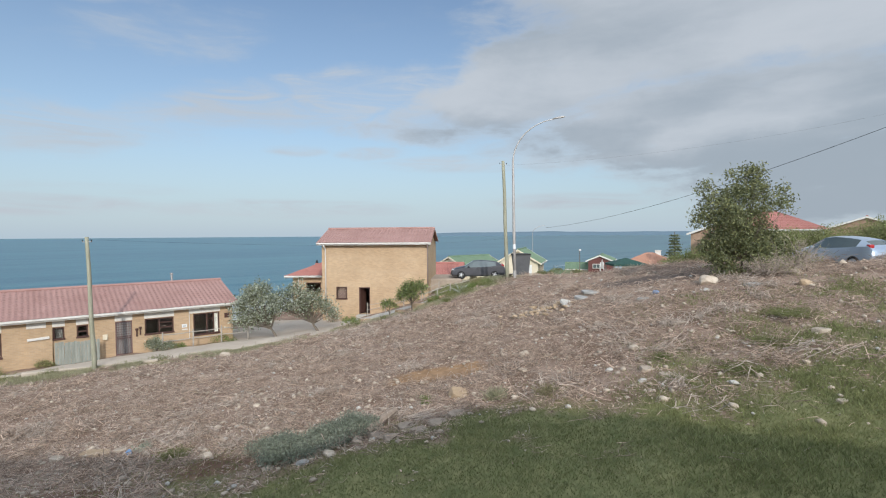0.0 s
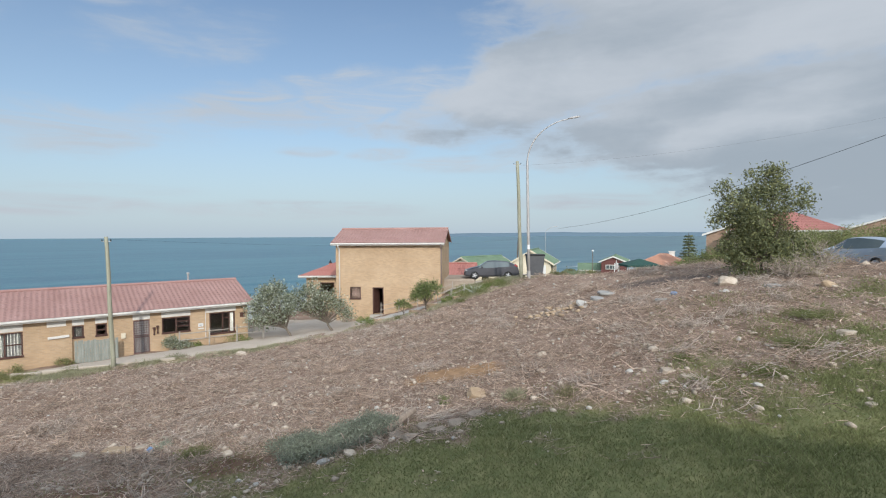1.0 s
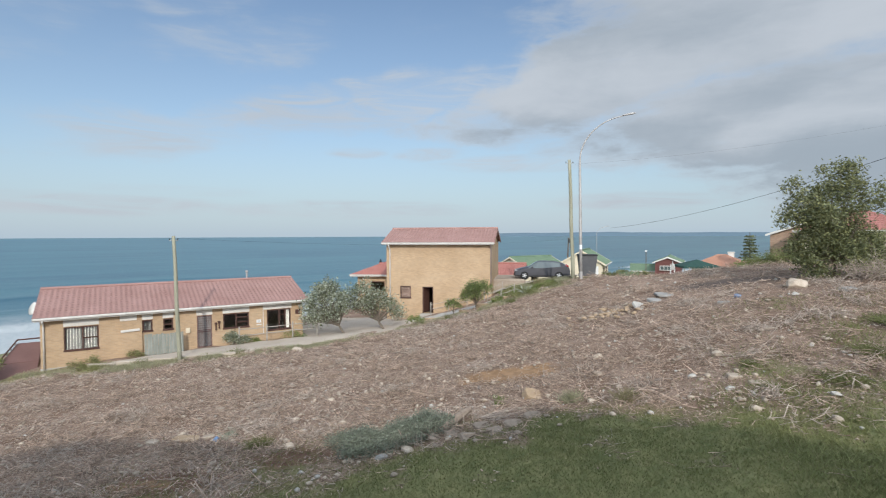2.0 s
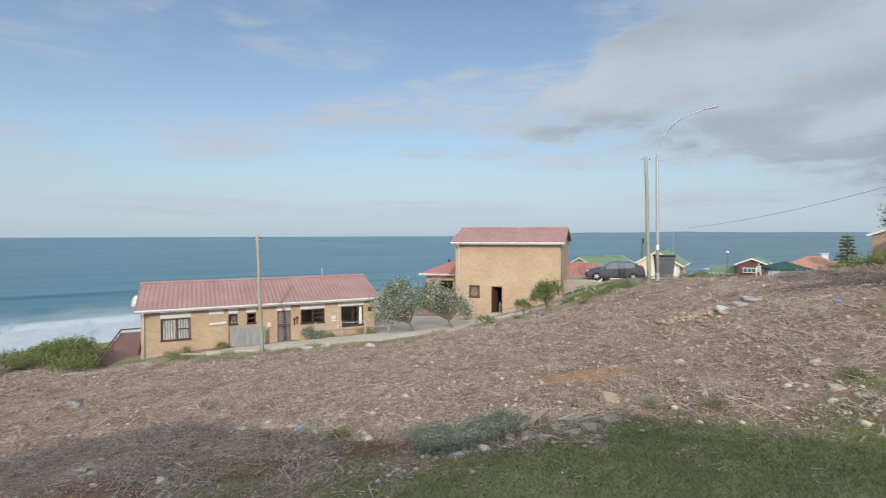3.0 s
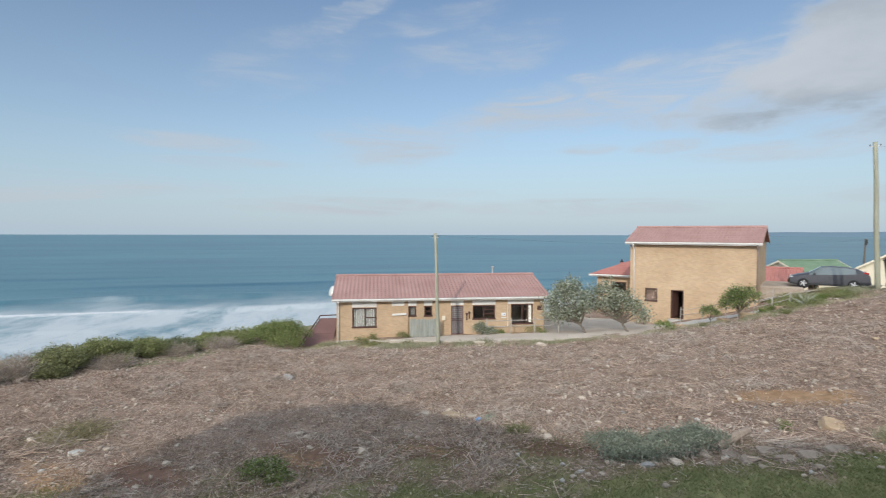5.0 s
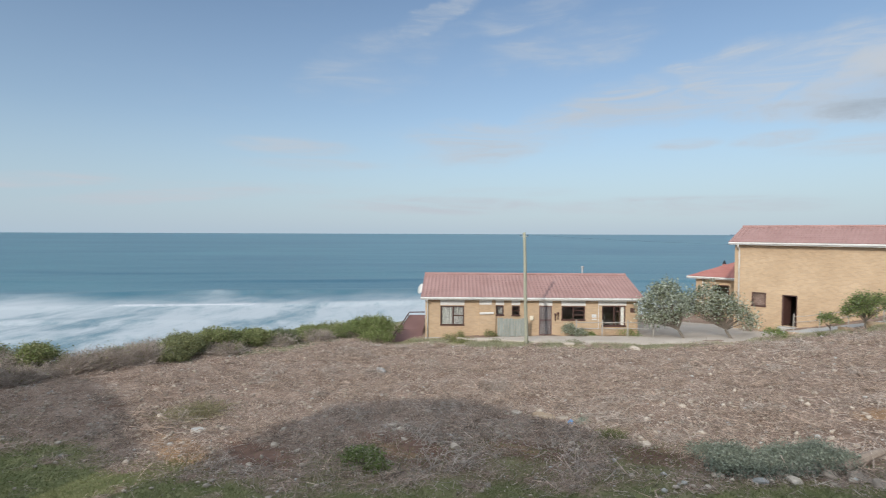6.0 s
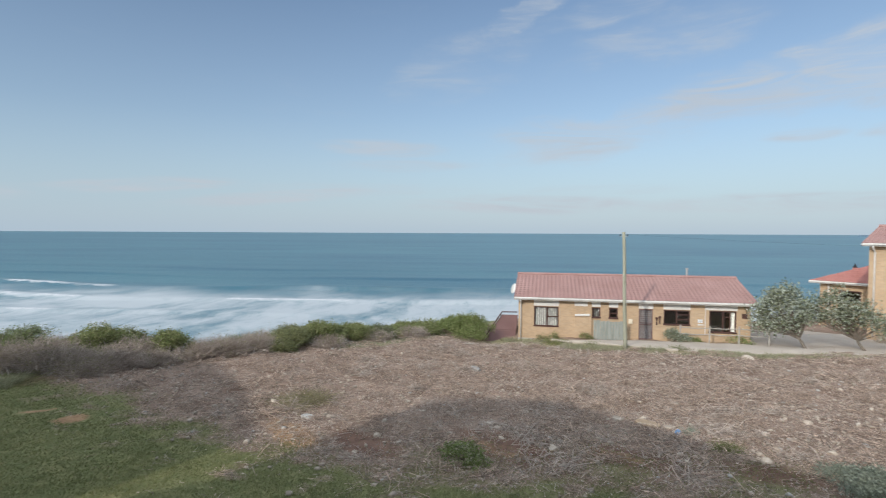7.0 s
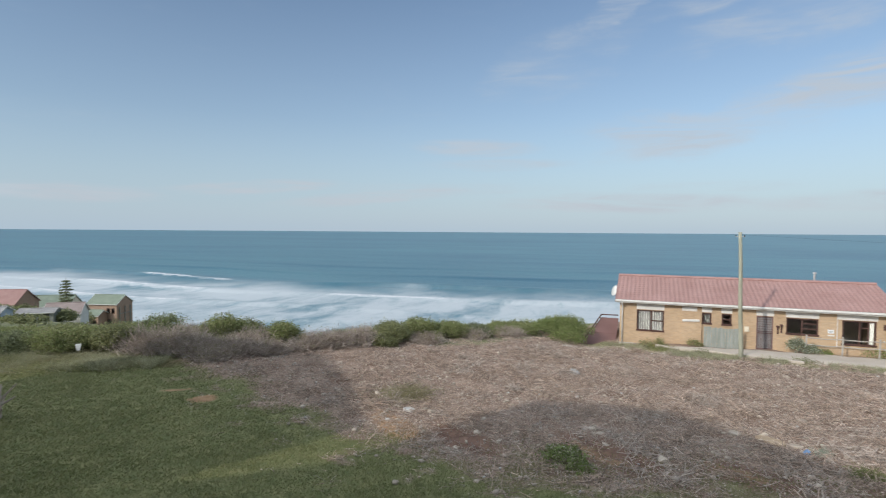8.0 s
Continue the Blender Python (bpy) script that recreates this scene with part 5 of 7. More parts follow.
wing("unseen_building", -14.4, -1.2, -15.0, -6.6, 9.15, 10.5, -10.0, "unseen plastered building with a low gable, shades the lot", [(-12, -9, 3.2, 5.4)])
wing("unseen_building", -1.18, 9.3, -15.0, -6.6, 9.0, 10.05, 3.7, "second unseen plastered building with a low gable, shades the lot", [(0, 4, 3.0, 5.4)], 7.4)
wing("unseen_building", -29.0, -16.15, -15.0, -6.6, 6.6, 7.9, -25.0, "unseen plastered neighbouring building that shades the lawn", eave_far=5.75)

bm = bmesh.new()                                     # unseen sloped wall, added to cut the sunlit strip on the lawn
prof = ((-16.13, -4.0), (-14.42, -4.0), (-14.42, 4.7), (-15.3, 3.6), (-16.13, 2.9))
a, b = [[bm.verts.new((x, y, z)) for x, z in prof] for y in (-6.95, -6.65)]
bm.faces.new(a)
bm.faces.new(b[::-1])
for k in range(5):
    bm.faces.new((a[k], a[(k + 1) % 5], b[(k + 1) % 5], b[k]))
bmesh.ops.recalc_face_normals(bm, faces=bm.faces)
mesh_thing("shade_wall", bm, M["cream"], "unseen sloped wall that trims the sunlit strip", "wall", pose(0, 0, 0, 0, 0, 16))

# ---------- cars ----------
def car(m, label, paint, L=4.2, W=1.72, H=1.46):
    c = thing("car", m, label, "car", "parked cars")
    s = L / 4.2
    # station: x, bottom, belt, top, half width at the sill, half width at the top
    st = [(0.00, .34, .56, .60, .60, .40), (0.10, .24, .66, .72, .76, .55), (0.45, .20, .78, .85, .84, .66), (0.95, .20, .88, .96, .86, .68), (1.12, .20, .90, 1.02, .86, .66),
          (1.72, .20, .92, 1.40, .86, .56), (1.80, .20, .925, 1.42, .86, .56), (2.30, .20, .94, 1.46, .86, .56), (2.38, .20, .945, 1.455, .86, .56), (3.00, .20, .98, 1.41, .86, .55),
          (3.46, .20, 1.02, 1.34, .86, .54), (3.66, .22, 1.03, 1.28, .855, .54), (4.00, .26, 1.04, 1.09, .84, .60), (4.13, .30, .92, .96, .80, .60), (4.20, .36, .74, .78, .70, .55)]
    rings = []
    for x, b, be, t, w, wt in st:
        be, t = be * H / 1.46, t * H / 1.46
        half = [(0, b), (w * .9, b), (w, b + .12), (w * 1.0, (b + be) / 2), (w * .965, be), (wt, t - .03 * (t - be > .2)), (wt * .6, t + .012), (0, t + .02)]
        full = [(x * s, y * W / 1.72, z) for y, z in half] + [(x * s, -y * W / 1.72, z) for y, z in half[-2:0:-1]]
        rings.append(full)
    n = len(rings[0])
    body, glass = bmesh.new(), bmesh.new()
    side_glass = {(4, 5), (5, 6), (6, 7), (7, 8), (8, 9), (9, 10)}
    for i in range(len(rings) - 1):
        for k in range(n):
            q = [rings[i][k], rings[i][(k + 1) % n], rings[i + 1][(k + 1) % n], rings[i + 1][k]]
            is_side = k in (4, n - 5) and (i, i + 1) in side_glass
            is_front = k in (5, 6, n - 7, n - 6) and i == 4
            is_rear = k in (5, 6, n - 7, n - 6) and i == 11
            bm = glass if is_side or is_front or is_rear else body
            bm.faces.new([bm.verts.new(v) for v in q])
    for r in (rings[0][::-1], rings[-1]):
        body.faces.new([body.verts.new(v) for v in r])
    for bm in (body, glass):
        bmesh.ops.remove_doubles(bm, verts=bm.verts, dist=1e-4)
        bmesh.ops.recalc_face_normals(bm, faces=bm.faces)
    bo = part("body", body, paint, c, smooth=True)
    bo.data.set_sharp_from_angle(angle=radians(32))
    part("window_glass", glass, M["car_glass"], c, "dark tinted glass", smooth=True)
    for x in (0.80, 3.36):
        for sy in (-1, 1):
            y = sy * W / 2
            bm = bmesh.new()
            lathe(bm, [(0.20, -0.08), (0.29, -0.10), (0.315, -0.06), (0.315, 0.06), (0.29, 0.10), (0.20, 0.08)], 24, "y")
            wh = part("wheel", bm, M["tyre"], c, "black tyre", smooth=True)
            wh.matrix_basis = pose(x * s, y * 0.94, 0.315)
            bm = bmesh.new()
            lathe(bm, [(0.205, -0.085), (0.215, 0.0), (0.205, 0.085)], 24, "y")
            for k in range(5):
                a = 2 * math.pi * k / 5
                q = bmesh.new()
                box(q, 0.03, 0.205, -0.07, 0.07, -0.028, 0.028)
                bmesh.ops.rotate(q, verts=q.verts, cent=(0, 0, 0), matrix=Matrix.Rotation(a, 3, "Y"))
                me_ = bpy.data.meshes.new("tmp")
                q.to_mesh(me_)
                q.free()
                bm.from_mesh(me_)
                bpy.data.meshes.remove(me_)
            lathe(bm, [(0.0, -0.075), (0.06, -0.075), (0.06, 0.075), (0.0, 0.075)], 10, "y")
            part("rim", bm, M["alloy"], wh, "five spoke alloy rim")
            bm = bmesh.new()
            lathe(bm, [(0.0, sy * 0.002), (0.355, sy * 0.002), (0.37, -sy * 0.02)], 24, "y")
            arch = part("wheel_arch", bm, M["black"], c)
            arch.matrix_basis = pose(x * s, y * 0.995 - sy * 0.03, 0.33)
    for sy in (-1, 1):
        q = boxed(-0.05, 0.26, -0.16, 0.16, -0.07, 0.08, bevel=0.04)
        part("headlight", q, M["clear_lens"], c, "clear headlight").matrix_basis = pose(0.16 * s, sy * 0.60 * W / 1.72, 0.66, 0, 0, -sy * 32)
        q = boxed(-0.16, 0.10, -0.12, 0.10, -0.14, 0.20, bevel=0.04)
        part("tail_light", q, M["red_lens"], c, "red tail light").matrix_basis = pose(3.99 * s, sy * 0.68 * W / 1.72, 0.93 * H / 1.46, 0, 0, sy * 20)
        q = boxed(-0.07, 0.07, -0.09, 0.09, -0.06, 0.07, bevel=0.03)
        part("wing_mirror", q, paint, c).matrix_basis = pose(1.38 * s, sy * (W / 2 + 0.06), 0.97)
        q = boxed(2.02 * s, 2.20 * s, sy * W / 2 - 0.02, sy * W / 2 + 0.02, 0.80, 0.83)
        part("door_handle", q, paint, c)
        q = boxed(3.0 * s, 3.18 * s, sy * W / 2 - 0.02, sy * W / 2 + 0.02, 0.84, 0.87)
        part("door_handle", q, paint, c)
        q = boxed(1.1 * s, 3.05 * s, sy * W / 2 * 0.99 - 0.02, sy * W / 2 * 0.99 + 0.012, 0.20, 0.29)
        part("sill", q, M["black"], c)
    part("front_bumper", boxed(-0.03, 0.12, -0.45, 0.45, 0.28, 0.48, bevel=0.03), M["black"], c)
    part("number_plate", boxed(4.205 * s, 4.215 * s, -0.25, 0.25, 0.60, 0.70), M["sign_white"], c, "pale number plate")
    part("rear_bumper", boxed(4.0 * s, 4.24 * s, -0.6, 0.6, 0.34, 0.5, bevel=0.03), paint, c)
    return c


car(pose(-1.2, 42.3, gz(1.0, 42.3) + 0.32, 0, 0, 0.5), "dark grey hatchback parked on the gravel apron", M["car_grey"], 4.35, 1.72, 1.44)
car(pose(17.0, 27.0, 2.73, 0, 0, -77), "pale silver hatchback parked beyond the brow", M["car_silver"], 4.25, 1.76, 1.48)

# ---------- street things by the poles ----------
wb = thing("wheelie_bin", pose(4.0, 37.9, gz(4.0, 37.9), 0, 0, 8) @ Matrix.Scale(1.28, 4), "dark plastic wheelie bin behind the lamp post", "bin")
bm = bmesh.new()
vs = [[bm.verts.new((sx * w, sy * d, z)) for sx, sy in ((-1, -1), (1, -1), (1, 1), (-1, 1))] for w, d, z in ((.36, .30, .05), (.46, .38, 1.15))]
bm.faces.new(vs[0][::-1]); bm.faces.new(vs[1])
for k in range(4):
    bm.faces.new((vs[0][k], vs[0][(k + 1) % 4], vs[1][(k + 1) % 4], vs[1][k]))
part("body", bm, M["bin"], wb)
part("lid", boxed(-.49, .49, -.42, .42, 1.155, 1.24, bevel=0.03), M["black"], wb)
part("handle", boxed(-.4, .4, .43, .49, 1.1, 1.16), M["black"], wb)
for sx in (-.34, .34):
    bm = bmesh.new()
    lathe(bm, [(0, -.04), (.1, -.04), (.1, .04), (0, .04)], 12, "x", (sx, .30, .08))
    part("wheel", bm, M["tyre"], wb)
mesh_thing("white_box", boxed(-.2, .2, -.15, .15, 0, .75, bevel=.02), M["sign_white"], "white electrical cabinet beside the bin", "cabinet", pose(4.65, 38.6, gz(4.65, 38.6)))

sg = thing("road_sign", pose(11.5, 44.4, 0.72, 0, 0, 20) @ Matrix.Scale(0.75, 4), "back of a pale triangular road sign on two posts", "road sign")
bm = bmesh.new()
t3 = [(-.26, 0, .95), (.26, 0, .95), (0, 0, 2.0)]
a = [bm.verts.new(p) for p in t3]
b = [bm.verts.new((p[0], .03, p[2])) for p in t3]
bm.faces.new(a); bm.faces.new(b[::-1])
for k in range(3):
    bm.faces.new((a[k], a[(k + 1) % 3], b[(k + 1) % 3], b[k]))
part("plate", bm, M["galv"], sg)
for k in (-.3, .35):
    bm = bmesh.new()
    tube(bm, [(k, .06, -1.2), (k * .6, .06, 1.6)], .045, 7)
    part("post", bm, M["sign_white"], sg)

gz0 = -1.25
cn = thing("gazebo", pose(19.6, 64.6, gz0), "dark green shade cloth gazebo on posts", "gazebo")
bm = bmesh.new()
ap = bm.verts.new((0, 0, 2.55))
cs = [bm.verts.new((sx * 2.0, sy * 2.0, 1.85)) for sx, sy in ((-1, -1), (1, -1), (1, 1), (-1, 1))]
lo = [bm.verts.new((v.co.x, v.co.y, 1.62)) for v in cs]
for k in range(4):
    bm.faces.new((cs[k], cs[(k + 1) % 4], ap))
    bm.faces.new((lo[k], lo[(k + 1) % 4], cs[(k + 1) % 4], cs[k]))
part("canopy", bm, M["canvas_green"], cn)
for sx, sy in ((-1, -1), (1, -1), (1, 1), (-1, 1)):
    part("post", boxed(sx * 1.9 - .05, sx * 1.9 + .05, sy * 1.9 - .05, sy * 1.9 + .05, -1.2, 1.84), M["rail"], cn)

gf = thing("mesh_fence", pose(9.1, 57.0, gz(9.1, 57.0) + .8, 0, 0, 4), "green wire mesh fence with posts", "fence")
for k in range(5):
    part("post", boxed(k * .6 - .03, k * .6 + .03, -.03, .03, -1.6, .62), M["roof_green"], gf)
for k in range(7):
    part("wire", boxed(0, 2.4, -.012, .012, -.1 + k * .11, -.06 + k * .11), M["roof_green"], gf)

# far lamps and pole
fl = thing("street_lamp", pose(7.8, 61.1, gz(7.8, 61.1)), "distant thin street lamp with curved arm", "street lamp", "street lamps")
bm = bmesh.new()
zz = 4.4 - gz(7.8, 61.1)
tube(bm, [(0, 0, -.2), (0, 0, zz)] + [(1.5 * (1 - math.cos(q)), 0, zz + .85 * math.sin(q)) for q in np.linspace(.2, 1.5, 8)], .022, 6)
part("column", bm, M["galv"], fl)
fp = thing("utility_pole", pose(4.45, 59.5, gz(4.45, 59.5)), "distant dark timber utility pole", "utility pole", "utility poles")
bm = bmesh.new()
tube(bm, [(-.15, 0, -.3), (.1, 0, 3.95 - gz(4.45, 59.5))], .075, 8)
part("shaft", bm, M["bark"], fp)
part("transformer_box", boxed(.05, .24, -.12, .04, 3.4 - gz(4.45, 59.5), 3.85 - gz(4.45, 59.5)), M["black"], fp)
fl2 = thing("street_lamp", pose(15.86, 73.2, gz(15.86, 73.2)), "distant dark lamp post with pale head", "street lamp", "street lamps")
bm = bmesh.new()
tube(bm, [(0, 0, -.2), (0, 0, 1.9 - gz(15.86, 73.2))], .05, 7)
part("column", bm, M["bark"], fl2)
part("lantern_head", boxed(-.13, .13, -.1, .1, 1.9 - gz(15.86, 73.2), 2.08 - gz(15.86, 73.2)), M["sign_white"], fl2)


def wire(a, b, sag, label, r=0.012):
    bm = bmesh.new()
    a, b = Vector(a), Vector(b)
    tube(bm, [a.lerp(b, k / 24) - Vector((0, 0, sag * 4 * (k / 24) * (1 - k / 24))) for k in range(25)], r, 4, caps=False)
    return mesh_thing("overhead_wire", bm, M["black"], label, "cable", group="overhead wires")


wire((9.3, 60.9, 5.0), (24.0, 17.0, 12.0), 1.3, "black overhead cable sagging over the brow", 0.014)
wire((P1[0] - .25, P1[1], 4.3), (4.45, 59.5, 3.8), 0.5, "thin overhead wire from the near pole", 0.004)
wire((P2[0], P2[1], 9.15), (30, 33, 12.5), 0.7, "thin overhead wire from the tall pole", 0.0035)


# ---------- plants ----------
def fast_mesh(name, verts, faces, material, smooth=False):
    """A mesh from arrays; all faces have the same number of corners."""
    verts, faces = np.asarray(verts, np.float32), np.asarray(faces, np.int32)
    me = bpy.data.meshes.new(name)
    n, k = faces.shape
    me.vertices.add(len(verts))
    me.vertices.foreach_set("co", verts.ravel())
    me.loops.add(n * k)
    me.loops.foreach_set("vertex_index", faces.ravel())
    me.polygons.add(n)
    me.polygons.foreach_set("loop_start", np.arange(0, n * k, k, dtype=np.int32))
    me.update(calc_edges=True)
    me.materials.append(material)
    return new(name, me)


def unit(v):
    return v / np.maximum(np.linalg.norm(v, axis=-1, keepdims=True), 1e-9)


def leaf_arrays(points, size, wide, rg, up=0.4):
    """Diamond leaves, folded a little along the middle, at the given points."""
    n = len(points)
    d = unit(rg.normal(size=(n, 3)) + np.array([0, 0, up]))
    s = unit(np.cross(d, rg.normal(size=(n, 3))))
    u = np.cross(d, s)
    ln = (size * rg.uniform(0.6, 1.3, n))[:, None]
    a = points - d * ln * 0.5
    b = points + d * ln * 0.5
    m1 = points + s * ln * wide + u * ln * 0.12
    m2 = points - s * ln * wide + u * ln * 0.12
    verts = np.stack([a, m1, b, m2], 1).reshape(-1, 3)
    faces = np.arange(4 * n).reshape(n, 4)
    return verts, faces


def crown_points(lobes, n, clump, spread, rg):
    """Leaf points gathered in clumps near the skin of several round lobes."""
    lobes = np.array(lobes, float)
    weight = (lobes[:, 3] * lobes[:, 4] * lobes[:, 5]) ** 0.67
    m = max(4, n // clump)
    pick = rg.choice(len(lobes), m, p=weight / weight.sum())
    d = unit(rg.normal(size=(m, 3)))
    d[:, 2] = np.where(d[:, 2] < -0.35, -d[:, 2] * 0.6, d[:, 2])
    r = 0.50 + 0.55 * rg.random(m) ** 0.6
    centres = lobes[pick, :3] + d * r[:, None] * lobes[pick, 3:]
    pts = np.repeat(centres, clump, 0) + rg.normal(size=(m * clump, 3)) * spread
    return centres, pts


def limbs(bm, base, centres, rg, r0, count):
    trunk_top = Vector(base) + (Vector(np.mean(centres, 0)) - Vector(base)) * 0.45
    mid = Vector(base).lerp(trunk_top, 0.5) + Vector((rg.normal() * 0.06, rg.normal() * 0.06, 0))
    tube(bm, [Vector(base) - Vector((0, 0, 0.2)), Vector(base), mid, trunk_top], [r0 * 1.25, r0, r0 * 0.8, r0 * 0.62], 8)
    for c in centres[rg.choice(len(centres), min(count, len(centres)), replace=False)]:
        start = mid.lerp(trunk_top, rg.uniform(0.2, 1.0))
        c = Vector(c)
        bend = start.lerp(c, 0.5) + Vector(rg.normal(size=3) * 0.10)
        tube(bm, [start, bend, c], [r0 * 0.42, r0 * 0.25, r0 * 0.08], 5, caps=False)


def plant(name, x, y, lobes, n, label, leaf, category="tree", size=0.09, wide=0.28, clump=16, spread=0.10, r0=0.07, boughs=30, seed=1, group="", extra=None, lean=(0, 0)):
    rg = np.random.default_rng(seed)
    t = thing(name, pose(x, y, gz(x, y)), label, category, group)
    centres, pts = crown_points(lobes, n, clump, spread, rg)
    bm = bmesh.new()
    limbs(bm, (lean[0], lean[1], 0), centres, rg, r0, boughs)
    part("trunk", bm, M["bark"], t, smooth=True)
    v, f = leaf_arrays(pts, size, wide, rg)
    ob = fast_mesh("crown", v, f, M[leaf])
    ob.parent = t
    if extra:
        k = rg.random(len(pts)) < extra[1]
        v, f = leaf_arrays(pts[k] + rg.normal(size=(k.sum(), 3)) * 0.05, size, wide, rg)
        ob = fast_mesh("young_foliage", v, f, M[extra[0]])
        ob.parent = t
    return t


def twig_arrays(a, b, r, r2=None):
    """Three sided sticks from a to b."""
    n = len(a)
    d = unit(b - a)
    s = unit(np.cross(d, np.where(np.abs(d[:, 2:3]) > 0.9, [[1.0, 0, 0]], [[0, 0, 1.0]])))
    u = np.cross(d, s)
    r = np.asarray(r)[:, None]
    r2 = r * 0.6 if r2 is None else np.asarray(r2)[:, None]
    vs = []
    for base, rr in ((a, r), (b, r2)):
        for k in range(3):
            q = 2 * math.pi * k / 3
            vs.append(base + (s * math.cos(q) + u * math.sin(q)) * rr)
    verts = np.stack(vs, 1).reshape(-1, 3)
    o = 6 * np.arange(n)[:, None]
    faces = np.concatenate([o + np.array([[k, (k + 1) % 3, 3 + (k + 1) % 3, 3 + k]]) for k in range(3)], 1).reshape(-1, 4)
    return verts, faces


def scrub(x, y, w, h, label, seed, n=500, leafy=0, group="scrub bushes"):
    """A dry, much branched shrub: a tangle of thin twigs with a few leaves."""
    rg = np.random.default_rng(seed)
    t = thing("scrub_bush", pose(x, y, gz(x, y)), label, "shrub", group)
    a = np.stack([rg.normal(0, w * 0.18, n), rg.normal(0, w * 0.18, n), rg.uniform(-0.1, h * 0.25, n)], -1)
    d = unit(np.stack([rg.normal(0, 1, n), rg.normal(0, 1, n), rg.uniform(0.5, 1.8, n)], -1))
    b = a + d * np.stack([np.full(n, w * 0.42), np.full(n, w * 0.42), np.full(n, h * 0.7)], -1) * rg.uniform(0.6, 1.1, n)[:, None]
    c = b + unit(d + rg.normal(0, 0.6, (n, 3))) * rg.uniform(0.15, 0.45, n)[:, None]
    c2 = b + unit(d + rg.normal(0, 0.8, (n, 3))) * rg.uniform(0.15, 0.4, n)[:, None]
    c3 = (a + b) / 2 + unit(d + rg.normal(0, 0.8, (n, 3))) * rg.uniform(0.2, 0.6, n)[:, None]
    v1, f1 = twig_arrays(a, b, rg.uniform(0.008, 0.018, n))
    parts_v, parts_f, off = [v1], [f1], len(v1)
    for q in (c, c2):
        v, f = twig_arrays(b, q, rg.uniform(0.005, 0.009, n))
        parts_v.append(v); parts_f.append(f + off); off += len(v)
    v, f = twig_arrays((a + b) / 2, c3, rg.uniform(0.005, 0.010, n))
    parts_v.append(v); parts_f.append(f + off)
    ob = fast_mesh("twig_tangle", np.concatenate(parts_v), np.concatenate(parts_f), M["scrub"])
    ob.parent = t
    if leafy:
        pts = np.concatenate([c, c2, c3, b])[rg.choice(4 * n, leafy)] + rg.normal(0, 0.06, (leafy, 3))
        v, f = leaf_arrays(pts, 0.07, 0.3, rg)
        ob = fast_mesh("foliage", v, f, M["leaf_olive"])
        ob.parent = t
    return t


# the dark green bush on the brow
rg = np.random.default_rng(8)
b_lobes = [(-1.2, 0, 2.9, .75, .8, .85), (-.3, 0, 3.3, .75, .8, .95), (.5, .1, 3.6, .6, .7, .85), (-1.7, .1, 3.75, .34, .4, .5), (1.5, 0, 3.0, .6, .6, .7), (1.75, 0, 3.6, .22, .3, .35), (.25, 0, 4.4, .45, .5, .5), (.75, .1, 4.5, .25, .3, .4), (-.55, 0, 4.3, .22, .3, .35), (-1.75, 0, 2.3, .6, .6, .6)]
for k in range(25):                                  # a ragged skirt down to the ground
    z = rg.uniform(-.05, 2.6)
    b_lobes.append((rg.uniform(-1.25, 1.45), rg.uniform(-.6, .5), z, rg.uniform(.4, .7), rg.uniform(.4, .7), rg.uniform(.45, .75)))
plant("bush", 12.6, 24.3, b_lobes, 17000, "large dense dark green leafy bush on the brow", "leaf", "bush", 0.13, 0.22, 13, 0.15, 0.06, 130, 11, extra=("leaf_olive", 0.5))
scrub(14.7, 23.8, 2.0, 1.5, "dry twiggy scrub beside the green bush", 21, 110, 700)
scrub(13.2, 22.9, 1.8, 0.9, "low dry scrub under the green bush", 22, 120, 500)
# two young trees on the driveway edge
plant("tree", -12.3, 32.4, [(-1.5, 0, 2.05, .85, .8, .7), (-.95, 0, 2.75, .75, .7, .6), (-.15, .1, 2.15, .7, .7, .55), (-1.95, .1, 1.45, .65, .6, .5), (-2.2, 0, 1.05, .55, .6, .32), (-1.15, 0, 1.35, .75, .7, .45), (-.35, 0, 1.35, .55, .5, .4), (-1.4, -.3, 1.0, .6, .5, .28), (-.6, .2, 3.15, .45, .45, .35), (-1.35, 0, 2.85, .4, .4, .35), (.15, 0, 1.75, .4, .4, .35), (-2.3, 0, 1.85, .35, .35, .3)],
      5000, "small silver leaved tree at the driveway edge", "leaf_grey", "tree", 0.15, 0.24, 13, 0.21, 0.085, 70, 12, "young trees", ("leaf", 0.42), (0.30, 0))
plant("tree", -10.1, 33.6, [(-2.1, 0, 2.15, .6, .6, .45), (-1.2, 0, 2.5, .75, .7, .5), (-.25, 0, 2.2, .7, .6, .5), (.7, 0, 1.8, .55, .5, .38), (-.9, 0, 1.75, .75, .7, .35), (-1.8, 0, 1.5, .6, .6, .32), (-.2, 0, 1.55, .5, .5, .3), (1.15, 0, 1.45, .45, .4, .25), (-1.0, .1, 2.95, .4, .4, .3), (-2.5, 0, 1.7, .4, .4, .3), (.35, 0, 2.35, .35, .35, .28), (1.5, 0, 1.15, .3, .3, .18)],
      3600, "small spreading grey green tree at the driveway edge", "leaf_grey", "tree", 0.15, 0.24, 12, 0.21, 0.085, 66, 13, "young trees", ("leaf", 0.62), (0.45, 0))
plant("shrub", -3.5, 33.6, [(0, 0, 1.25, .85, .8, .75), (.45, 0, 1.5, .55, .6, .5), (-.35, 0, .9, .75, .7, .6)], 3600, "rounded green garden shrub before the tall house", "leaf_bright", "shrub", 0.09, 0.27, 14, 0.09, 0.05, 24, 14, "garden shrubs", ("leaf", .5))
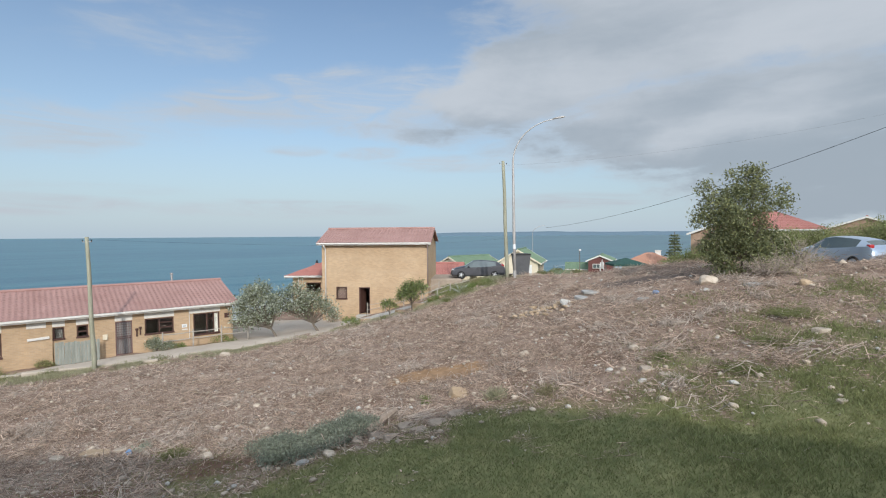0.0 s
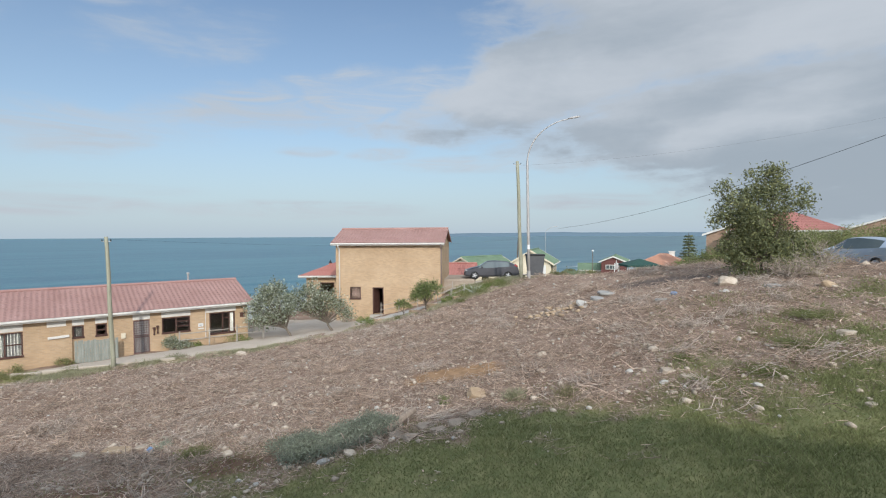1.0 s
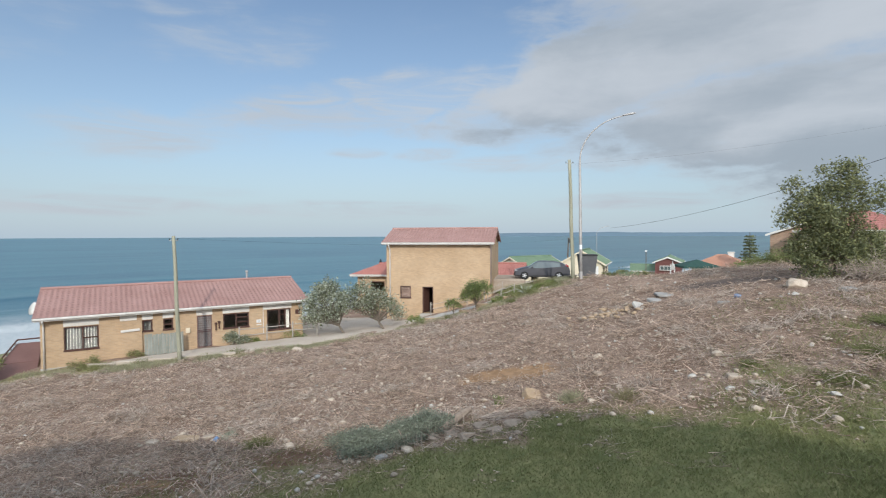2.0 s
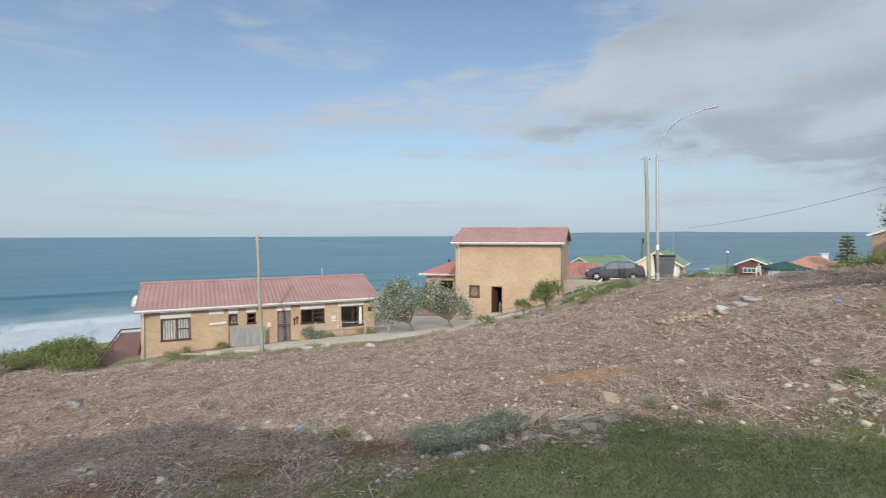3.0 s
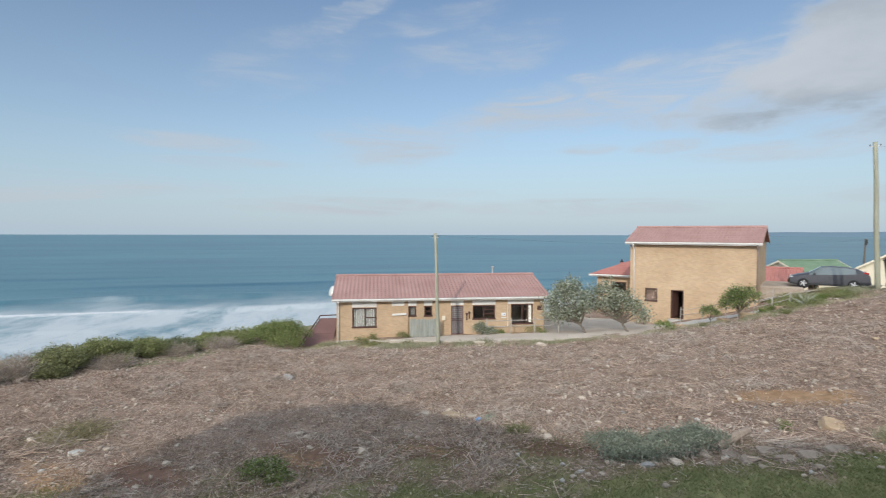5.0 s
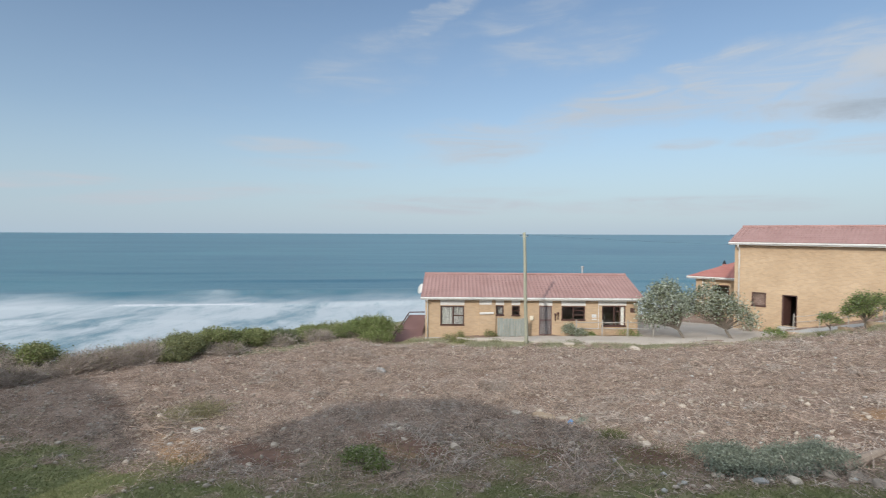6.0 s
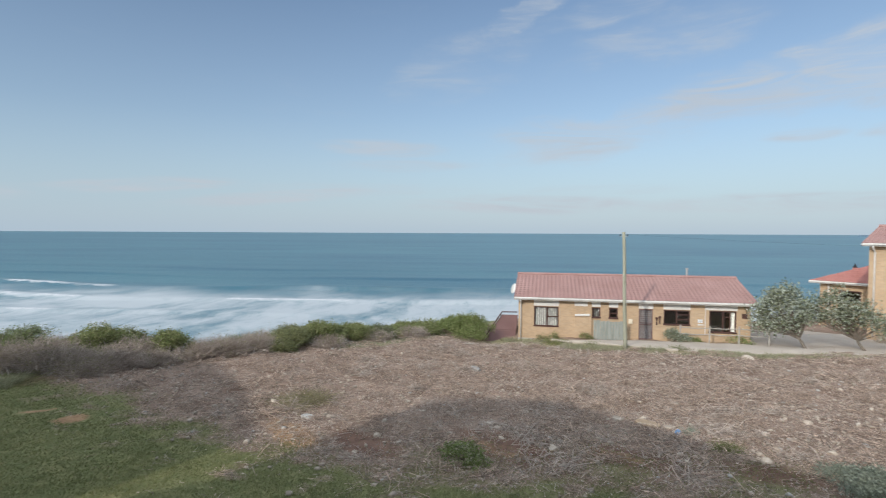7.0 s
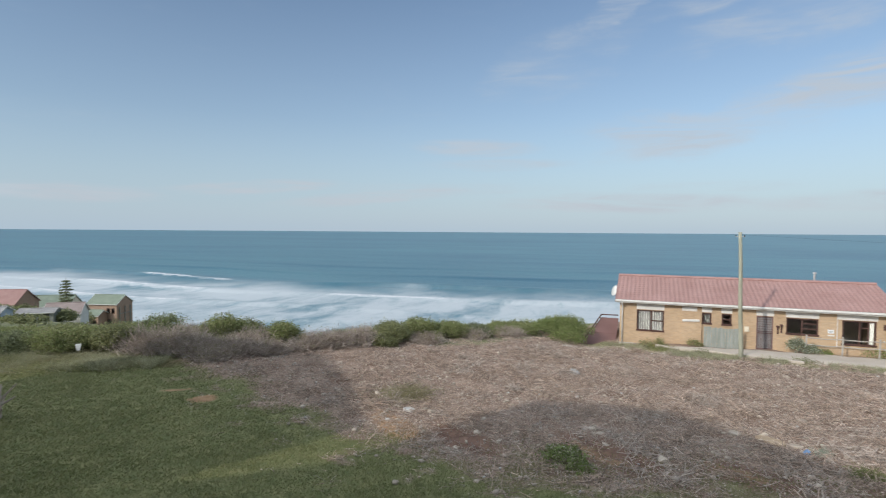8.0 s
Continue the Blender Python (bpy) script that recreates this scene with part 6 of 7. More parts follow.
plant("shrub", -5.0, 33.5, [(0, 0, .75, .5, .5, .45)], 900, "small green garden shrub by the path", "leaf_bright", "shrub", 0.08, 0.27, 12, 0.08, 0.03, 10, 15, "garden shrubs", ("leaf", .5))
plant("shrub", -7.4, 32.7, [(0, 0, .35, .45, .45, .32), (.4, .1, .25, .3, .3, .25)], 900, "low green shrub at the driveway edge", "leaf_bright", "shrub", 0.08, 0.25, 12, 0.07, 0.02, 10, 16, "garden shrubs")
for k, (x, y, h) in enumerate(((-10.2, 38.6, 1.0), (-9.7, 38.4, .8))):
    scrub(x, y, .8, h, "sparse twiggy garden shrub by the corner of the tall house", 60 + k, 30, 160, "garden shrubs")
x_, y_ = on_a(9.35, -1.0)
plant("shrub", x_, y_, [(0, 0, .45, .45, .4, .45), (.6, .3, .3, .5, .4, .3)], 1500, "grey green shrub below the window", "leaf_grey", "shrub", 0.08, 0.25, 12, 0.08, 0.03, 12, 17, "garden shrubs", ("leaf", .8))
for k, (u, d, w, h) in enumerate(((13.2, -.7, .8, .35), (10.6, -.8, .5, .25), (2.3, -.9, .35, .3), (4.3, -.5, .5, .2), (1.6, -1.6, .55, .35))):
    x_, y_ = on_a(u, d)
    plant("shrub", x_, y_, [(0, 0, h * .6, w, w * .7, h), (w * .5, 0, h * .4, w * .5, w * .5, h * .7)], 700, "low green plant at the foot of the brick wall", "leaf_olive" if k > 1 else "leaf_bright", "shrub", 0.07, 0.27, 10, 0.07, 0.02, 8, 30 + k, "garden shrubs")
def dome_bush(x, y, w, d, h, label, leaf, extra, seed, n, size=0.085, group="coastal bushes", lumps=18):
    """A wind shaped bush: many small rounded lumps set over a dome."""
    rg = np.random.default_rng(seed)
    lobes = []
    for k in range(lumps):
        q, f = rg.uniform(0, 6.2832), rg.random() ** .6
        lift_ = math.sqrt(max(0.0, 1 - f * f))
        r = rg.uniform(.20, .34)
        lobes.append((math.cos(q) * f * w * .40, math.sin(q) * f * d * .40, h * (.12 + .66 * lift_ * rg.uniform(.75, 1.05)), w * r, d * r, max(.16, h * r)))
    return plant("bush", x, y, lobes, n, label, leaf, "bush", size, 0.27, 16, 0.11, 0.06, 26, seed + 1, group, extra)


# big green bush at the seaward corner of the low house
dome_bush(-28.7, 21.6, 3.7, 3.0, 1.42, "broad bright green coastal bush beside the brick house", "leaf_bright", ("leaf_olive", .45), 18, 20000, 0.085, lumps=26)
# band of coastal scrub along the lip of the slope
BAND = ((-32.8, -8.6, 3.0, 1.05), (-32.2, -6.9, 2.8, 1.15), (-32.6, -5.4, 2.6, 1.1), (-31.2, -3.9, 2.4, 1.55), (-34.2, -1.9, 3.2, 1.35), (-32.4, 1.0, 2.6, 1.45), (-33.6, 2.2, 2.4, 1.4), (-30.3, 3.8, 2.0, 1.35), (-31.4, 7.4, 2.2, .9),
        (-29.9, 9.9, 2.4, 1.05), (-30.1, 11.8, 2.6, 1.2), (-30.2, 13.8, 2.6, 1.0), (-30.2, 15.6, 2.2, .62), (-29.9, 17.4, 2.0, .4), (-29.9, 19.2, 1.8, .45), (-32.2, 10.6, 2.6, 1.45), (-32.4, 13.0, 2.6, 1.5), (-32.8, 15.6, 2.6, 1.2), (-28.9, 9.0, 1.4, .5), (-31.4, 18.4, 2.4, .7),
        (-34.6, -9.4, 3.4, .8), (-35.0, -6.4, 3.4, .8), (-37.5, -4.0, 3.0, .5), (-39.5, -10.0, 3.5, .3), (-37.5, 4.6, 2.6, 1.4), (-36.0, 9.5, 2.4, 1.6), (-35.4, 13.0, 2.2, 1.7), (-43, -6, 3.5, .25), (-45, 0, 3.5, 1.0), (-35.0, 16.5, 2.4, 1.6), (-44, -14, 3.5, .25), (-36, 1.5, 2.4, 1.2), (-36, -12.5, 2.6, .7), (-48, -10, 4, .25), (-34, 20, 2.4, 1.2),
        (-32.0, 19.4, 2.2, .8), (-37.0, 20.0, 3.0, 1.4), (-34.0, 22.5, 2.5, 1.2), (-38.5, 15.0, 3.0, 1.7))
for k, (x, y, w, h) in enumerate(BAND):
    dome_bush(x, y, w, w * .9, h, "olive green wind shaped coastal bush", "leaf_olive" if k % 4 else "leaf", ("leaf_bright" if k % 3 else "leaf", .40), 200 + 2 * k, int(3300 * w) if x > -34 else int(2000 * w))
DRY = ((-30.4, -2.6, 2.4, 1.55), (-30.0, -1.4, 2.2, 1.35), (-29.6, -0.2, 2.2, 1.0), (-31.8, -0.9, 2.6, 1.4), (-29.2, 1.3, 2.2, .95), (-30.4, 2.2, 2.2, 1.1), (-29.3, 4.9, 1.8, .85), (-29.4, 6.2, 2.0, .95), (-29.4, 7.6, 2.0, .95), (-30.6, 8.4, 2.0, 1.1), (-28.9, 3.0, 1.6, .6),
       (-28.6, 0.2, 1.6, .5), (-29.2, 17.6, 1.6, .45), (-29.4, 15.0, 1.6, .5), (-28.9, 11.6, 1.6, .5))
for k, (x, y, w, h) in enumerate(DRY):
    scrub(x, y, w, h, "grey brown leafless coastal scrub", 400 + k, 620, 700 if k % 2 else 300)
for k, (x, y, w, h) in enumerate(((16.6, 40.2, 2.0, 1.3), (18.4, 39.3, 2.6, 1.9), (20.3, 38.0, 2.6, 2.4), (23.2, 35.5, 2.6, 2.6), (26.0, 34.0, 2.6, 2.7), (28.6, 31.6, 2.8, 3.0), (22.0, 33.5, 2.2, 2.35), (24.6, 32.0, 2.4, 2.6), (20.9, 34.8, 2.2, 2.3), (19.6, 36.6, 2.0, 1.9), (29.0, 40.0, 3.0, 2.7), (18.8, 34.0, 1.6, 1.0), (30.5, 36.0, 3.2, 3.0), (33.0, 32.0, 3.0, 3.2))):
    rg = np.random.default_rng(250 + k)
    lobes = [(rg.normal(0, w * .35), rg.normal(0, w * .3), h * rg.uniform(.4, .75), w * rg.uniform(.35, .6), w * rg.uniform(.35, .55), h * rg.uniform(.35, .5)) for _ in range(5)]
    plant("bush", x, y, lobes, int(2600 * w), "green bush on the bank beyond the brow", "leaf_olive", "bush", 0.095, 0.27, 18, 0.14, 0.06, 24, 350 + k, "bank bushes", ("leaf_bright", .35))
for k, (x, y, w, h) in enumerate(((10.5, 58.5, 1.0, 1.9), (8.5, 53.8, .7, 1.2), (12.4, 59.5, 1.0, 1.3), (-113, -19, 2.5, 1.8), (-116, -22.5, 2.5, 2.2), (-125, -27.5, 3, 3.0), (-127, -31, 3, 3.0), (-146, -26, 4, 3.6), (-132, -31, 4, 2.4), (-128, -28, 3, 2.6), (-118, -26, 3, 1.6), (-124, -21, 2.6, 2.6), (-120, -20.5, 2.2, 2.0), (-141, -27, 4, 2.8), (-140, -20, 3.4, 3.0), (-137, -33, 5, 3.0), (-104, -7, 4, .7), (-98, -22, 4, .5), (-90, -4, 5, .5), (-84, -16, 4, .3), (-76, -2, 5, .6), (-70, -14, 4, .3), (-62, -4, 4.5, .4), (-56, -13, 4, .3), (-52, -1, 4, .5), (-50, -17, 4, .3), (-64, 8, 5, 1.1), (-54, 8, 4, 0.9), (-80, 6, 5, 1.1), (-112, -4, 4, 1.6), (-108, 0, 4, 1.4))):
    rg = np.random.default_rng(270 + k)
    lobes = [(rg.normal(0, w * .35), rg.normal(0, w * .3), h * rg.uniform(.3, .6), w * rg.uniform(.35, .6), w * rg.uniform(.35, .55), h * rg.uniform(.35, .5)) for _ in range(5)]
    plant("bush", x, y, lobes, 1600, "dark green bush on the distant slope", "leaf_olive", "bush", 0.16 if x > 0 else 0.34, 0.3, 14, 0.14 if x > 0 else 0.3, 0.06, 12, 370 + k, "distant bushes", ("leaf", .6))


def conifer(x, y, h, w, label, leaf, tiers, seed, gaps=0.0):
    """A conifer with level whorls of drooping branches."""
    rg = np.random.default_rng(seed)
    t = thing("conifer", pose(x, y, gz(x, y)), label, "tree", "conifers")
    bm = bmesh.new()
    tube(bm, [(0, 0, -.3), (0, 0, h * .5), (0, 0, h)], [w * .09, w * .05, .03], 7)
    pts = []
    for k in range(tiers):
        f = k / tiers
        z = h * (.12 + .86 * f)
        r = w * (1 - f) ** .8 * rg.uniform(.8, 1.1) + .15
        for q in range(7):
            a = rg.uniform(0, 6.28)
            tip = (r * math.cos(a), r * math.sin(a), z - r * .12)
            tube(bm, [(0, 0, z), tip], [.04, .015], 4, caps=False)
            n = 26
            s = rg.uniform(.25, 1.0, n)[:, None]
            pts.append(np.array([[0, 0, z]]) * (1 - s) + np.array([tip]) * s + rg.normal(0, 1, (n, 3)) * np.array([.18, .18, .05]) * (w / 2))
    part("trunk", bm, M["bark"], t)
    v, f = leaf_arrays(np.concatenate(pts), w * .16, .25, rg, 0)
    ob = fast_mesh("crown", v, f, M[leaf])
    ob.parent = t
    return t


conifer(30.7, 78.0, 4.45 - gz(30.7, 78.0), 2.0, "young dark green pine beyond the brow", "leaf", 17, 41)
plant("bush", 29.6, 76.6, [(0, 0, 2.2, 1.6, 1.6, 2.0)], 2200, "rounded green tree beside the pine", "leaf_bright", "tree", 0.2, 0.3, 14, 0.2, 0.08, 14, 42, "distant bushes")
conifer(-140, -22.5, -6.6 - gz(-140, -22.5), 2.6, "tall tiered island pine near the shore", "leaf", 15, 43)


# aloe rosettes by the parking apron
def aloe(x, y, s, label, seed, leaf="leaf_grey"):
    rg = np.random.default_rng(seed)
    t = thing("aloe", pose(x, y, gz(x, y)), label, "plant", "aloes")
    for k in range(22):
        a, e = rg.uniform(0, 6.28), rg.uniform(.25, 1.25)
        d = Vector((math.cos(a) * math.cos(e), math.sin(a) * math.cos(e), math.sin(e)))
        bm = bmesh.new()
        l_ = s * rg.uniform(.7, 1.1)
        tube(bm, [(0, 0, .05), d * l_ * .5 + Vector((0, 0, .03)), d * l_ + Vector((0, 0, -.06 * l_))], [.05 * s, .04 * s, .006], 5, caps=False)
        part("leaf_blade", bm, M[leaf], t)
    return t


aloe(.85, 14.45, .42, "pale yellow green strappy plant at the lawn edge", 59, "weed_pale")
aloe(-0.4, 35.6, .85, "spiky grey green aloe on a short stem", 51)
aloe(0.7, 36.4, .5, "small spiky aloe beside the gravel apron", 52, "leaf_bright")
aloe(1.5, 36.8, .5, "small spiky aloe beside the gravel apron", 53, "leaf_bright")
for k, (x, y) in enumerate(((-1.7, 35.2), (-2.5, 34.9), (-1.0, 35.9))):
    aloe(x, y, .55, "strappy green garden plant", 54 + k, "leaf_bright")

# grey green succulent mat at the lawn's edge
rg = np.random.default_rng(61)
mt = thing("succulent_mat", pose(-3.95, 13.0, gz(-3.95, 13.0)), "spreading grey green succulent mat at the lawn edge", "plant")
m_lobes = []
for k in range(34):
    f, q = rg.random(), rg.uniform(-1, 1)
    x, y = -1.0 + 2.05 * f + q * .42, -.75 + 1.35 * f - q * (.75 - .25 * f)
    m_lobes.append((x, y, gz(-3.95 + x, 13 + y) - gz(-3.95, 13) + .10 + .14 * (1 - abs(q)), .40, .40, .24))
c_, p_ = crown_points(m_lobes, 26000, 12, 0.06, rg)
v, f = leaf_arrays(p_, 0.055, 0.22, rg, 1.2)
ob = fast_mesh("foliage", v, f, M["leaf_blue"])
ob.parent = mt


def tuft(x, y, w, h, n, label, leaf, seed, name="weed_tuft"):
    rg = np.random.default_rng(seed)
    t = thing(name, pose(x, y, gz(x, y)), label, "weed", "weed tufts")
    a = np.stack([rg.normal(0, w * .3, n), rg.normal(0, w * .3, n), np.full(n, -.03)], -1)
    b = a + np.stack([rg.normal(0, w * .35, n), rg.normal(0, w * .35, n), rg.uniform(.4, 1.0, n) * h], -1)
    s = unit(np.cross(b - a, rg.normal(size=(n, 3)))) * .011
    v = np.stack([a - s, a + s, b], 1).reshape(-1, 3)
    ob = fast_mesh("blade_clump", v, np.arange(3 * n).reshape(n, 3), M[leaf])
    ob.parent = t
    p = b[rg.choice(n, n // 2)] * rg.uniform(.5, 1, (n // 2, 1))
    v, f = leaf_arrays(p, .05, .3, rg)
    ob = fast_mesh("foliage", v, f, M[leaf])
    ob.parent = t
    return t


for k, (x, y, w, h, n, leaf) in enumerate(((-7.8, 13.4, .45, .28, 500, "blade"), (.85, 14.6, .55, .42, 200, "weed_pale"), (-9.4, 14.6, .35, .25, 220, "leaf_grey"), (-21.0, 6.9, 1.4, .25, 700, "blade_dry"), (-1.2, 14.9, .25, .3, 120, "leaf_bright"),
                                              (5.9, 15.6, .5, .2, 260, "blade"), (-5.1, 33.1, .6, .3, 300, "blade"), (-22.3, 23.8, .9, .4, 700, "leaf_olive"), (-20.4, 24.6, .6, .3, 360, "blade"), (-16.4, 27.0, .7, .25, 360, "blade"), (-1.1, 33.6, .6, .3, 260, "blade"), (-29.7, -6.4, 1.6, .4, 900, "leaf_olive"), (-30.4, -7.8, 1.5, .4, 900, "blade_dry"), (-29.2, -4.9, 1.5, .4, 900, "leaf_olive"), (-29.0, -3.6, 1.3, .35, 700, "blade_dry"), (-28.4, -2.0, 1.2, .3, 500, "blade_dry"), (-30.6, -6.0, 1.4, .45, 800, "blade_dry"), (2.2, 13.9, .5, .35, 260, "blade_dry"), (10.6, 17.3, 1.0, .25, 700, "blade"), (8.9, 15.2, .9, .22, 600, "blade"), (7.2, 13.6, .8, .2, 500, "blade"), (5.6, 13.6, .6, .2, 360, "blade"))):
    tuft(x, y, w, h, n, "green weeds among the chopped brush" if leaf != "blade_dry" else "patch of dry weeds among the chopped brush", leaf, 70 + k)


plant("shrub", -12.3, 7.9, [(0, 0, .22, .55, .5, .25), (.45, .1, .16, .4, .4, .2), (-.4, -.1, .15, .4, .35, .18)], 1500, "low olive bush at the edge of the shade", "leaf_bright", "shrub", 0.075, 0.25, 12, 0.07, 0.02, 16, 771, "weed tufts", ("weed_pale", .35))


# planting on the terrace below the parking apron
for k, (x, y) in enumerate(((-1.78, 38.42), (-1.27, 39.62), (-0.58, 36.99), (-0.1, 37.87), (0.53, 36.37), (1.01, 36.58), (1.61, 35.71), (2.17, 36.0), (-1.91, 35.27), (-0.93, 34.74), (0.13, 35.04))):
    tuft(x, y, .7, .45, 420, "mixed green garden plants below the parking apron", ("leaf_bright", "leaf_olive", "blade_long", "weed_pale")[k % 4], 760 + k, "garden_plant")

r_ = random.Random(31)
for k in range(18):
    x, y = r_.uniform(-1.4, 2.6), r_.uniform(36.6, 40.2)
    tuft(x, y, r_.uniform(.6, .9), r_.uniform(.25, .5), 360, "mixed green garden plants below the parking apron", ("leaf_olive", "weed_pale", "leaf_bright", "blade_dry")[k % 4], 790 + k, "garden_plant")

# strip of pale olive weeds between the lawn and the coastal scrub
rg = np.random.default_rng(88)
n = 60000
f, q = rg.random(n), rg.normal(0, .5, n)
x, y = -28.7 - 2.6 * f - q * .9, -1.8 - 7.4 * f + q * .4
keep = patchy(x * 1.7, y * 1.7) > -.35 + .5 * rg.random(n)
x, y = x[keep], y[keep]
n = len(x)
a = np.stack([x, y, surf(x, y)], -1)
hh = rg.uniform(.12, .5, n) * (.8 + .5 * patchy(x, y))
b = a + np.stack([rg.normal(0, .5, n) * hh, rg.normal(0, .5, n) * hh, hh], -1)
s = unit(np.stack([rg.normal(size=n), rg.normal(size=n), np.zeros(n)], -1)) * .016
tagged(fast_mesh("pale_weeds", np.stack([a - s, a + s, b], 1).reshape(-1, 3), np.arange(3 * n).reshape(n, 3), M["weed_pale"]), "pale olive weeds along the lawn edge", "weeds", kind="stuff")
for k in range(8):
    f = rg.random()
    x, y = -28.9 - 2.0 * f + rg.uniform(-.9, .3), -2.4 - 6.2 * f + rg.uniform(-.5, .5)
    tuft(x, y, rg.uniform(1.0, 1.7), rg.uniform(.4, .7), 700, "pale olive weeds along the lawn edge", "weed_pale" if k % 3 else "leaf_olive", 700 + k)

# grey dead stump with stubby branches at the lawn's edge
st_ = thing("stump", pose(-23.7, -6.75, gz(-23.7, -6.75)), "grey dead stump with a bundle of stubby branches", "stump")
bm = bmesh.new()
tube(bm, [(0, 0, -.2), (.03, 0, .4), (-.02, .05, .95)], [.17, .14, .09], 9)
part("trunk", bm, M["scrub"], st_)
for k in range(16):
    a, h = rg.uniform(0, 6.28), rg.uniform(.05, .8)
    d = Vector((math.cos(a), math.sin(a), rg.uniform(.2, 1.2)))
    bm = bmesh.new()
    tube(bm, [(0, 0, h), Vector((0, 0, h)) + d * .25, Vector((0, 0, h + .06)) + d * rg.uniform(.35, .55)], [.045, .035, .018], 6)
    part("branch", bm, M["scrub"], st_)


# ---------- stones ----------
def rock_bm(sx, sy, sz, seed, subdiv=2, rough=0.22, flat=0.0):
    rg = random.Random(seed)
    bm = bmesh.new()
    bmesh.ops.create_icosphere(bm, subdivisions=subdiv, radius=1.0)
    off = Vector((rg.uniform(0, 50), rg.uniform(0, 50), rg.uniform(0, 50)))
    cuts = []                                        # broken, flattish faces
    for k in range(9):
        c = Vector((rg.gauss(0, 1), rg.gauss(0, 1), rg.gauss(0, 1))).normalized()
        cuts.append((c, rg.uniform(.55, .85)))
    for v in bm.verts:
        n = noise.noise(v.co * 1.1 + off) * rough * 1.2 + noise.noise(v.co * 2.7 + off) * rough * 0.5
        co = v.co * (1 + n)
        for c, d in cuts:
            co -= c * max(0.0, co.dot(c) - d)
        v.co = Vector((co.x * sx * 1.2, co.y * sy * 1.2, co.z * sz * 1.2))
    return bm


def slab_bm(a, b, c, seed):
    """A broken slab: level faces, uneven outline, chipped edges."""
    rg = random.Random(seed)
    n = 9
    bm = bmesh.new()
    ring = [((1 + rg.uniform(-.22, .1)) * a * math.copysign(abs(math.cos(q)) ** .55, math.cos(q)), (1 + rg.uniform(-.22, .1)) * b * math.copysign(abs(math.sin(q)) ** .55, math.sin(q))) for q in [6.2832 * (k + rg.uniform(-.25, .25)) / n for k in range(n)]]
    rows = [[bm.verts.new((x * f, y * f, z)) for x, y in ring] for f, z in ((.92, -c), (1.0, -c * .6), (1.0, c * .5), (.93, c * .8))]
    for p, q in zip(rows, rows[1:]):
        for k in range(n):
            bm.faces.new((p[k], p[(k + 1) % n], q[(k + 1) % n], q[k]))
    bm.faces.new(rows[0][::-1])
    bm.faces.new(rows[-1])
    return bm


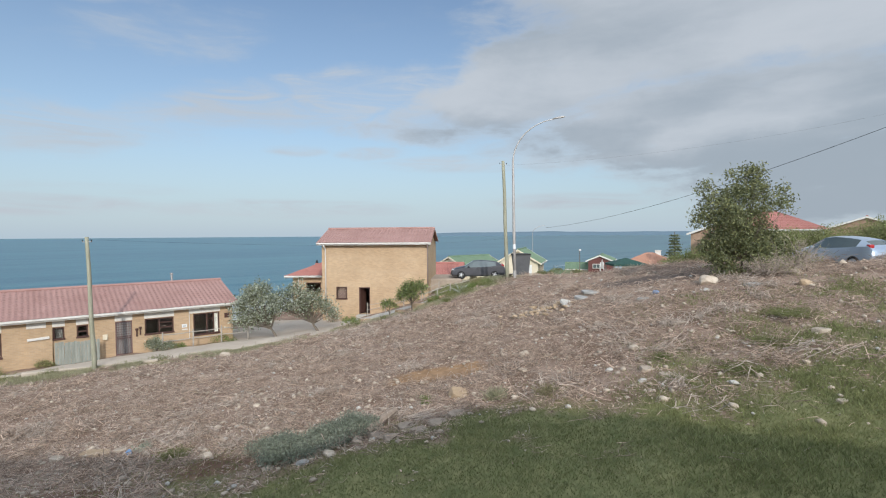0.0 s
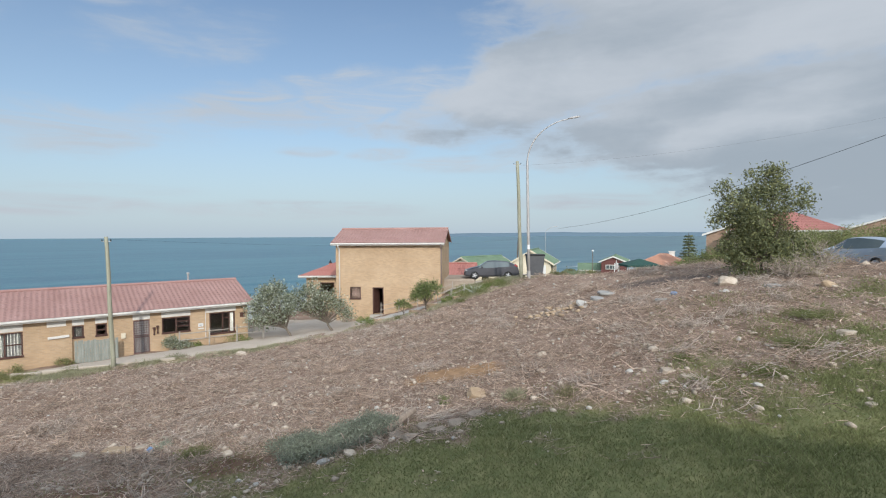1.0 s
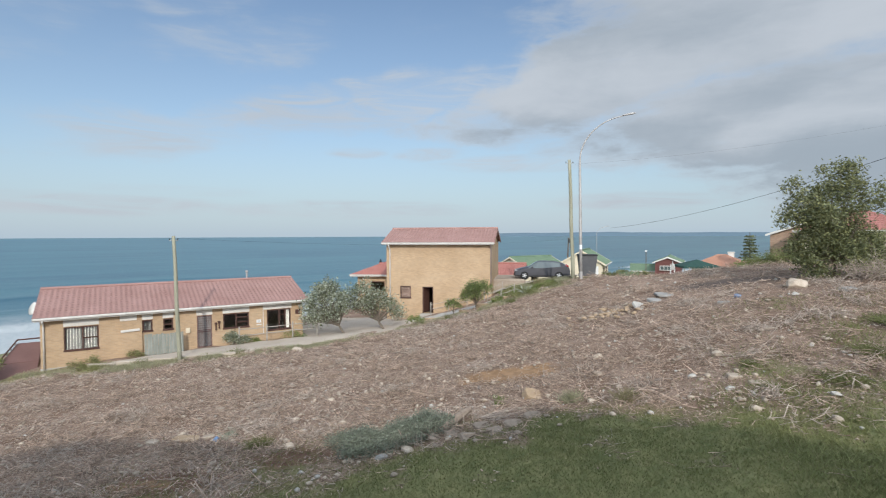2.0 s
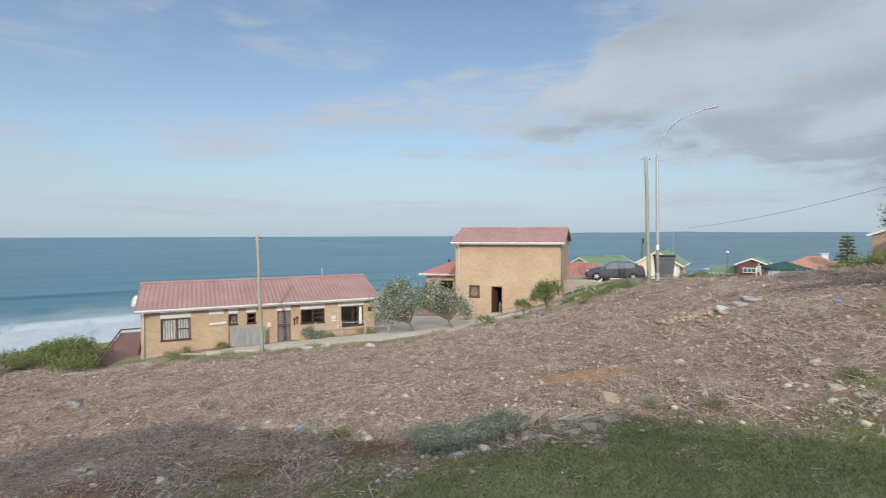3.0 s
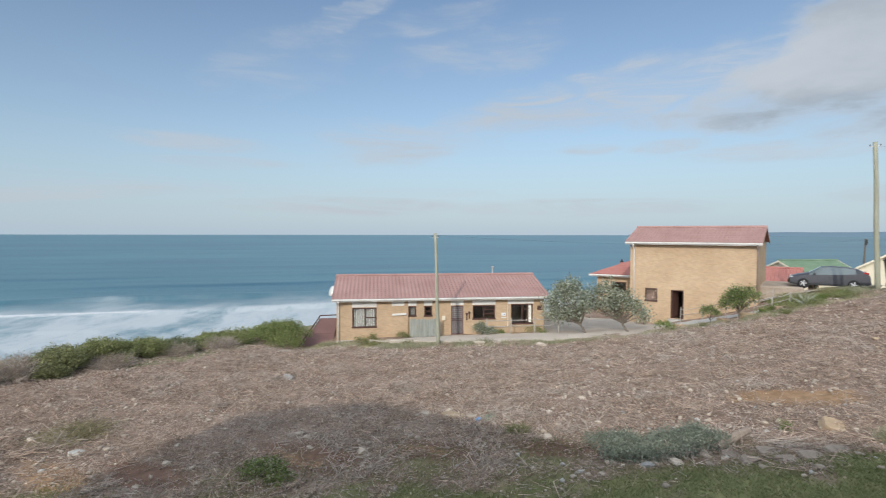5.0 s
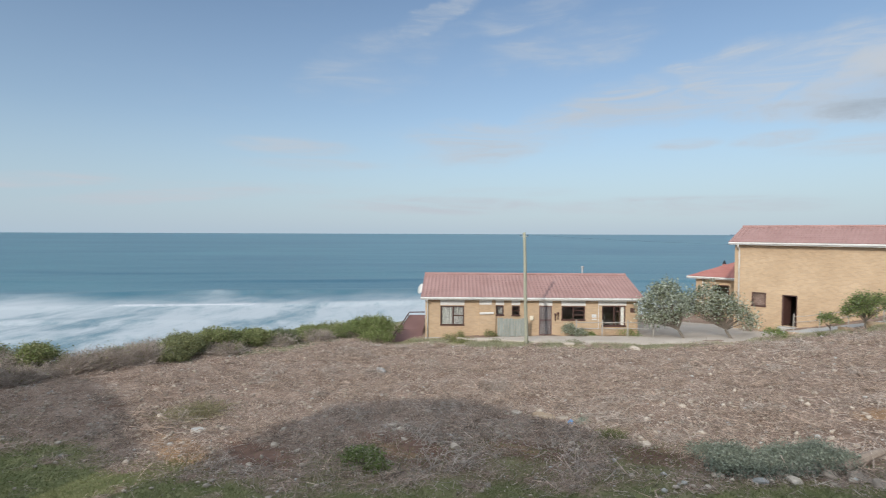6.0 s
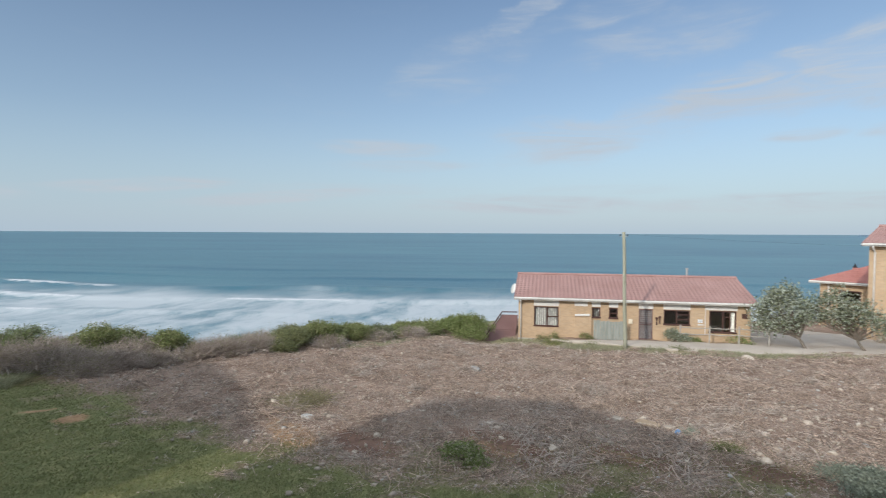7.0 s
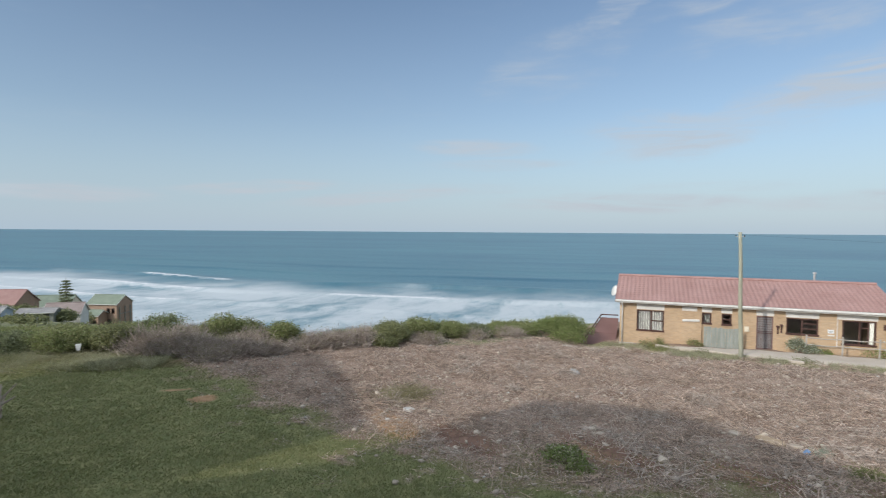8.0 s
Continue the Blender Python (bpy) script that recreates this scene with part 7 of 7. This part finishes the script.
ROCKS = (  # x, y, half sizes, turn, tilt, material, label
    (-0.25, 15.2, .30, .22, .19, 30, 34, "stone_tan", "tan angular boulder at the lawn edge"),
    (2.1, 18.6, .20, .16, .17, 10, 10, "stone", "pale angular stone"), (1.8, 16.6, .15, .12, .10, 40, 0, "stone", "pale angular stone"),
    (4.15, 15.2, .11, .09, .09, 0, 0, "stone_white", "small pale stone"), (4.65, 13.9, .13, .09, .08, 20, 0, "stone_white", "small pale stone"),
    (5.05, 14.7, .20, .15, .10, 10, 8, "stone", "flat pale stone"), (5.4, 14.15, .21, .12, .09, -10, 5, "stone", "flat pale stone"),
    (5.35, 16.9, .20, .15, .16, 60, 12, "stone", "pale angular stone"), (7.75, 11.0, .13, .10, .06, 30, 0, "stone", "flat pale stone half sunk in the lawn"),
    (10.5, 22.9, .42, .34, .30, 15, 0, "stone", "rounded pale boulder before the bush"), (9.85, 21.7, .15, .13, .12, 0, 0, "stone_white", "small white stone"),
    (13.1, 20.6, .26, .20, .17, 20, 0, "stone_tan", "tan boulder on the brow"), (11.5, 21.3, .45, .25, .10, 25, 4, "stone_grey", "flat grey slab"),
    (14.0, 22.6, .22, .18, .16, 25, 4, "stone", "pale stone by the scrub"), (16.0, 22.8, .2, .16, .15, 25, 4, "stone", "pale stone on the brow"),
    (4.95, 25.2, .46, .34, .10, 35, 34, "stone_white", "pale leaning concrete slab"), (5.75, 26.0, .40, .30, .10, 20, 8, "stone_grey", "grey concrete slab"), (6.5, 26.6, .6, .4, .09, 10, 6, "stone_grey", "grey concrete slab"),
    (7.6, 22.6, .3, .2, .08, 10, 0, "stone_grey", "flat grey stone"), (10.4, 17.4, .25, .18, .12, 50, 0, "stone", "pale stone"), (10.3, 15.5, .25, .2, .10, 20, 0, "stone", "flat pale stone"), (7.6, 18.7, .22, .15, .08, 0, 0, "stone", "flat pale stone"),
    (-6.75, 13.1, .15, .12, .11, 0, 0, "stone", "pale rounded stone"), (-5.45, 16.1, .13, .11, .09, 0, 0, "stone_white", "small white stone"), (-7.25, 17.5, .13, .10, .08, 0, 0, "stone", "small pale stone"), (-5.85, 14.8, .12, .10, .08, 0, 0, "stone", "small pale stone"),
    (-10.75, 14.5, .42, .22, .10, 10, 0, "stone_tan", "long flat tan stone"), (-10.2, 14.75, .2, .14, .08, 30, 0, "stone", "flat pale stone"), (-11.7, 14.2, .2, .15, .08, 0, 0, "stone", "flat pale stone"), (-11.6, 17.6, .22, .12, .07, 0, 0, "stone", "flat pale stone"),
    (-1.15, 12.5, .24, .17, .10, 40, 8, "stone_dull", "broken slab in the rubble edge"), (-1.75, 12.3, .26, .18, .11, 10, 10, "stone_dull", "broken slab in the rubble edge"), (-2.2, 12.7, .24, .2, .12, 70, 14, "stone_dull", "broken slab in the rubble edge"), (-0.7, 12.9, .3, .2, .10, 30, 10, "stone_dull", "broken slab in the rubble edge"), (-2.7, 12.6, .18, .16, .12, 0, 0, "stone_dull", "broken stone in the rubble edge"), (-1.5, 13.1, .28, .2, .09, 20, 6, "stone_dull", "broken slab in the rubble edge"), (-0.2, 13.4, .3, .2, .08, 40, 8, "stone_dull", "broken slab in the rubble edge"),
    (-3.2, 11.9, .16, .12, .10, 0, 0, "stone", "stone beside the succulent mat"), (-3.75, 11.6, .15, .11, .09, 30, 0, "stone_grey", "grey stone beside the succulent mat"), (-4.6, 11.7, .12, .1, .08, 0, 0, "stone", "stone beside the succulent mat"),
    (-19.15, 6.3, .26, .17, .12, 20, 0, "stone_white", "pale flat stone near the lawn"), (-18.6, 6.9, .14, .1, .08, 0, 0, "stone", "small pale stone"), (-15.95, 7.3, .13, .1, .08, 0, 0, "stone", "small pale stone"), (-15.2, 6.1, .1, .08, .06, 0, 0, "stone", "small pale stone"),
    (-13.75, 8.6, .13, .1, .09, 0, 0, "stone_white", "small white stone"), (-13.4, 8.75, .14, .11, .10, 0, 0, "stone_white", "small white stone"), (-14.0, 10.8, .15, .12, .09, 0, 0, "stone", "small pale stone"), (-14.6, 11.0, .16, .12, .09, 0, 0, "stone", "small pale stone"),
    (-11.4, 10.6, .15, .12, .14, 0, 0, "stone", "rounded pale stone"), (-14.7, 12.8, .22, .14, .07, 0, 0, "stone", "flat pale stone"), (-21.2, 16.0, .35, .22, .14, 0, 0, "stone_grey", "grey stone among the brush"), (-12.9, 27.3, .35, .25, .16, 0, 0, "stone", "pale stone near the driveway"), (-21.4, 5.9, .15, .12, .09, 0, 0, "stone", "small pale stone"), (-13.1, 10.1, .12, .1, .08, 0, 0, "stone", "small pale stone"),
)
for k, (x, y, a, b, c, turn, tilt, m_, lab) in enumerate(ROCKS):
    mesh_thing("stone", slab_bm(a, b, c * .8, 900 + k) if "slab" in lab or "flat" in lab or "angular boulder" in lab else rock_bm(a, b, c, 900 + k), M[m_], lab if len(lab.split()) > 3 else lab + " lying in the brush", "stone", pose(x, y, gz(x, y) + c * (-.15 if m_ == "stone_dull" else .22), tilt, tilt * .4, turn), "loose stones")
r_ = random.Random(77)
for k in range(64):                                  # heap of tan broken stones
    x, y = 3.35 + r_.gauss(0, .72), 25.1 + r_.gauss(0, .42)
    s = r_.uniform(.06, .15)
    mesh_thing("stone", rock_bm(s * r_.uniform(.8, 1.4), s * .8, s * .6, 1000 + k, 1, .3), M["stone_tan" if k % 3 else "stone_dull"], "tan broken stone in a low heap", "stone", pose(x, y, gz(x, y) + s * .4 + .04, r_.uniform(-20, 20), 0, r_.uniform(0, 180)), "heap of tan stones")


# loose rubble too small to count
def rubble(name, n, region, size, material, label, seed):
    rg = np.random.default_rng(seed)
    bm = bmesh.new()
    bmesh.ops.create_icosphere(bm, subdivisions=1, radius=1.0)
    base = np.array([v.co[:] for v in bm.verts])
    fc = np.array([[v.index for v in f.verts] for f in bm.faces])
    bm.free()
    x, y = region(rg, n)
    n = len(x)
    s = size[0] * (size[1] / size[0]) ** (rg.random(n) ** 2.2)
    jit = rg.uniform(.7, 1.25, (n, len(base), 1))
    sc = np.stack([s, s * rg.uniform(.6, 1, n), s * rg.uniform(.4, .8, n)], -1)[:, None]
    co = base[None] * jit * sc
    a = rg.uniform(0, 6.28, n)[:, None]
    cx, cy = co[..., 0] * np.cos(a) - co[..., 1] * np.sin(a), co[..., 0] * np.sin(a) + co[..., 1] * np.cos(a)
    v = np.stack([cx + x[:, None], cy + y[:, None], co[..., 2] + (surf(x, y) + .035)[:, None]], -1).reshape(-1, 3)
    f = (fc[None] + len(base) * np.arange(n)[:, None, None]).reshape(-1, 3)
    return tagged(fast_mesh(name, v, f, material), label, "rubble", kind="stuff")


def in_lot(x, y):
    """1 on the cleared part of the lot, 0 on lawn, road and beyond."""
    q = np.sin(x * 127.1 + y * 311.7) * 43758.5453
    q = q - np.floor(q)                              # thins out gradually into the grass
    ok = (lawn_weight(x, y) < .10 + .85 * q ** 1.6 + .12 * patchy(x * 2.1, y * 2.1)) & (y > grass_edge(x) - 4) & (y < np.interp(x, (-30, -21, -19, -15.9, -13.2, -11.6, -8, -2.7, 1, 4, 20), (21.6, 23.2, 24.4, 26.2, 28.4, 30.0, 32.8, 34.0, 36, 37.5, 34)))
    ok &= np.exp(-((x + 1) / 1.9) ** 2 - ((y - 18.2) / 1.0) ** 2) < .35 + .5 * q      # the bare sandy patch
    s, w = (-x + y) * .7071, (x + y) * .7071
    ok &= np.exp(-((x - 9.2) / 3.2) ** 2 - ((y - 26.8 + .5 * (x - 9.2)) / 1.7) ** 2) < .38 + .62 * q      # the darker patch, brush thinned
    for px, py, rx, ry in SOIL:
        ok &= np.exp(-((x - px) / rx) ** 2 - ((y - py) / ry) ** 2) < .28 + .75 * q
    return ok & (s < 25.2 + 2.8 * sstep(-21, -14, w) + 18.7 * sstep(-18, 2, w))


def lot(rg, n):
    x, y = rg.uniform(-31, 19, n * 3), rg.uniform(-1, 37.5, n * 3)
    d = np.hypot(x, y)
    keep = in_lot(x, y) & (rg.random(n * 3) < np.clip(14 / d, .35, 1))
    return x[keep][:n], y[keep][:n]


def west(rg, n):
    """Like lot(), but thick in the west, where the cut brush has bleached, and thin in the east."""
    x, y = rg.uniform(-31, 19, n * 5), rg.uniform(-1, 37.5, n * 5)
    d = np.hypot(x, y)
    keep = in_lot(x, y) & (rg.random(n * 5) < np.clip(14 / d, .35, 1) * (.22 + .78 * sstep(3, -14, x)))
    return x[keep][:n], y[keep][:n]


rubble("rubble", 5200, lot, (.03, .12), M["stone"], "scattered small pale stones over the cleared lot", 81)
rubble("white_rubble", 700, lot, (.03, .10), M["stone_white"], "scattered small white stones over the cleared lot", 82)


# ---------- chopped brush ----------
def brush(name, n, lengths, radii, material, label, seed, lift=0.02, tilt=0.22, clumps=0, place=None):
    rg = np.random.default_rng(seed)
    if clumps:
        cx, cy = lot(rg, clumps)
        k = rg.integers(0, len(cx), n)
        sp = rg.uniform(.12, .5, len(cx))
        x, y = cx[k] + rg.normal(0, 1, n) * sp[k], cy[k] + rg.normal(0, 1, n) * sp[k]
        keep = in_lot(x, y)
        x, y = x[keep], y[keep]
        hump = rg.uniform(0.0, .14, len(x))
    else:
        x, y = (place or lot)(rg, n)
        hump = rg.uniform(0, .04, len(x))
    n = len(x)
    a = rg.uniform(0, 6.28, n)
    e = rg.normal(0, tilt, n)
    ln = lengths[0] * (lengths[1] / lengths[0]) ** rg.random(n)
    d = np.stack([np.cos(a) * np.cos(e), np.sin(a) * np.cos(e), np.sin(e)], -1) * ln[:, None] * .5
    mid = np.stack([x, y, surf(x, y) + lift + hump], -1)
    kink = mid + rg.normal(0, .12, (n, 3)) * ln[:, None] * np.array([1, 1, .5])
    r = rg.uniform(*radii, n)
    v1, f1 = twig_arrays(mid - d, kink, r, r)
    v2, f2 = twig_arrays(kink, mid + d, r)
    return tagged(fast_mesh(name, np.concatenate([v1, v2]), np.concatenate([f1, f2 + len(v1)]), material), label, "brush", kind="stuff")


brush("chopped_brush", 40000, (.08, .5), (.003, .008), M["stick"], "chopped dry brown brush strewn over the lot", 91)
brush("bleached_twigs", 19000, (.10, .55), (.003, .008), M["stick_pale"], "bleached grey twigs strewn over the lot", 92, .03, .3, place=west)
brush("brush_clumps", 30000, (.15, .65), (.003, .008), M["stick"], "tangled clumps of cut brush", 93, .03, .5, clumps=620)
brush("pale_clumps", 5500, (.2, .85), (.005, .012), M["stick_pale"], "tangled clumps of pale cut branches", 94, .04, .6, clumps=130)


brush("cut_branches", 3200, (.3, 1.0), (.007, .015), M["stick"], "scattered thicker cut branches", 97, .05, .45, clumps=240)


def litter(name, n, size, material, label, seed, place=lot):
    rg = np.random.default_rng(seed)
    x, y = place(rg, n)
    p = np.stack([x, y, surf(x, y) + rg.uniform(.0, .05, len(x))], -1)
    v, f = leaf_arrays(p, size, .25, rg, 0)
    return tagged(fast_mesh(name, v, f, material), label, "litter", kind="stuff")


litter("wood_chips", 28000, .07, M["stick"], "brown wood chips and dead leaves over the lot", 95)
litter("pale_chips", 26000, .065, M["stick_pale"], "pale splintered wood chips over the lot", 96, west)

# a fallen log and a heap of dead branches by the lawn
bm = bmesh.new()
tube(bm, [(-2.5, 12.85, gz(-2.5, 12.85) + .10), (-2.25, 13.4, gz(-2.25, 13.4) + .16), (-1.95, 14.0, gz(-1.95, 14.0) + .24)], [.10, .11, .085], 9)
mesh_thing("log", bm, M["log"], "short weathered log lying at the rubble edge", "log")
for bx, by, w, n, sd in ((8.9, 14.2, 1.0, 70, 1), (-1.4, 13.7, .6, 60, 2), (6.0, 16.4, .7, 45, 3), (11.6, 23.2, .9, 40, 4), (16.4, 24.6, 1.3, 190, 5), (17.6, 23.6, 1.3, 210, 6), (18.9, 22.6, 1.3, 190, 7), (7.0, 20.2, .8, 60, 8), (3.2, 21.0, .9, 60, 9), (9.4, 19.2, .7, 50, 10)):
    rg = np.random.default_rng(500 + sd)
    a = np.stack([rg.normal(0, w * .5, n), rg.normal(0, w * .35, n), rg.uniform(.02, .14 if sd < 5 or sd > 7 else .42, n)], -1)
    q = rg.uniform(-.7, .7, n) + .3
    b = a + np.stack([np.cos(q), np.sin(q), rg.normal(0, .22, n)], -1) * rg.uniform(.2, .8, n)[:, None]
    a[:, 2] += surf(bx + a[:, 0], by + a[:, 1]) - gz(bx, by)
    b[:, 2] += surf(bx + b[:, 0], by + b[:, 1]) - gz(bx, by)
    v, f = twig_arrays(a, b, rg.uniform(.004, .010, n))
    ob = fast_mesh("brushwood", v, f, M["stick" if sd > 4 else "stick_pale"])
    ob.matrix_basis = pose(bx, by, gz(bx, by))
    tagged(ob, "heap of dry cut branches lying on the lot", "brush heap", kind="stuff")
mesh_thing("plastic_scrap", rock_bm(.16, .1, .07, 5, 2), M["blue"], "crumpled blue plastic scrap among the brush", "litter", pose(8.3, 23.0, gz(8.3, 23.0) + .06), "scraps")
mesh_thing("plastic_scrap", rock_bm(.1, .07, .12, 6, 2), M["blue"], "blue plastic bottle scrap by the shade edge", "litter", pose(-9.7, 14.35, gz(-9.7, 14.35) + .07), "scraps")
mesh_thing("paper_scrap", rock_bm(.14, .07, .05, 7, 2), M["stone_white"], "crumpled white paper scrap on the lawn edge", "litter", pose(6.45, 12.75, gz(6.45, 12.75) + .05, 0, 0, -40), "scraps")
mesh_thing("plank", boxed(-.30, .30, -.04, .04, 0, .04), M["rail"], "short pale plank lying on the slope", "plank", pose(-25.6, 19.4, gz(-25.6, 19.4) + .06, 0, 0, 20))


# ---------- lawn ----------
def lawn_blades(name, n, h, material, label, seed, x0, x1, y0, y1, wide=.0034, rise=0.0):
    rg = np.random.default_rng(seed)
    x, y = rg.uniform(x0, x1, n), rg.uniform(y0, y1, n)
    d = np.hypot(x, y)
    patch = patchy(x * .8, y * .8)
    bare = np.maximum(np.exp(-((x + 23.3) / .42) ** 2 - ((y + .5) / .6) ** 2), np.exp(-((x + 24.6) / .25) ** 2 - ((y + 1.4) / .7) ** 2))
    turn = np.arctan2(x, y)
    keep = (rg.random(n) < lawn_weight(x, y) ** .8) & (d > 6) & (turn > -1.87) & (turn < .80) & (rg.random(n) < np.clip(12 / d, .3, 1)) & (bare < .55 + .5 * (rg.random(n) - .5))
    if rise:
        keep &= rg.random(n) < sstep(rise - 2, rise + 2, x) * np.clip(.45 + 1.1 * patch, 0, 1)
    x, y = x[keep], y[keep]
    n = len(x)
    a = np.stack([x, y, surf(x, y) + .0], -1)
    hh = h * rg.uniform(.5, 1.25, n) * (1 + .4 * patch[keep])
    b = a + np.stack([rg.normal(0, .6, n) * hh, rg.normal(0, .6, n) * hh, hh], -1)
    s = unit(np.stack([rg.normal(size=n), rg.normal(size=n), np.zeros(n)], -1)) * (wide + .0004 * np.hypot(x, y))[:, None]
    v = np.stack([a - s, a + s, b], 1).reshape(-1, 3)
    return tagged(fast_mesh(name, v, np.arange(3 * n).reshape(n, 3), material), label, "grass", kind="stuff")


lawn_blades("lawn_grass", 1900000, .055, M["blade"], "rough green lawn grass", 101, -34, 18, -11, 22)
lawn_blades("dry_grass", 200000, .05, M["blade_dry"], "dry straw coloured blades among the lawn", 102, -34, 18, -11, 22)
lawn_blades("long_grass", 260000, .13, M["blade_long"], "longer green grass beside the brush", 103, 2, 18, 8, 22, .005, 5.0)
rg = np.random.default_rng(104)                       # verge along the driveway and the brow
n = 52000
x = rg.uniform(-28, 3, n)
y = np.interp(x, (-30, -21, -19, -15.9, -12.2, -9.5, -6.4, -2.7, 1, 3), (22, 23.5, 24.6, 26.3, 28.9, 31.3, 33.6, 34.0, 35.6, 37)) + rg.normal(0, .45, n)
keep = np.array([noise.noise((a * .6, b * .6, 3)) for a, b in zip(x, y)]) > -.1
x, y = x[keep], y[keep]
n = len(x)
a = np.stack([x, y, surf(x, y)], -1)
b = a + np.stack([rg.normal(0, .05, n), rg.normal(0, .05, n), rg.uniform(.06, .2, n)], -1)
s = unit(np.stack([rg.normal(size=n), rg.normal(size=n), np.zeros(n)], -1)) * .014
tagged(fast_mesh("verge_grass", np.stack([a - s, a + s, b], 1).reshape(-1, 3), np.arange(3 * n).reshape(n, 3), M["weed_pale"]), "dry olive grass along the driveway verge", "grass", kind="stuff")

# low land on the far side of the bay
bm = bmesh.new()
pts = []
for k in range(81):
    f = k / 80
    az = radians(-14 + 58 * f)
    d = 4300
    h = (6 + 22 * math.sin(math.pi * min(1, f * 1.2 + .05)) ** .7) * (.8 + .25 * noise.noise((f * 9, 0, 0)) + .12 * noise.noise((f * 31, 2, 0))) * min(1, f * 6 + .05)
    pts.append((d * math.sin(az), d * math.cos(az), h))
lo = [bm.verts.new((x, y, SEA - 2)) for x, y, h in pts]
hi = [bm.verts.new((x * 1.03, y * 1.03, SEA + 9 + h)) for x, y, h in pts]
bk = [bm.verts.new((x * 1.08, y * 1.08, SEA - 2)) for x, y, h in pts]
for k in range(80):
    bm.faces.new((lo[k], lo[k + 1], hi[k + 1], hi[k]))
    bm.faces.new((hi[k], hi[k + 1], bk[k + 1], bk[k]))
# sea haze is put into the coast's colour: bluish base and faint emission
far = bpy.data.materials.new("far coast with haze in its glow")
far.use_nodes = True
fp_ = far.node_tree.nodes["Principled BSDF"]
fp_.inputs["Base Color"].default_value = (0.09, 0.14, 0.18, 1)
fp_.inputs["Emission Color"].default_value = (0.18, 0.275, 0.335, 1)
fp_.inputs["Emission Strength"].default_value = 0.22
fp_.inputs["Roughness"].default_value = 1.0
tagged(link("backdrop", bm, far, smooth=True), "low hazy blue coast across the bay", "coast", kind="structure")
